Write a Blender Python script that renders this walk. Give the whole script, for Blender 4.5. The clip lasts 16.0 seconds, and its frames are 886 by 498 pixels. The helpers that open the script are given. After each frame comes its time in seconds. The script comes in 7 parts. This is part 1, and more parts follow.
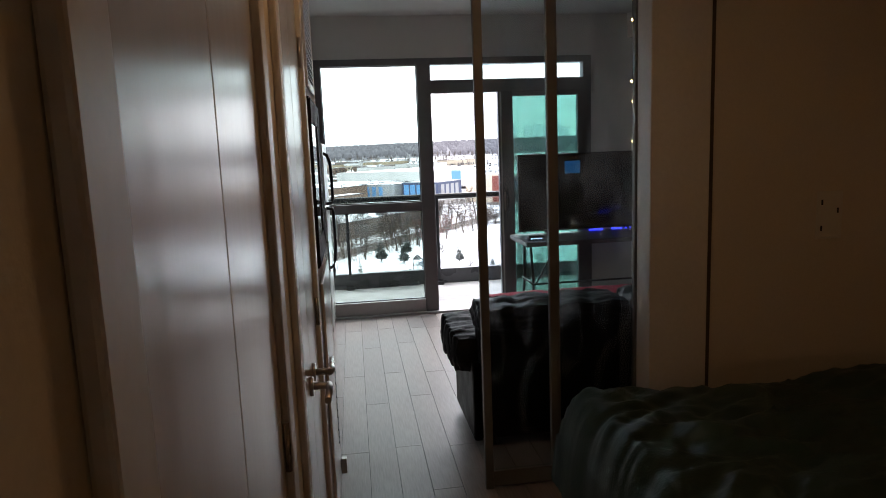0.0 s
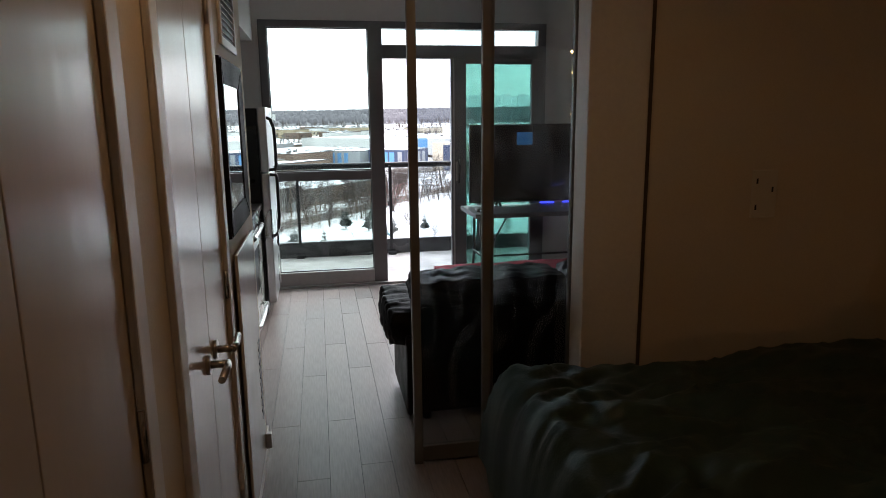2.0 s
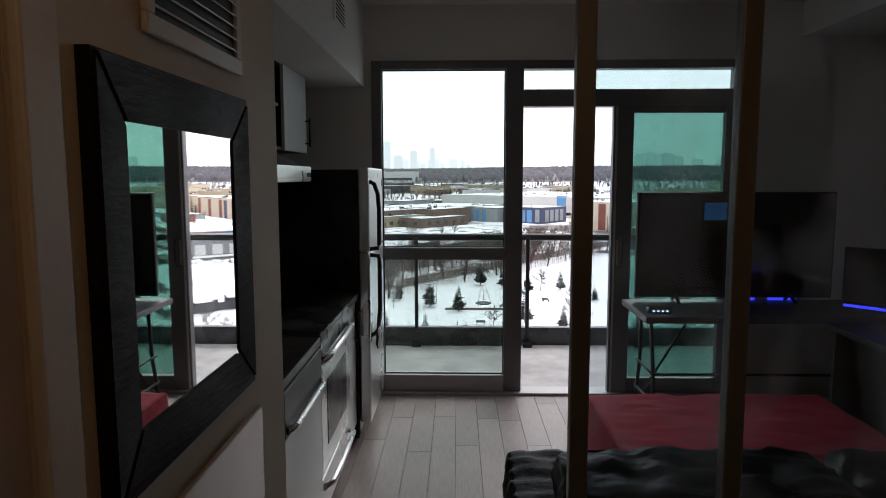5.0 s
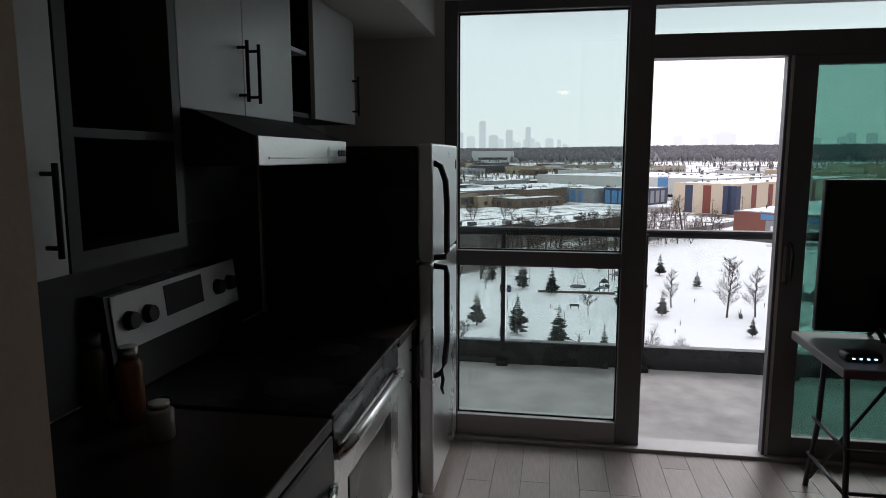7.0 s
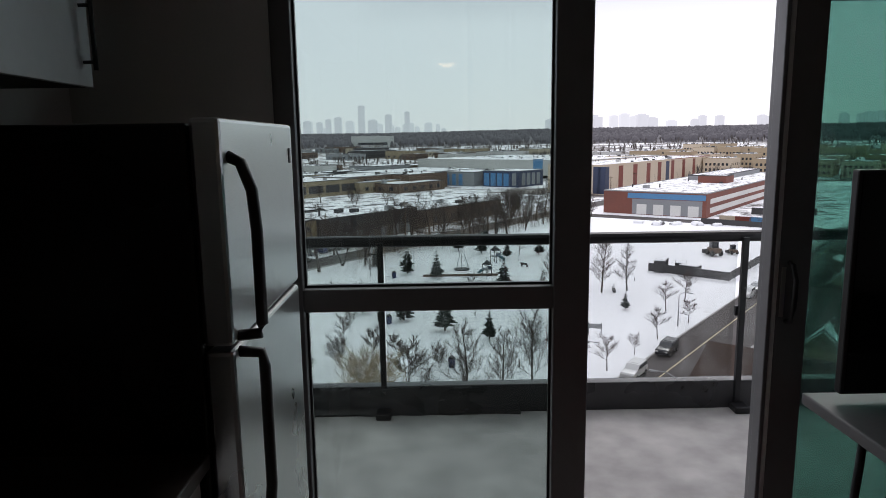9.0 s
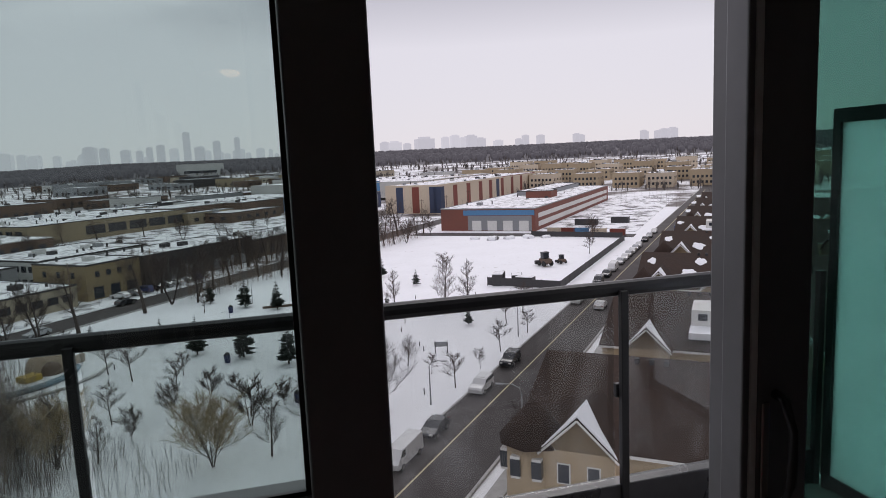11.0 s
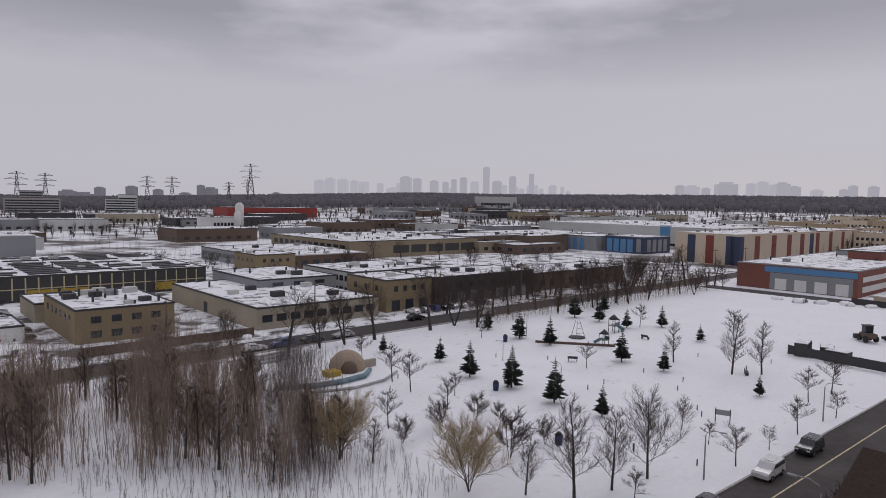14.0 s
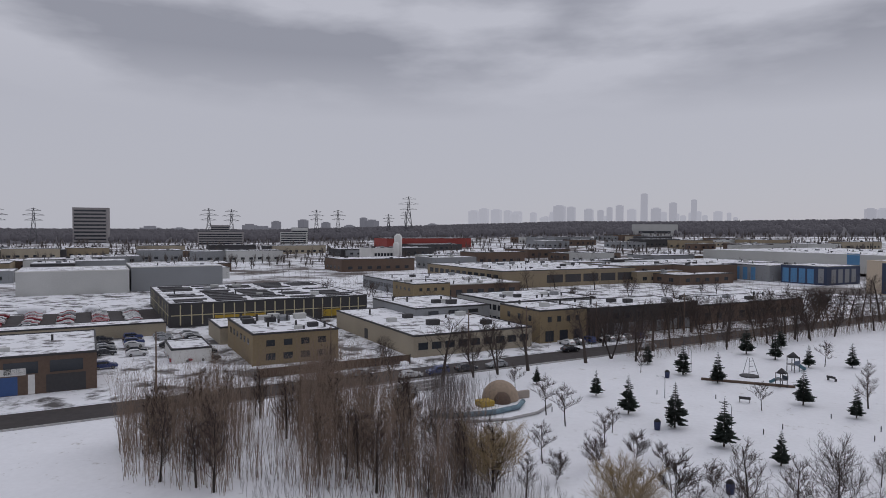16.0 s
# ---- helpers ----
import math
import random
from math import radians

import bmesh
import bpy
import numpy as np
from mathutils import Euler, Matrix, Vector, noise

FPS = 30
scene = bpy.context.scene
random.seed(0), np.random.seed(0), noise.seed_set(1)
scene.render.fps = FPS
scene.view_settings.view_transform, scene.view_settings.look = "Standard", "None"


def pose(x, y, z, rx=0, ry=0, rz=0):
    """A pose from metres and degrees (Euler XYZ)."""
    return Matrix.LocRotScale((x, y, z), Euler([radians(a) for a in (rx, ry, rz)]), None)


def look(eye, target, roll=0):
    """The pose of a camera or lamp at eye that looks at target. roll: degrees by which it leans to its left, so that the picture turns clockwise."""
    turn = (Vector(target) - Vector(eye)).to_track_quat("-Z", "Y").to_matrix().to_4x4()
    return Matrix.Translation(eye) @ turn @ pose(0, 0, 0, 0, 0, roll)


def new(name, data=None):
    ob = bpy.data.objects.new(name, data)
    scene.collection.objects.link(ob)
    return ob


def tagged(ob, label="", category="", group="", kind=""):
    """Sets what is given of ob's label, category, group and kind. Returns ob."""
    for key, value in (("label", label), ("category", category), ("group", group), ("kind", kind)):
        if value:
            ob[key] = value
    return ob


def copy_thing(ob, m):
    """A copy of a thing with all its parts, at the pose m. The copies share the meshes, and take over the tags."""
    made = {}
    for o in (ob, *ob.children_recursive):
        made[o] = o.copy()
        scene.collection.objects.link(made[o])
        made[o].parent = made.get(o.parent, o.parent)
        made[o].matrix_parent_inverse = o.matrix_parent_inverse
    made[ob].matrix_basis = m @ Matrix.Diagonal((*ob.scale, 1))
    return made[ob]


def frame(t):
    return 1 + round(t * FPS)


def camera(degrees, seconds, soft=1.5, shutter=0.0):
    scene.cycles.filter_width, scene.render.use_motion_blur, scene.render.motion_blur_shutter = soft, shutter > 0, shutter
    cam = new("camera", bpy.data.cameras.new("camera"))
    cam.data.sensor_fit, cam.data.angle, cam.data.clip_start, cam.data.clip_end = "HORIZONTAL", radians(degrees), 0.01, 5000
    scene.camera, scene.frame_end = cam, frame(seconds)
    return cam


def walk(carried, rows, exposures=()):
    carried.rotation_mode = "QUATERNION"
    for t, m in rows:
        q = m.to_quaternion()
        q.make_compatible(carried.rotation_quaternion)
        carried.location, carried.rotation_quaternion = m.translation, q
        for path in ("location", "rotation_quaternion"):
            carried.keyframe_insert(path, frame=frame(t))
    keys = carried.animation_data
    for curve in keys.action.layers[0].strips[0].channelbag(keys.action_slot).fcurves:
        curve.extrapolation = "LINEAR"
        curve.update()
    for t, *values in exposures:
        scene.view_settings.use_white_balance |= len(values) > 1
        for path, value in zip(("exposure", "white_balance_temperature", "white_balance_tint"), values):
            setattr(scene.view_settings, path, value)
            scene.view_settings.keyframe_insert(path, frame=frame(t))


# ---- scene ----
cam = camera(67.9, 16.0, 0.9)
PATH = [
    (0, (0.24, -6.22, 1.547), (0.5, -4.258, 1.253), -2.2),
    (0.5, (0.246, -6.219, 1.553), (0.515, -4.263, 1.236), -2.0),
    (1, (0.289, -6.225, 1.547), (0.574, -4.274, 1.212), -1.5),
    (1.5, (0.363, -6.215, 1.535), (0.711, -4.282, 1.162), -0.6),
    (2, (0.4, -6.161, 1.546), (0.759, -4.232, 1.156), -0.6),
    (2.5, (0.394, -5.924, 1.576), (0.574, -3.965, 1.214), 0.2),
    (3, (0.402, -5.706, 1.601), (0.518, -3.74, 1.258), -1.8),
    (3.5, (0.476, -5.495, 1.589), (0.423, -3.518, 1.29), -0.5),
    (4, (0.541, -5.256, 1.589), (0.357, -3.289, 1.275), -1.2),
    (4.5, (0.507, -4.944, 1.608), (0.391, -2.964, 1.352), 2.5),
    (5, (0.539, -4.734, 1.591), (0.495, -2.746, 1.373), -0.1),
    (5.2, (0.591, -4.655, 1.578), (0.466, -2.672, 1.347), -0.6),
    (7.3, (0.474, -3.382, 1.599), (0.148, -1.432, 1.299), -0.1),
    (7.5, (0.447, -3.257, 1.619), (0.153, -1.308, 1.276), 0.0),
    (8, (0.428, -2.923, 1.593), (0.377, -0.95, 1.265), 0.5),
    (8.5, (0.411, -2.625, 1.587), (0.534, -0.66, 1.239), 0.0),
    (9, (0.463, -2.273, 1.591), (0.488, -0.299, 1.266), -0.8),
    (9.5, (0.497, -1.941, 1.586), (0.502, 0.036, 1.287), -1.3),
    (10, (0.566, -1.627, 1.603), (1.025, 0.292, 1.275), -2.4),
    (10.2, (0.641, -1.502, 1.605), (1.151, 0.408, 1.302), -2.7),
    (12.3, (1.157, -0.259, 1.582), (1.459, 1.704, 1.348), 2.0),
    (12.5, (1.215, -0.152, 1.575), (1.37, 1.829, 1.347), 1.0),
    (13, (1.216, 0.298, 1.51), (1.236, 2.287, 1.303), -1.0),
    (13.5, (1.28, 0.34, 1.575), (1.382, 2.326, 1.366), -0.0),
    (14, (1.3, 0.62, 1.58), (0.964, 2.586, 1.435), 1.1),
    (14.5, (1.3, 0.82, 1.585), (0.803, 2.75, 1.417), -1.3),
    (15, (1.28, 0.92, 1.585), (0.806, 2.861, 1.496), 0.7),
    (15.5, (1.25, 0.98, 1.58), (0.506, 2.836, 1.523), -0.0),
    (16, (1.22, 1.02, 1.58), (0.438, 2.86, 1.519), 0.3),
]
EXPOSURES = [(0, 2.45, 6300, 12), (3.0, 2.48, 6350, 12), (4.0, 1.90, 6450, 13), (5.2, 1.38, 6450, 14), (7.3, 0.82, 6400, 14), (9.0, 0.54, 6350, 14), (10.2, 0.34, 6400, 15), (12.3, -0.40, 6450, 20), (14.0, -0.50, 6350, 17), (16, -0.60, 6150, 14)]
walk(cam, [(t, look(eye, target, roll)) for t, eye, target, roll in PATH], EXPOSURES)

# ---------- world, sun and lamps ----------
SUN_EL, SUN_AZ = radians(38), radians(25)
world = bpy.data.worlds.new("overcast_sky")
scene.world = world
world.use_nodes = True
wn, wl = world.node_tree.nodes, world.node_tree.links
wn.clear()
w_out = wn.new("ShaderNodeOutputWorld")
w_bg = wn.new("ShaderNodeBackground")
w_sky = wn.new("ShaderNodeTexSky")
w_sky.sky_type, w_sky.sun_disc = "NISHITA", False
w_sky.sun_elevation, w_sky.sun_rotation = SUN_EL, SUN_AZ
w_co = wn.new("ShaderNodeTexCoord")
w_map = wn.new("ShaderNodeMapping")
w_map.inputs["Scale"].default_value = (1.0, 1.0, 3.6)
w_map.inputs["Location"].default_value = (0.55, 0.1, 0.3)
w_noise = wn.new("ShaderNodeTexNoise")
w_noise.inputs["Scale"].default_value, w_noise.inputs["Detail"].default_value = 1.9, 6.0
w_noise.inputs["Roughness"].default_value = 0.52
w_ramp = wn.new("ShaderNodeValToRGB")
w_ramp.color_ramp.elements[0].position, w_ramp.color_ramp.elements[0].color = 0.46, (0.42, 0.425, 0.46, 1)
w_ramp.color_ramp.elements[1].position, w_ramp.color_ramp.elements[1].color = 0.60, (0.72, 0.72, 0.75, 1)
# the cloud deck thins out to an even pale veil towards the horizon
w_sep = wn.new("ShaderNodeSeparateXYZ")
w_el = wn.new("ShaderNodeMapRange")
w_el.inputs["From Min"].default_value, w_el.inputs["From Max"].default_value = 0.16, 0.25
w_mix = wn.new("ShaderNodeMix")
w_mix.data_type = "RGBA"
w_mix.inputs["A"].default_value = (0.66, 0.66, 0.69, 1)
# overcast: the zenith is brighter than the rim
w_zen = wn.new("ShaderNodeMapRange")
w_zen.inputs["From Min"].default_value, w_zen.inputs["From Max"].default_value = 0.38, 0.85
w_top = wn.new("ShaderNodeMix")
w_top.data_type = "RGBA"
w_top.inputs["B"].default_value = (0.80, 0.80, 0.83, 1)
w_add = wn.new("ShaderNodeMix")
w_add.data_type, w_add.blend_type = "RGBA", "ADD"
w_add.inputs["Factor"].default_value = 0.006
wl.new(w_co.outputs["Generated"], w_map.inputs["Vector"])
wl.new(w_map.outputs["Vector"], w_noise.inputs["Vector"])
wl.new(w_noise.outputs["Fac"], w_ramp.inputs["Fac"])
wl.new(w_co.outputs["Generated"], w_sep.inputs["Vector"])
wl.new(w_sep.outputs["Z"], w_el.inputs["Value"])
wl.new(w_el.outputs["Result"], w_mix.inputs["Factor"])
wl.new(w_ramp.outputs["Color"], w_mix.inputs["B"])
wl.new(w_sep.outputs["Z"], w_zen.inputs["Value"])
wl.new(w_zen.outputs["Result"], w_top.inputs["Factor"])
wl.new(w_mix.outputs["Result"], w_top.inputs["A"])
wl.new(w_top.outputs["Result"], w_add.inputs["A"])
wl.new(w_sky.outputs["Color"], w_add.inputs["B"])
wl.new(w_add.outputs["Result"], w_bg.inputs["Color"])
w_bg.inputs["Strength"].default_value = 1.0
wl.new(w_bg.outputs["Background"], w_out.inputs["Surface"])

sun = new("sun", bpy.data.lights.new("sun", "SUN"))
sun.data.energy, sun.data.angle, sun.data.color = 0.55, radians(25), (1.0, 0.97, 0.93)
sun.matrix_world = look((0, 0, 60), Vector((0, 0, 60)) - Vector((math.sin(SUN_AZ) * math.cos(SUN_EL), math.cos(SUN_AZ) * math.cos(SUN_EL), math.sin(SUN_EL))))


def lamp(name, place, power, colour, radius):
    ob = new(name, bpy.data.lights.new(name, "POINT"))
    ob.data.energy, ob.data.color, ob.data.shadow_soft_size = power, colour, radius
    ob.location = place
    return ob


lamp("bedside_lamp_light", (3.0, -5.75, 0.95), 0.24, (1.0, 0.47, 0.16), 0.08)
# Unseen ceiling lamp, placed to put warm light on the closet wall.
lamp("ceiling_globe_light", (0.62, -4.85, 2.45), 1.10, (1.0, 0.58, 0.27), 0.10)

# ---------- materials ----------


def mat(name, colour, rough=0.6, metal=0.0, vary=0.12, grain=30.0, blotch=2.0, bump=0.0, stretch=(1, 1, 1), emit=None, coat=0.0, per=0.0, spec=0.5):
    m = bpy.data.materials.new(name)
    m.use_nodes = True
    n, l = m.node_tree.nodes, m.node_tree.links
    b = n["Principled BSDF"]
    b.inputs["Roughness"].default_value, b.inputs["Metallic"].default_value = rough, metal
    b.inputs["Coat Weight"].default_value, b.inputs["Specular IOR Level"].default_value = coat, spec
    co, mp = n.new("ShaderNodeTexCoord"), n.new("ShaderNodeMapping")
    mp.inputs["Scale"].default_value = stretch
    l.new(co.outputs["Object"], mp.inputs["Vector"])
    fine, big = n.new("ShaderNodeTexNoise"), n.new("ShaderNodeTexNoise")
    fine.inputs["Scale"].default_value, fine.inputs["Detail"].default_value = grain, 5.0
    big.inputs["Scale"].default_value, big.inputs["Detail"].default_value = blotch, 3.0
    l.new(mp.outputs["Vector"], fine.inputs["Vector"]), l.new(co.outputs["Object"], big.inputs["Vector"])
    add = n.new("ShaderNodeMath")
    add.operation = "ADD"
    l.new(fine.outputs["Fac"], add.inputs[0]), l.new(big.outputs["Fac"], add.inputs[1])
    rng = n.new("ShaderNodeMapRange")
    rng.inputs["From Min"].default_value, rng.inputs["From Max"].default_value = 0.65, 1.35
    rng.inputs["To Min"].default_value, rng.inputs["To Max"].default_value = 1 - vary, 1 + vary
    l.new(add.outputs[0], rng.inputs["Value"])
    level = rng.outputs["Result"]
    if per:
        info, pr, mul = n.new("ShaderNodeObjectInfo"), n.new("ShaderNodeMapRange"), n.new("ShaderNodeMath")
        pr.inputs["To Min"].default_value, pr.inputs["To Max"].default_value = 1 - per, 1 + per
        l.new(info.outputs["Random"], pr.inputs["Value"])
        mul.operation = "MULTIPLY"
        l.new(level, mul.inputs[0]), l.new(pr.outputs["Result"], mul.inputs[1])
        level = mul.outputs[0]
    sc = n.new("ShaderNodeVectorMath")
    sc.operation = "SCALE"
    sc.inputs[0].default_value = colour
    l.new(level, sc.inputs["Scale"])
    l.new(sc.outputs["Vector"], b.inputs["Base Color"])
    rr = n.new("ShaderNodeMapRange")
    rr.inputs["From Min"].default_value, rr.inputs["From Max"].default_value = 0.3, 0.7
    rr.inputs["To Min"].default_value, rr.inputs["To Max"].default_value = max(0.02, rough * 0.8), min(1.0, rough * 1.2)
    l.new(big.outputs["Fac"], rr.inputs["Value"]), l.new(rr.outputs["Result"], b.inputs["Roughness"])
    if bump:
        bp = n.new("ShaderNodeBump")
        bp.inputs["Strength"].default_value, bp.inputs["Distance"].default_value = bump, 0.01
        l.new(fine.outputs["Fac"], bp.inputs["Height"]), l.new(bp.outputs["Normal"], b.inputs["Normal"])
    if emit:
        b.inputs["Emission Color"].default_value, b.inputs["Emission Strength"].default_value = (*emit[0], 1), emit[1]
    return m


def glass_mat(name, tint, dirt=0.0, gloss=0.02):
    m = bpy.data.materials.new(name)
    m.use_nodes = True
    n, l = m.node_tree.nodes, m.node_tree.links
    n.clear()
    out, mix = n.new("ShaderNodeOutputMaterial"), n.new("ShaderNodeMixShader")
    tr, gl, fr = n.new("ShaderNodeBsdfTransparent"), n.new("ShaderNodeBsdfGlossy"), n.new("ShaderNodeLayerWeight")
    steep, level = n.new("ShaderNodeMath"), n.new("ShaderNodeMapRange")
    tr.inputs["Color"].default_value = (*tint, 1)
    gl.inputs["Roughness"].default_value = gloss
    steep.operation, steep.inputs[1].default_value = "POWER", 5.0
    level.inputs["To Min"].default_value, level.inputs["To Max"].default_value = 0.035, 0.9
    l.new(fr.outputs["Facing"], steep.inputs[0]), l.new(steep.outputs[0], level.inputs["Value"])
    l.new(level.outputs["Result"], mix.inputs["Fac"]), l.new(tr.outputs["BSDF"], mix.inputs[1]), l.new(gl.outputs["BSDF"], mix.inputs[2])
    last = mix.outputs["Shader"]
    if dirt:
        co, mp, no, rp = n.new("ShaderNodeTexCoord"), n.new("ShaderNodeMapping"), n.new("ShaderNodeTexNoise"), n.new("ShaderNodeMapRange")
        mp.inputs["Scale"].default_value = (2.0, 2.0, 0.9)
        no.inputs["Scale"].default_value, no.inputs["Detail"].default_value, no.inputs["Distortion"].default_value = 2.6, 6.0, 1.2
        rp.inputs["From Min"].default_value, rp.inputs["From Max"].default_value = 0.46, 0.74
        rp.inputs["To Min"].default_value, rp.inputs["To Max"].default_value = dirt * 0.01, dirt * 2.6
        df, dd, mx2 = n.new("ShaderNodeBsdfTranslucent"), n.new("ShaderNodeBsdfDiffuse"), n.new("ShaderNodeMixShader")
        df.inputs["Color"].default_value = dd.inputs["Color"].default_value = (0.75, 0.78, 0.80, 1)
        both = n.new("ShaderNodeAddShader")
        l.new(df.outputs[0], both.inputs[0]), l.new(dd.outputs[0], both.inputs[1])
        l.new(co.outputs["Object"], mp.inputs["Vector"]), l.new(mp.outputs["Vector"], no.inputs["Vector"])
        l.new(no.outputs["Fac"], rp.inputs["Value"]), l.new(rp.outputs["Result"], mx2.inputs["Fac"])
        l.new(last, mx2.inputs[1]), l.new(both.outputs[0], mx2.inputs[2])
        last = mx2.outputs["Shader"]
    l.new(last, out.inputs["Surface"])
    return m


WALL = mat("wall_paint", (0.72, 0.70, 0.67), 0.75, vary=0.04, grain=120, blotch=1.2, bump=0.08)
WALL_CREAM = mat("cream_wall_paint", (0.70, 0.62, 0.50), 0.7, vary=0.05, grain=120, blotch=1.0, bump=0.08)
CEIL = mat("ceiling_paint", (0.75, 0.75, 0.73), 0.9, vary=0.05, grain=200, bump=0.15)
DOORPAINT = mat("satin_door_paint", (0.62, 0.56, 0.50), 0.23, vary=0.06, grain=6, blotch=1.5, bump=0.13, stretch=(1, 1.6, 0.10), spec=0.8)
TRIM = mat("trim_paint", (0.74, 0.71, 0.67), 0.4, vary=0.05, grain=60)
PLANK = mat("laminate_plank", (0.27, 0.225, 0.21), 0.36, vary=0.22, grain=14, blotch=3.0, bump=0.05, stretch=(9, 0.7, 1), per=0.13)
SUBFLOOR = mat("plank_joint", (0.05, 0.04, 0.04), 0.8)
STEEL = mat("brushed_steel", (0.70, 0.70, 0.70), 0.30, metal=1.0, vary=0.05, grain=40, stretch=(1, 1, 14), bump=0.02)
NICKEL = mat("satin_nickel", (0.55, 0.52, 0.48), 0.3, metal=1.0, vary=0.05)
ALU = mat("anodised_aluminium", (0.23, 0.22, 0.21), 0.45, metal=0.5, vary=0.05)
WINFRAME = mat("grey_window_frame", (0.17, 0.17, 0.175), 0.42, metal=0.2, vary=0.06)
WINFRAME_LIGHT = mat("pale_window_frame", (0.42, 0.41, 0.41), 0.45, metal=0.2, vary=0.06)
BLACK = mat("black_plastic", (0.012, 0.012, 0.013), 0.4, vary=0.1)
BLACKENAMEL = mat("black_enamel", (0.010, 0.010, 0.010), 0.28, vary=0.1)
CABWHITE = mat("white_cabinet", (0.66, 0.69, 0.69), 0.35, vary=0.03)
CABDARK = mat("dark_cabinet", (0.022, 0.020, 0.019), 0.5, vary=0.15, grain=20)
SHELFGREY = mat("grey_shelf_board", (0.055, 0.056, 0.056), 0.5, vary=0.05)
COUNTER = mat("dark_laminate_counter", (0.028, 0.021, 0.018), 0.35, vary=0.3, grain=90, blotch=12)
TILE = mat("dark_backsplash", (0.028, 0.028, 0.028), 0.4, vary=0.2, grain=12)
LEATHER = mat("black_leather", (0.006, 0.0055, 0.0065), 0.46, vary=0.2, grain=70, blotch=6, bump=0.2, spec=0.16)
REDCLOTH = mat("red_blanket", (0.50, 0.045, 0.075), 0.9, vary=0.2, grain=160, blotch=5, bump=0.4)
DUVET = mat("dark_green_duvet", (0.020, 0.044, 0.033), 0.5, vary=0.2, grain=140, blotch=3, bump=0.2, spec=0.5)
PILLOWMAT = mat("grey_green_pillowcase", (0.10, 0.12, 0.10), 0.85, vary=0.1, grain=90)
FRAMEWOOD = mat("black_stained_wood", (0.011, 0.009, 0.009), 0.6, vary=0.45, grain=16, blotch=4, bump=0.5, stretch=(1, 1, 6), spec=0.2)
DESKTOP = mat("pale_laminate_top", (0.14, 0.14, 0.14), 0.45, vary=0.06)
DARKSTEEL = mat("dark_powder_coat", (0.035, 0.035, 0.038), 0.42, metal=0.3, vary=0.1)
SCREEN = mat("dark_screen", (0.006, 0.006, 0.008), 0.12, vary=0.05)
RAILMAT = mat("charcoal_rail", (0.016, 0.016, 0.018), 0.38, metal=0.4, vary=0.12, grain=60, bump=0.05)
CONCRETE = mat("balcony_concrete", (0.36, 0.345, 0.335), 0.85, vary=0.34, grain=5, blotch=1.4, bump=0.25)
TARP = mat("black_tarp", (0.018, 0.018, 0.021), 0.3, vary=0.3, grain=20, bump=0.2)
PLATE = mat("switch_plate", (0.70, 0.66, 0.58), 0.5, vary=0.03)
BLUELED = mat("blue_led", (0.02, 0.02, 0.3), 0.4, emit=((0.04, 0.05, 1.0), 0.55))
# Faint blue glow for the reflection painted on the television.
BLUE_REFLECTION = mat("dim_blue_reflection", (0.01, 0.05, 0.14), 0.4, emit=((0.03, 0.18, 0.42), 0.05))
FAIRY = mat("warm_fairy_bulb", (0.9, 0.7, 0.3), 0.4, emit=((1.0, 0.62, 0.2), 3.0))
FACADE = mat("tower_facade", (0.42, 0.40, 0.37), 0.8, vary=0.1, grain=8, blotch=0.6)
GLASS_WIN = glass_mat("window_glass", (0.75, 0.82, 0.80))
GLASS_DOOR = glass_mat("tinted_door_glass", (0.56, 0.71, 0.67), 0.006)
GLASS_PART = glass_mat("smudged_partition_glass", (0.86, 0.90, 0.92), 0.030)
GLASS_RAIL = glass_mat("balcony_glass", (0.86, 0.875, 0.87), 0.012)
GLASS_OVEN = glass_mat("oven_glass", (0.03, 0.03, 0.03))
MIRROR = mat("mirror", (0.93, 0.95, 0.94), 0.012, metal=1.0, vary=0.0)
FROST = glass_mat("frosted_divider_glass", (0.8, 0.86, 0.85), 0.5)
for node in FROST.node_tree.nodes:
    if node.type == "MAP_RANGE" and node.inputs["From Min"].default_value > 0.1:
        node.inputs["To Min"].default_value, node.inputs["To Max"].default_value = 0.72, 0.84

# ---------- mesh helpers ----------


def add_box(bm, x0, x1, y0, y1, z0, z1, bevel=0.0):
    v = [bm.verts.new(p) for p in ((x0, y0, z0), (x1, y0, z0), (x1, y1, z0), (x0, y1, z0), (x0, y0, z1), (x1, y0, z1), (x1, y1, z1), (x0, y1, z1))]
    f = [bm.faces.new([v[i] for i in q]) for q in ((0, 3, 2, 1), (4, 5, 6, 7), (0, 1, 5, 4), (1, 2, 6, 5), (2, 3, 7, 6), (3, 0, 4, 7))]
    if bevel:
        bmesh.ops.bevel(bm, geom=list({e for q in f for e in q.edges}), offset=bevel, segments=2, affect="EDGES", profile=0.5)
    return bm


def box(x0, x1, y0, y1, z0, z1, bevel=0.0):
    return add_box(bmesh.new(), x0, x1, y0, y1, z0, z1, bevel)


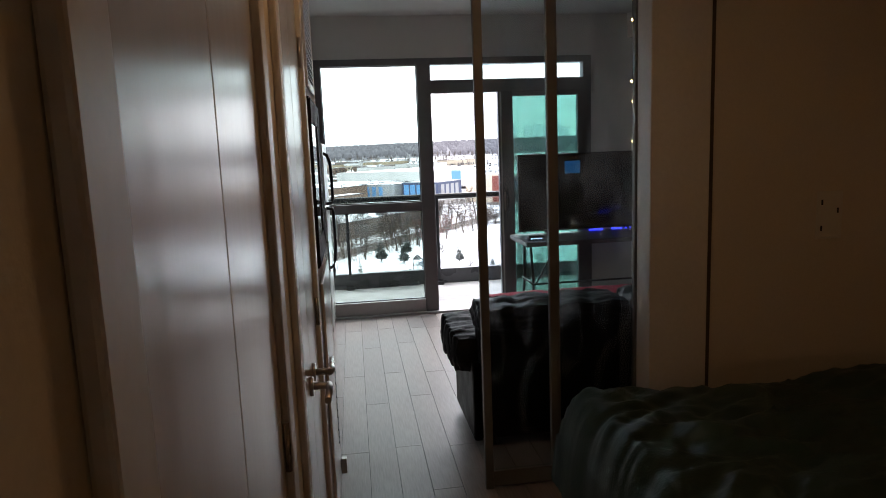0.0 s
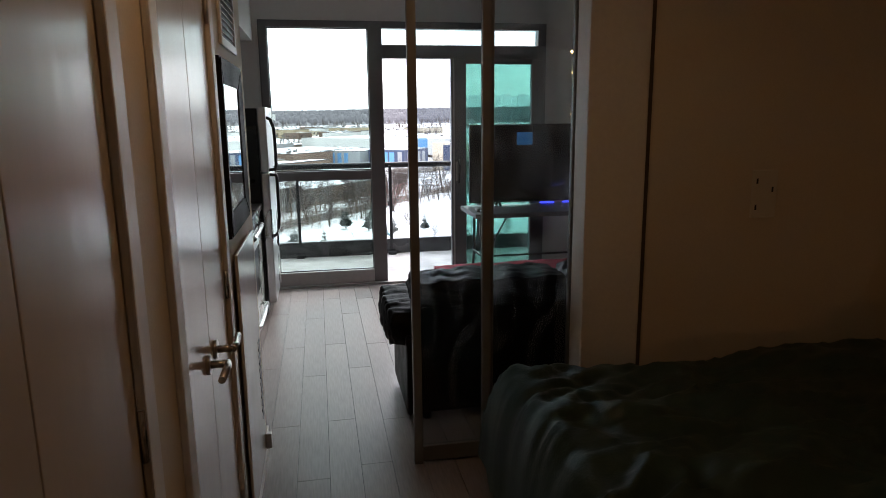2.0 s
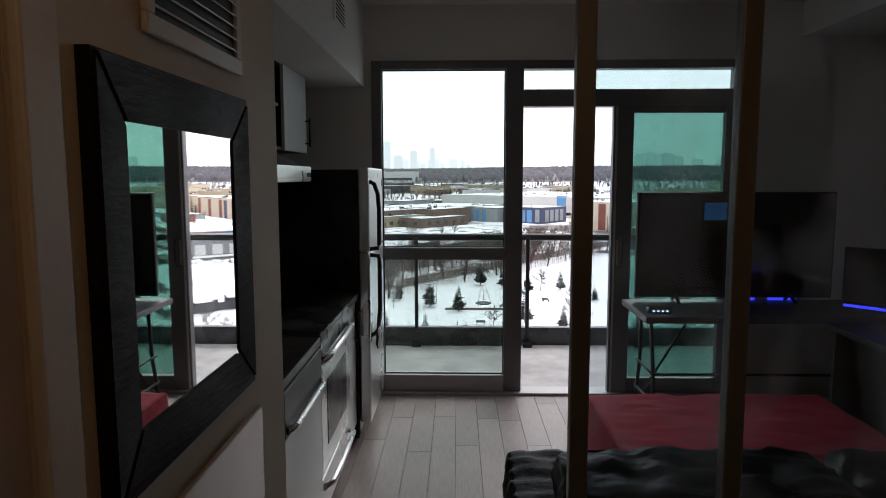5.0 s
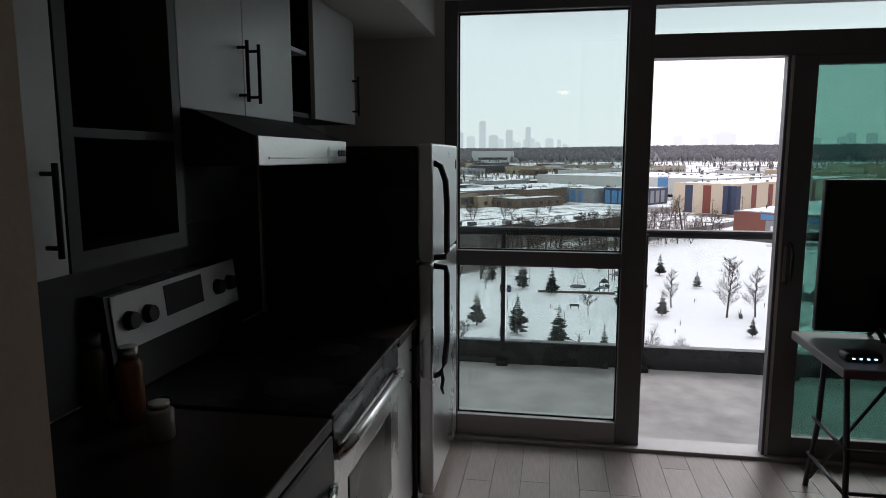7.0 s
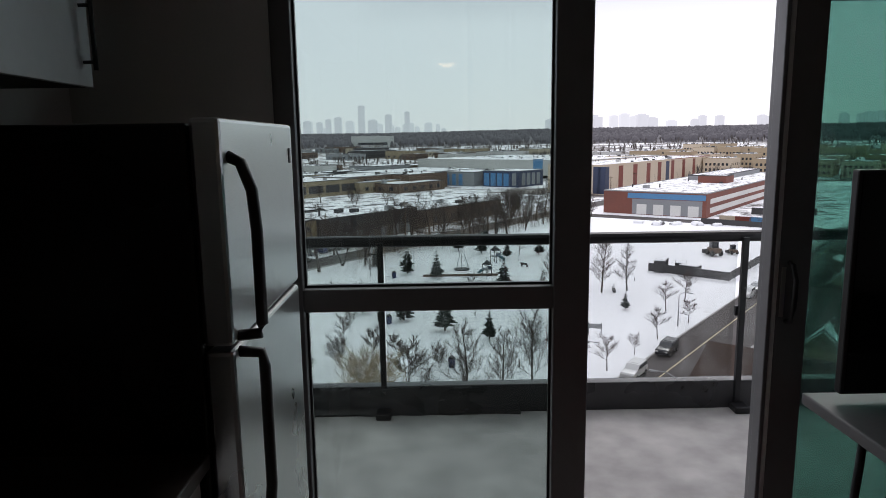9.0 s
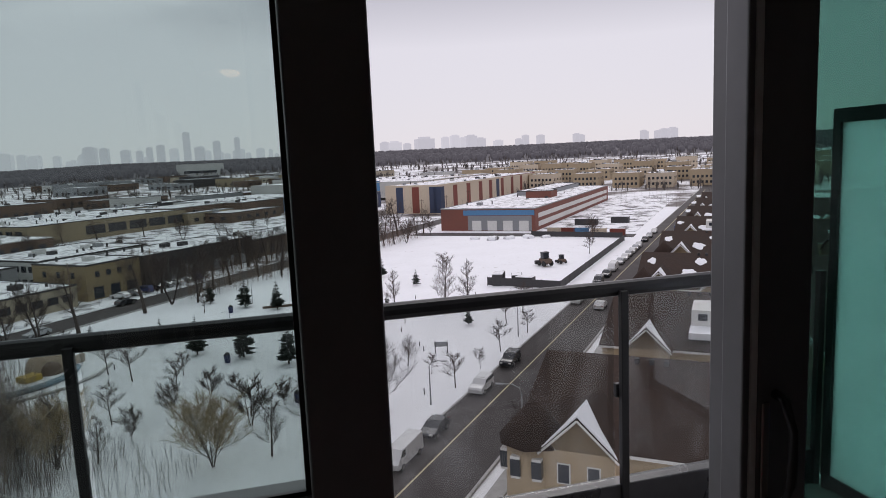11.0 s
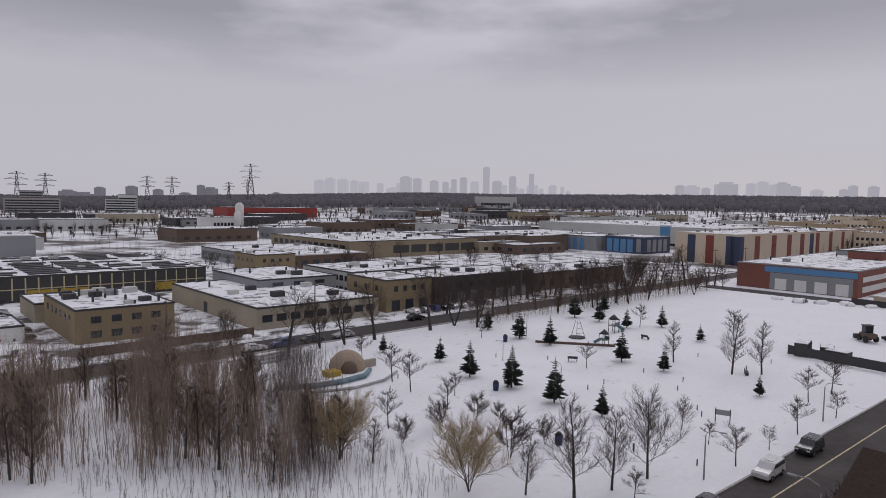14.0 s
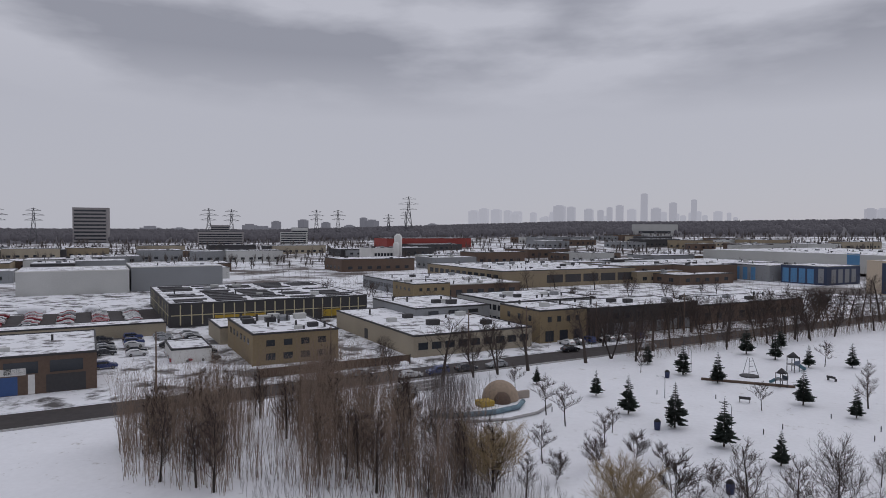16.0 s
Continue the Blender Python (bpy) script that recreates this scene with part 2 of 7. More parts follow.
def add_tube(bm, pts, radii, sides=8, caps=True):
    """A round bar along the points."""
    pts = [Vector(p) for p in pts]
    if not isinstance(radii, (list, tuple)):
        radii = [radii] * len(pts)
    rings = []
    for i, (p, r) in enumerate(zip(pts, radii)):
        d = (pts[min(i + 1, len(pts) - 1)] - pts[max(i - 1, 0)]).normalized()
        a = d.cross(Vector((0, 0, 1)) if abs(d.z) < 0.9 else Vector((1, 0, 0))).normalized()
        b = d.cross(a)
        rings.append([bm.verts.new(p + r * (a * math.cos(k * math.tau / sides) + b * math.sin(k * math.tau / sides))) for k in range(sides)])
    for q, w in zip(rings, rings[1:]):
        for k in range(sides):
            f = bm.faces.new((q[k], q[(k + 1) % sides], w[(k + 1) % sides], w[k]))
            f.smooth = True
    if caps:
        bm.faces.new(rings[0]), bm.faces.new(rings[-1][::-1])
    return bm


def tube(pts, radii, sides=8):
    return add_tube(bmesh.new(), pts, radii, sides)


def root_of(ob):
    while ob.parent:
        ob = ob.parent
    return ob


def to_object(name, bm, material, smooth=False):
    bmesh.ops.recalc_face_normals(bm, faces=bm.faces)
    me = bpy.data.meshes.new(name)
    bm.to_mesh(me)
    bm.free()
    if smooth:
        for p in me.polygons:
            p.use_smooth = True
    me.materials.append(material)
    return new(name, me)


def part(name, bm, material, parent, label="", smooth=False):
    """One mesh under a thing or a part; the bmesh is in the thing's world coordinates."""
    bmesh.ops.translate(bm, vec=-root_of(parent).location, verts=bm.verts)
    ob = to_object(name, bm, material, smooth)
    ob.parent = parent
    if label:
        ob["label"] = label
    return ob


def thing(name, place, label, category, group="", kind=""):
    ob = new(name)
    ob.location = place
    ob.empty_display_size = 0.1
    return tagged(ob, label, category, group, kind)


def solid(name, bm, material, label, category, kind="", group="", smooth=False):
    return tagged(to_object(name, bm, material, smooth), label, category, group, kind)


# ---------- the flat: structure ----------
CEILING, BACK, KITCHEN_X, RIGHT_X, CLOSET_X = 2.78, -7.7, -0.75, 3.55, 0.092
PART_Y = -3.42

floor = thing("floor", (0, 0, 0), "grey-brown laminate plank floor with dark joints", "floor", kind="structure")
part("subfloor", box(KITCHEN_X - 0.2, RIGHT_X + 0.2, BACK - 0.2, 0.10, -0.20, -0.010), SUBFLOOR, floor)
solid("ceiling", box(KITCHEN_X - 0.2, RIGHT_X + 0.2, BACK - 0.2, 0.12, CEILING, CEILING + 0.2), CEIL, "plain white painted ceiling", "ceiling", "structure")


def wall(name, bm, label, material=None):
    return solid(name, bm, material or WALL, label, "wall", "structure")


wall("wall_kitchen", box(KITCHEN_X - 0.15, KITCHEN_X, -3.10, 0.0, -0.01, CEILING), "painted wall behind the kitchen units")
A0, A1, B0, B1, DOOR_H = -5.80, -5.10, -4.75, -4.08, 2.05
cw = thing("wall_closets", (0, 0, 0), "cream-painted wall with two closet openings", "wall", kind="structure")
for y0, y1, z0, z1 in ((BACK, A0, -0.01, CEILING), (A0, A1, DOOR_H, CEILING), (A1, B0, -0.01, CEILING), (B0, B1, DOOR_H, CEILING), (B1, -3.10, -0.01, CEILING)):
    part("wall_panel", box(CLOSET_X - 0.12, CLOSET_X, y0, y1, z0, z1), WALL_CREAM, cw)
wall("wall_return", box(KITCHEN_X - 0.15, CLOSET_X - 0.12, -3.22, -3.10, -0.01, CEILING), "short return wall beside the kitchen")
wall("wall_closet_back", box(-0.62, -0.52, BACK, -3.22, -0.01, CEILING), "plain wall at the back of the closets")
wall("wall_back", box(-0.62, RIGHT_X, BACK - 0.15, BACK, -0.01, CEILING), "plain wall behind the bedroom", WALL_CREAM)
wall("wall_right", box(RIGHT_X, RIGHT_X + 0.15, BACK - 0.15, 0.0, -0.01, CEILING), "plain side wall of the flat")
wall("wall_partition", box(1.82, RIGHT_X, PART_Y - 0.05, PART_Y + 0.05, -0.01, CEILING), "cream-painted bedroom wall in warm lamplight", WALL_CREAM)
ww = bmesh.new()
for x0, x1, z0, z1 in ((KITCHEN_X - 0.15, -0.07, -0.01, CEILING), (2.55, RIGHT_X + 0.15, -0.01, CEILING), (-0.07, 2.55, 2.40, CEILING)):
    add_box(ww, x0, x1, 0.0, 0.12, z0, z1)
wall("wall_window", ww, "painted window wall with a wide glazed opening")
solid("kitchen_bulkhead", box(KITCHEN_X, -0.12, -3.10, -0.002, 2.22, CEILING - 0.002), WALL, "boxed-in bulkhead above the kitchen cabinets", "bulkhead", "structure")
solid("side_bulkhead", box(2.92, RIGHT_X, PART_Y + 0.05, -0.002, 2.55, CEILING - 0.002), WALL, "boxed-in bulkhead along the side wall", "bulkhead", "structure")
jamb = bmesh.new()
add_box(jamb, 1.525, 1.80, PART_Y - 0.07, PART_Y + 0.07, 0.0, CEILING - 0.002, 0.006)
solid("jamb_panel", jamb, TRIM, "white painted panel beside the sliding partition", "panel", "structure")
# The groove's shade is put into this strip's brown colour.
solid("trim_strip", box(1.80, 1.82, PART_Y - 0.06, PART_Y + 0.06, 0.0, CEILING - 0.002), mat("groove_shade_brown", (0.10, 0.075, 0.055), 0.7), "brown strip coloured as a shaded groove in the wall", "trim", "structure")


def baseboard(name, bm):
    solid(name, bm, TRIM, "low white painted baseboard", "baseboard", "structure")


baseboard("baseboard_closet", box(CLOSET_X, CLOSET_X + 0.012, -5.02, -4.83, 0.0, 0.10, 0.003))
baseboard("baseboard_mirror", box(CLOSET_X, CLOSET_X + 0.012, -3.98, -3.10, 0.0, 0.10, 0.003))
baseboard("baseboard_bedroom", box(1.83, RIGHT_X, PART_Y - 0.062, PART_Y - 0.05, 0.0, 0.10, 0.003))
baseboard("baseboard_back", box(CLOSET_X, RIGHT_X, BACK, BACK + 0.012, 0.0, 0.10, 0.003))

# ---------- closets with double doors ----------


def lever(door, y, z, way):
    base = part("door_handle", tube([(CLOSET_X + 0.002, y, z), (CLOSET_X + 0.012, y, z)], 0.026, 20), NICKEL, door, "satin nickel lever handle")
    b = add_tube(bmesh.new(), [(CLOSET_X + 0.010, y, z), (CLOSET_X + 0.052, y, z)], 0.010, 12)
    add_tube(b, [(CLOSET_X + 0.052, y - 0.008 * way, z), (CLOSET_X + 0.056, y + 0.02 * way, z), (CLOSET_X + 0.054, y + 0.115 * way, z)], [0.010, 0.010, 0.009], 12)
    part("lever", b, NICKEL, base)


def closet(name, y0, y1, handles):
    mid = (y0 + y1) / 2
    d = thing(name, (CLOSET_X, mid, 0), "pale satin-painted double closet doors, closed", "door", kind="structure")
    for a, b, hinge, way in ((y0 + 0.004, mid - 0.0015, y0, -1), (mid + 0.0015, y1 - 0.004, y1, 1)):
        leaf = part("door_leaf", box(CLOSET_X - 0.036, CLOSET_X + 0.002, a, b, 0.012, DOOR_H - 0.006, 0.002), DOORPAINT, d)
        for z in (0.25, 1.0, 1.82):
            part("hinge", tube([(CLOSET_X + 0.008, hinge, z), (CLOSET_X + 0.008, hinge, z + 0.09)], 0.006, 8), NICKEL, leaf)
        if handles:
            lever(leaf, mid + 0.06 * way, 0.93, way)
    for a, b in ((y0 - 0.07, y0 - 0.004), (y1 + 0.004, y1 + 0.07)):
        j = bmesh.new()
        add_box(j, CLOSET_X, CLOSET_X + 0.016, a, b, 0.0, DOOR_H + 0.07, 0.004)
        part("casing", j, TRIM, d)
    part("head_casing", box(CLOSET_X, CLOSET_X + 0.016, y0 - 0.004, y1 + 0.004, DOOR_H + 0.004, DOOR_H + 0.07, 0.004), TRIM, d)


closet("door_1", A0, A1, False)
closet("door_2", B0, B1, True)

# ---------- mirror, grille and access panel ----------
mirror = thing("wall_mirror", (CLOSET_X, -3.645, 1.13), "square wall mirror in a wide black-stained wood frame", "mirror")
MY0, MY1, MZ0, MZ1, MW = -3.958, -3.388, 1.165, 1.745, 0.086
rails = (((MY0, MZ0), (MY1, MZ0), (MY1 - MW, MZ0 + MW), (MY0 + MW, MZ0 + MW)), ((MY1, MZ0), (MY1, MZ1), (MY1 - MW, MZ1 - MW), (MY1 - MW, MZ0 + MW)), ((MY1, MZ1), (MY0, MZ1), (MY0 + MW, MZ1 - MW), (MY1 - MW, MZ1 - MW)), ((MY0, MZ1), (MY0, MZ0), (MY0 + MW, MZ0 + MW), (MY0 + MW, MZ1 - MW)))
for q in rails:
    b = bmesh.new()
    lo = [b.verts.new((CLOSET_X + 0.001, y, z)) for y, z in q]
    hi = [b.verts.new((CLOSET_X + (0.024 if i < 2 else 0.017), y, z)) for i, (y, z) in enumerate(q)]
    b.faces.new(lo[::-1]), b.faces.new(hi)
    for i in range(4):
        b.faces.new((lo[i], lo[(i + 1) % 4], hi[(i + 1) % 4], hi[i]))
    bmesh.ops.bevel(b, geom=[e for e in b.edges if all(v in hi for v in e.verts)], offset=0.005, segments=2, affect="EDGES")
    part("frame_rail", b, FRAMEWOOD, mirror)
part("mirror_glass", box(CLOSET_X + 0.002, CLOSET_X + 0.014, MY0 + MW - 0.01, MY1 - MW + 0.01, MZ0 + MW - 0.01, MZ1 - MW + 0.01), MIRROR, mirror, "clear mirror glass")

grille = thing("air_grille", (CLOSET_X, -3.58, 1.79), "white louvred return-air grille high on the wall", "vent")
GY0, GY1, GZ0, GZ1 = -3.79, -3.375, 1.795, 2.20
part("backing", box(CLOSET_X + 0.001, CLOSET_X + 0.004, GY0 + 0.01, GY1 - 0.01, GZ0 + 0.01, GZ1 - 0.01), BLACK, grille)
for a, b, c, d in ((GY0, GY1, GZ0, GZ0 + 0.03), (GY0, GY1, GZ1 - 0.03, GZ1), (GY0, GY0 + 0.03, GZ0 + 0.03, GZ1 - 0.03), (GY1 - 0.03, GY1, GZ0 + 0.03, GZ1 - 0.03)):
    part("frame", box(CLOSET_X + 0.001, CLOSET_X + 0.011, a, b, c, d, 0.003), TRIM, grille)
for i in range(15):
    z = GZ0 + 0.045 + i * 0.0225
    b = box(CLOSET_X + 0.002, CLOSET_X + 0.013, GY0 + 0.03, GY1 - 0.03, -0.0012, 0.0012)
    bmesh.ops.rotate(b, cent=(CLOSET_X + 0.0075, 0, 0), matrix=Matrix.Rotation(radians(38), 3, "Y"), verts=b.verts)
    bmesh.ops.translate(b, vec=(0, 0, z), verts=b.verts)
    part("slat", b, TRIM, grille)

access = thing("access_panel", (CLOSET_X, -3.6, 0.10), "white access panel below the mirror with louvre slots", "panel")
part("panel", box(CLOSET_X + 0.0135, CLOSET_X + 0.024, -3.90, -3.36, 0.12, 1.10, 0.003), DOORPAINT, access)
for i in range(12):
    part("slot", box(CLOSET_X + 0.0245, CLOSET_X + 0.0265, -3.46, -3.40, 0.30 + i * 0.03, 0.312 + i * 0.03), DARKSTEEL, access)
part("latch", box(CLOSET_X + 0.024, CLOSET_X + 0.05, -3.40, -3.37, 0.13, 0.20, 0.004), NICKEL, access)

# ---------- sliding glass partition ----------


def partition(y, x0, x1, top):
    p = thing("glass_partition", ((x0 + x1) / 2, y, 0), "smudged clear glass sliding panel in a slim aluminium frame", "partition", "sliding panels")
    for a, b in ((x0, x0 + 0.038), (x1 - 0.038, x1)):
        part("stile", box(a, b, y - 0.016, y + 0.016, 0.0, top, 0.003), ALU, p)
    part("bottom_rail", box(x0 + 0.038, x1 - 0.038, y - 0.016, y + 0.016, 0.012, 0.085, 0.003), ALU, p)
    part("top_rail", box(x0 + 0.038, x1 - 0.038, y - 0.016, y + 0.016, top - 0.06, top, 0.003), ALU, p)
    part("pane", box(x0 + 0.038, x1 - 0.038, y - 0.003, y + 0.003, 0.085, top - 0.06), GLASS_PART, p).visible_shadow = False


partition(PART_Y, 0.768, 1.120, CEILING - 0.04)
partition(PART_Y + 0.10, 1.121, 1.56, CEILING - 0.04)
solid("partition_track", box(0.765, 1.522, PART_Y - 0.05, PART_Y + 0.14, CEILING - 0.04, CEILING - 0.001), ALU, "aluminium ceiling track of the sliding partition", "track", "structure")
lights = thing("fairy_lights", (1.53, PART_Y + 0.14, 1.4), "string of small warm fairy lights beside the partition", "lights")
wire = [(1.535 + 0.008 * math.sin(i * 1.7), PART_Y + 0.135, CEILING - 0.05 - i * 0.09) for i in range(14)]
part("wire", tube(wire, 0.0015, 5), BLACK, lights)
for i, p in enumerate(wire[1:]):
    b = bmesh.new()
    bmesh.ops.create_icosphere(b, subdivisions=1, radius=0.007, matrix=Matrix.Translation(p))
    part("bulb", b, FAIRY, lights)

# ---------- windows and sliding door ----------
win = thing("window_1", (0.44, 0.0, 0.0), "tall fixed window with a low transom in a grey frame", "window", kind="structure")


def bar(owner, name, x0, x1, z0, z1, y0=-0.02, y1=0.08, m=None):
    part(name, box(x0, x1, y0, y1, z0, z1, 0.004), m or WINFRAME, owner)


bar(win, "window_frame", -0.07, 0.0, 0.0, 2.40)
bar(win, "window_frame", 0.0, 0.878, 2.341, 2.40)
bar(win, "window_frame", 0.0, 0.878, 0.02, 0.14, m=WINFRAME_LIGHT)
bar(win, "transom", 0.0, 0.878, 1.00, 1.082)
bar(win, "mullion", 0.878, 1.004, 0.02, 2.40)
for z0, z1 in ((0.14, 1.00), (1.082, 2.341)):
    part("pane", box(0.0, 0.878, 0.028, 0.036, z0, z1), GLASS_WIN, win).visible_shadow = False
    for a, b, c, d in ((0.0, 0.008, z0, z1), (0.870, 0.878, z0, z1), (0.008, 0.870, z0, z0 + 0.008), (0.008, 0.870, z1 - 0.008, z1)):
        part("gasket", box(a, b, 0.018, 0.026, c, d), BLACK, win)
solid("window_sill_track", box(-0.07, 2.55, -0.06, 0.10, -0.009, 0.02, 0.004), WINFRAME_LIGHT, "metal threshold track under the windows", "threshold", "structure")

top = thing("window_2", (1.77, 0.0, 2.16), "long low transom window over the balcony door", "window", kind="structure")
bar(top, "window_frame", 1.004, 2.55, 2.341, 2.40)
bar(top, "window_frame", 1.004, 2.55, 2.081, 2.20)
part("pane", box(1.004, 2.472, 0.028, 0.036, 2.20, 2.341), GLASS_WIN, top).visible_shadow = False
bar(top, "window_frame", 2.472, 2.55, 2.20, 2.341)

fixed = thing("window_3", (2.1, 0.0, 0.0), "tinted fixed pane behind the slid-open balcony door", "window", kind="structure")
bar(fixed, "window_frame", 2.472, 2.55, 0.02, 2.081)
bar(fixed, "window_frame", 1.72, 2.472, 0.02, 0.09, 0.03, 0.08)
bar(fixed, "window_frame", 1.65, 1.72, 0.02, 2.081, 0.03, 0.08)
part("pane", box(1.72, 2.472, 0.052, 0.058, 0.09, 2.081), GLASS_DOOR, fixed).visible_shadow = False

sd = thing("door_3", (2.06, -0.01, 0.02), "dark-framed sliding balcony door, slid open", "door", kind="structure")
for n, a, b, c, d in (("stile", 1.632, 1.648, 0.022, 2.079), ("stile", 1.664, 1.775, 0.022, 2.079), ("stile", 2.41, 2.47, 0.022, 2.079), ("rail", 1.775, 2.41, 0.022, 0.13), ("rail", 1.775, 2.41, 2.035, 2.079)):
    part(n, box(a, b, -0.035, 0.022, c, d, 0.004), WINFRAME, sd)
part("edge_strip", box(1.6485, 1.6635, -0.036, 0.015, 0.022, 2.079, 0.003), mat("pale_weather_strip", (0.62, 0.61, 0.60), 0.5), sd, "pale weather strip on the door edge")
part("pane", box(1.775, 2.41, -0.008, 0.000, 0.13, 2.035), GLASS_DOOR, sd).visible_shadow = False
hb = add_tube(bmesh.new(), [(1.70, -0.036, 1.155), (1.70, -0.062, 1.15), (1.702, -0.078, 1.10), (1.702, -0.080, 1.05), (1.702, -0.078, 1.00), (1.70, -0.062, 0.95), (1.70, -0.036, 0.945)], 0.009, 10)
part("door_handle", hb, BLACK, sd, "black D-shaped pull handle")
part("lock_plate", box(1.672, 1.688, -0.040, -0.0355, 0.96, 1.14, 0.002), NICKEL, sd)

# ---------- kitchen ----------


def pull(owner, x, y, z0, z1):
    b = add_tube(bmesh.new(), [(x + 0.030, y, z0), (x + 0.030, y, z1)], 0.006, 8)
    for z in (z0 + 0.02, z1 - 0.02):
        add_tube(b, [(x, y, z), (x + 0.030, y, z)], 0.005, 6)
    part("handle", b, BLACK, owner, "black bar handle")


def wall_cabinet(y0, y1, z0, z1, doors, label, face=-0.43):
    c = thing("wall_cabinet", (KITCHEN_X, (y0 + y1) / 2, z0), label, "cabinet", "kitchen wall cabinets")
    for q in ((KITCHEN_X, face - 0.02, y0, y0 + 0.018, z0, z1), (KITCHEN_X, face - 0.02, y1 - 0.018, y1, z0, z1), (KITCHEN_X, face - 0.02, y0 + 0.018, y1 - 0.018, z0, z0 + 0.018), (KITCHEN_X, face - 0.02, y0 + 0.018, y1 - 0.018, z1 - 0.018, z1), (KITCHEN_X, KITCHEN_X + 0.01, y0 + 0.018, y1 - 0.018, z0 + 0.018, z1 - 0.018)):
        part("board", box(*q), CABDARK, c)
    for a, e, hy in doors:
        d = part("door", box(face - 0.019, face, a + 0.002, e - 0.002, z0, z1 - 0.004, 0.0015), CABWHITE, c, "flat white cabinet door")
        pull(d, face, hy, z0 + 0.04, z0 + 0.22)
    return c


wall_cabinet(-1.995, -1.245, 1.716, 2.219, ((-1.995, -1.63, -1.665), (-1.63, -1.245, -1.585)), "white two-door cabinet above the range hood")
over = wall_cabinet(-1.242, -0.475, 1.742, 2.219, ((-1.018, -0.475, -0.515),), "white cabinet with an open dark bay above the fridge")
part("shelf", box(KITCHEN_X + 0.012, -0.46, -1.22, -1.02, 1.985, 2.0), CABWHITE, over)
openc = thing("open_shelf_unit", (KITCHEN_X, -2.2, 1.36), "open-fronted pale cabinet with two dark bays", "shelf unit")
for q in ((KITCHEN_X, -0.43, -2.42, -2.385, 1.36, 2.219), (KITCHEN_X, -0.43, -2.032, -1.997, 1.36, 2.219), (KITCHEN_X, -0.43, -2.385, -2.032, 1.36, 1.40), (KITCHEN_X, -0.43, -2.385, -2.032, 1.63, 1.65), (KITCHEN_X, -0.43, -2.385, -2.032, 2.20, 2.219), (KITCHEN_X, KITCHEN_X + 0.01, -2.385, -2.032, 1.40, 2.20)):
    part("board", box(*q), SHELFGREY if q[1] > -0.6 else CABDARK, openc)
wall_cabinet(-3.095, -2.425, 1.36, 2.219, ((-3.095, -2.425, -2.48),), "tall white single-door wall cabinet")

hood = thing("range_hood", (KITCHEN_X, -1.56, 1.55), "slim steel under-cabinet range hood", "range hood")
b = bmesh.new()
prof = ((KITCHEN_X, 1.569), (-0.25, 1.567), (-0.25, 1.646), (-0.42, 1.714), (KITCHEN_X, 1.714))
sides = [[b.verts.new((x, y, z)) for x, z in prof] for y in (-1.955, -1.21)]
b.faces.new(sides[0]), b.faces.new(sides[1][::-1])
for i in range(5):
    b.faces.new((sides[0][i], sides[0][(i + 1) % 5], sides[1][(i + 1) % 5], sides[1][i]))
part("body", b, DARKSTEEL, hood)
part("front_lip", box(-0.249, -0.243, -1.95, -1.213, 1.568, 1.646, 0.002), STEEL, hood, "brushed steel front lip")
part("crease", box(-0.2425, -0.2405, -1.89, -1.36, 1.586, 1.590, 0.0008), NICKEL, hood)
for i in range(3):
    part("button", tube([(-0.244, -1.295 + i * 0.028, 1.603), (-0.2385, -1.295 + i * 0.028, 1.603)], 0.011, 12), BLACK, hood)

# Dark panel added so the pale wall below the hood renders black.
solid("backsplash", box(KITCHEN_X, KITCHEN_X + 0.008, -1.996, -0.90, 1.362, 1.714), TILE, "dark panel added over the wall under the hood", "backsplash", "structure")
solid("backsplash", box(KITCHEN_X, KITCHEN_X + 0.008, -3.098, -0.90, 0.92, 1.36), TILE, "dark tiled backsplash behind the counter", "backsplash", "structure")


def base_unit(y0, y1, label):
    u = thing("base_cabinet", (-0.4, (y0 + y1) / 2, 0), label, "cabinet", "kitchen base cabinets")
    part("body", box(KITCHEN_X, -0.09, y0, y1, 0.10, 0.875), CABDARK, u)
    part("plinth", box(KITCHEN_X, -0.14, y0, y1, 0.0, 0.10), BLACK, u)
    d = part("door", box(-0.089, -0.07, y0 + 0.003, y1 - 0.003, 0.11, 0.87, 0.0015), CABWHITE, u, "flat white cabinet door")
    pull(d, -0.07, y1 - 0.04, 0.62, 0.80)


base_unit(-3.095, -2.632, "white base cabinet under the counter")
base_unit(-1.228, -0.895, "narrow white base cabinet beside the fridge")
solid("worktop", box(KITCHEN_X, -0.045, -3.097, -1.998, 0.877, 0.912, 0.004), COUNTER, "dark laminate kitchen worktop", "worktop")
solid("worktop", box(KITCHEN_X, -0.045, -1.230, -0.893, 0.877, 0.912, 0.004), COUNTER, "short dark worktop beside the fridge", "worktop")

dw = thing("dishwasher", (-0.4, -2.28, 0), "white dishwasher with a black control strip", "dishwasher")
part("body", box(KITCHEN_X + 0.05, -0.075, -2.615, -2.008, 0.06, 0.874), CABDARK, dw)
part("door", box(-0.074, -0.045, -2.615, -2.008, 0.12, 0.70, 0.006), CABWHITE, dw)
part("control_panel", box(-0.074, -0.040, -2.615, -2.008, 0.705, 0.870, 0.006), BLACK, dw)
part("handle", tube([(-0.035, -2.60, 0.735), (-0.018, -2.54, 0.735), (-0.018, -2.09, 0.735), (-0.035, -2.025, 0.735)], 0.012, 8), STEEL, dw)
part("kick_plate", box(-0.13, -0.11, -2.615, -2.008, 0.0, 0.115), BLACK, dw)

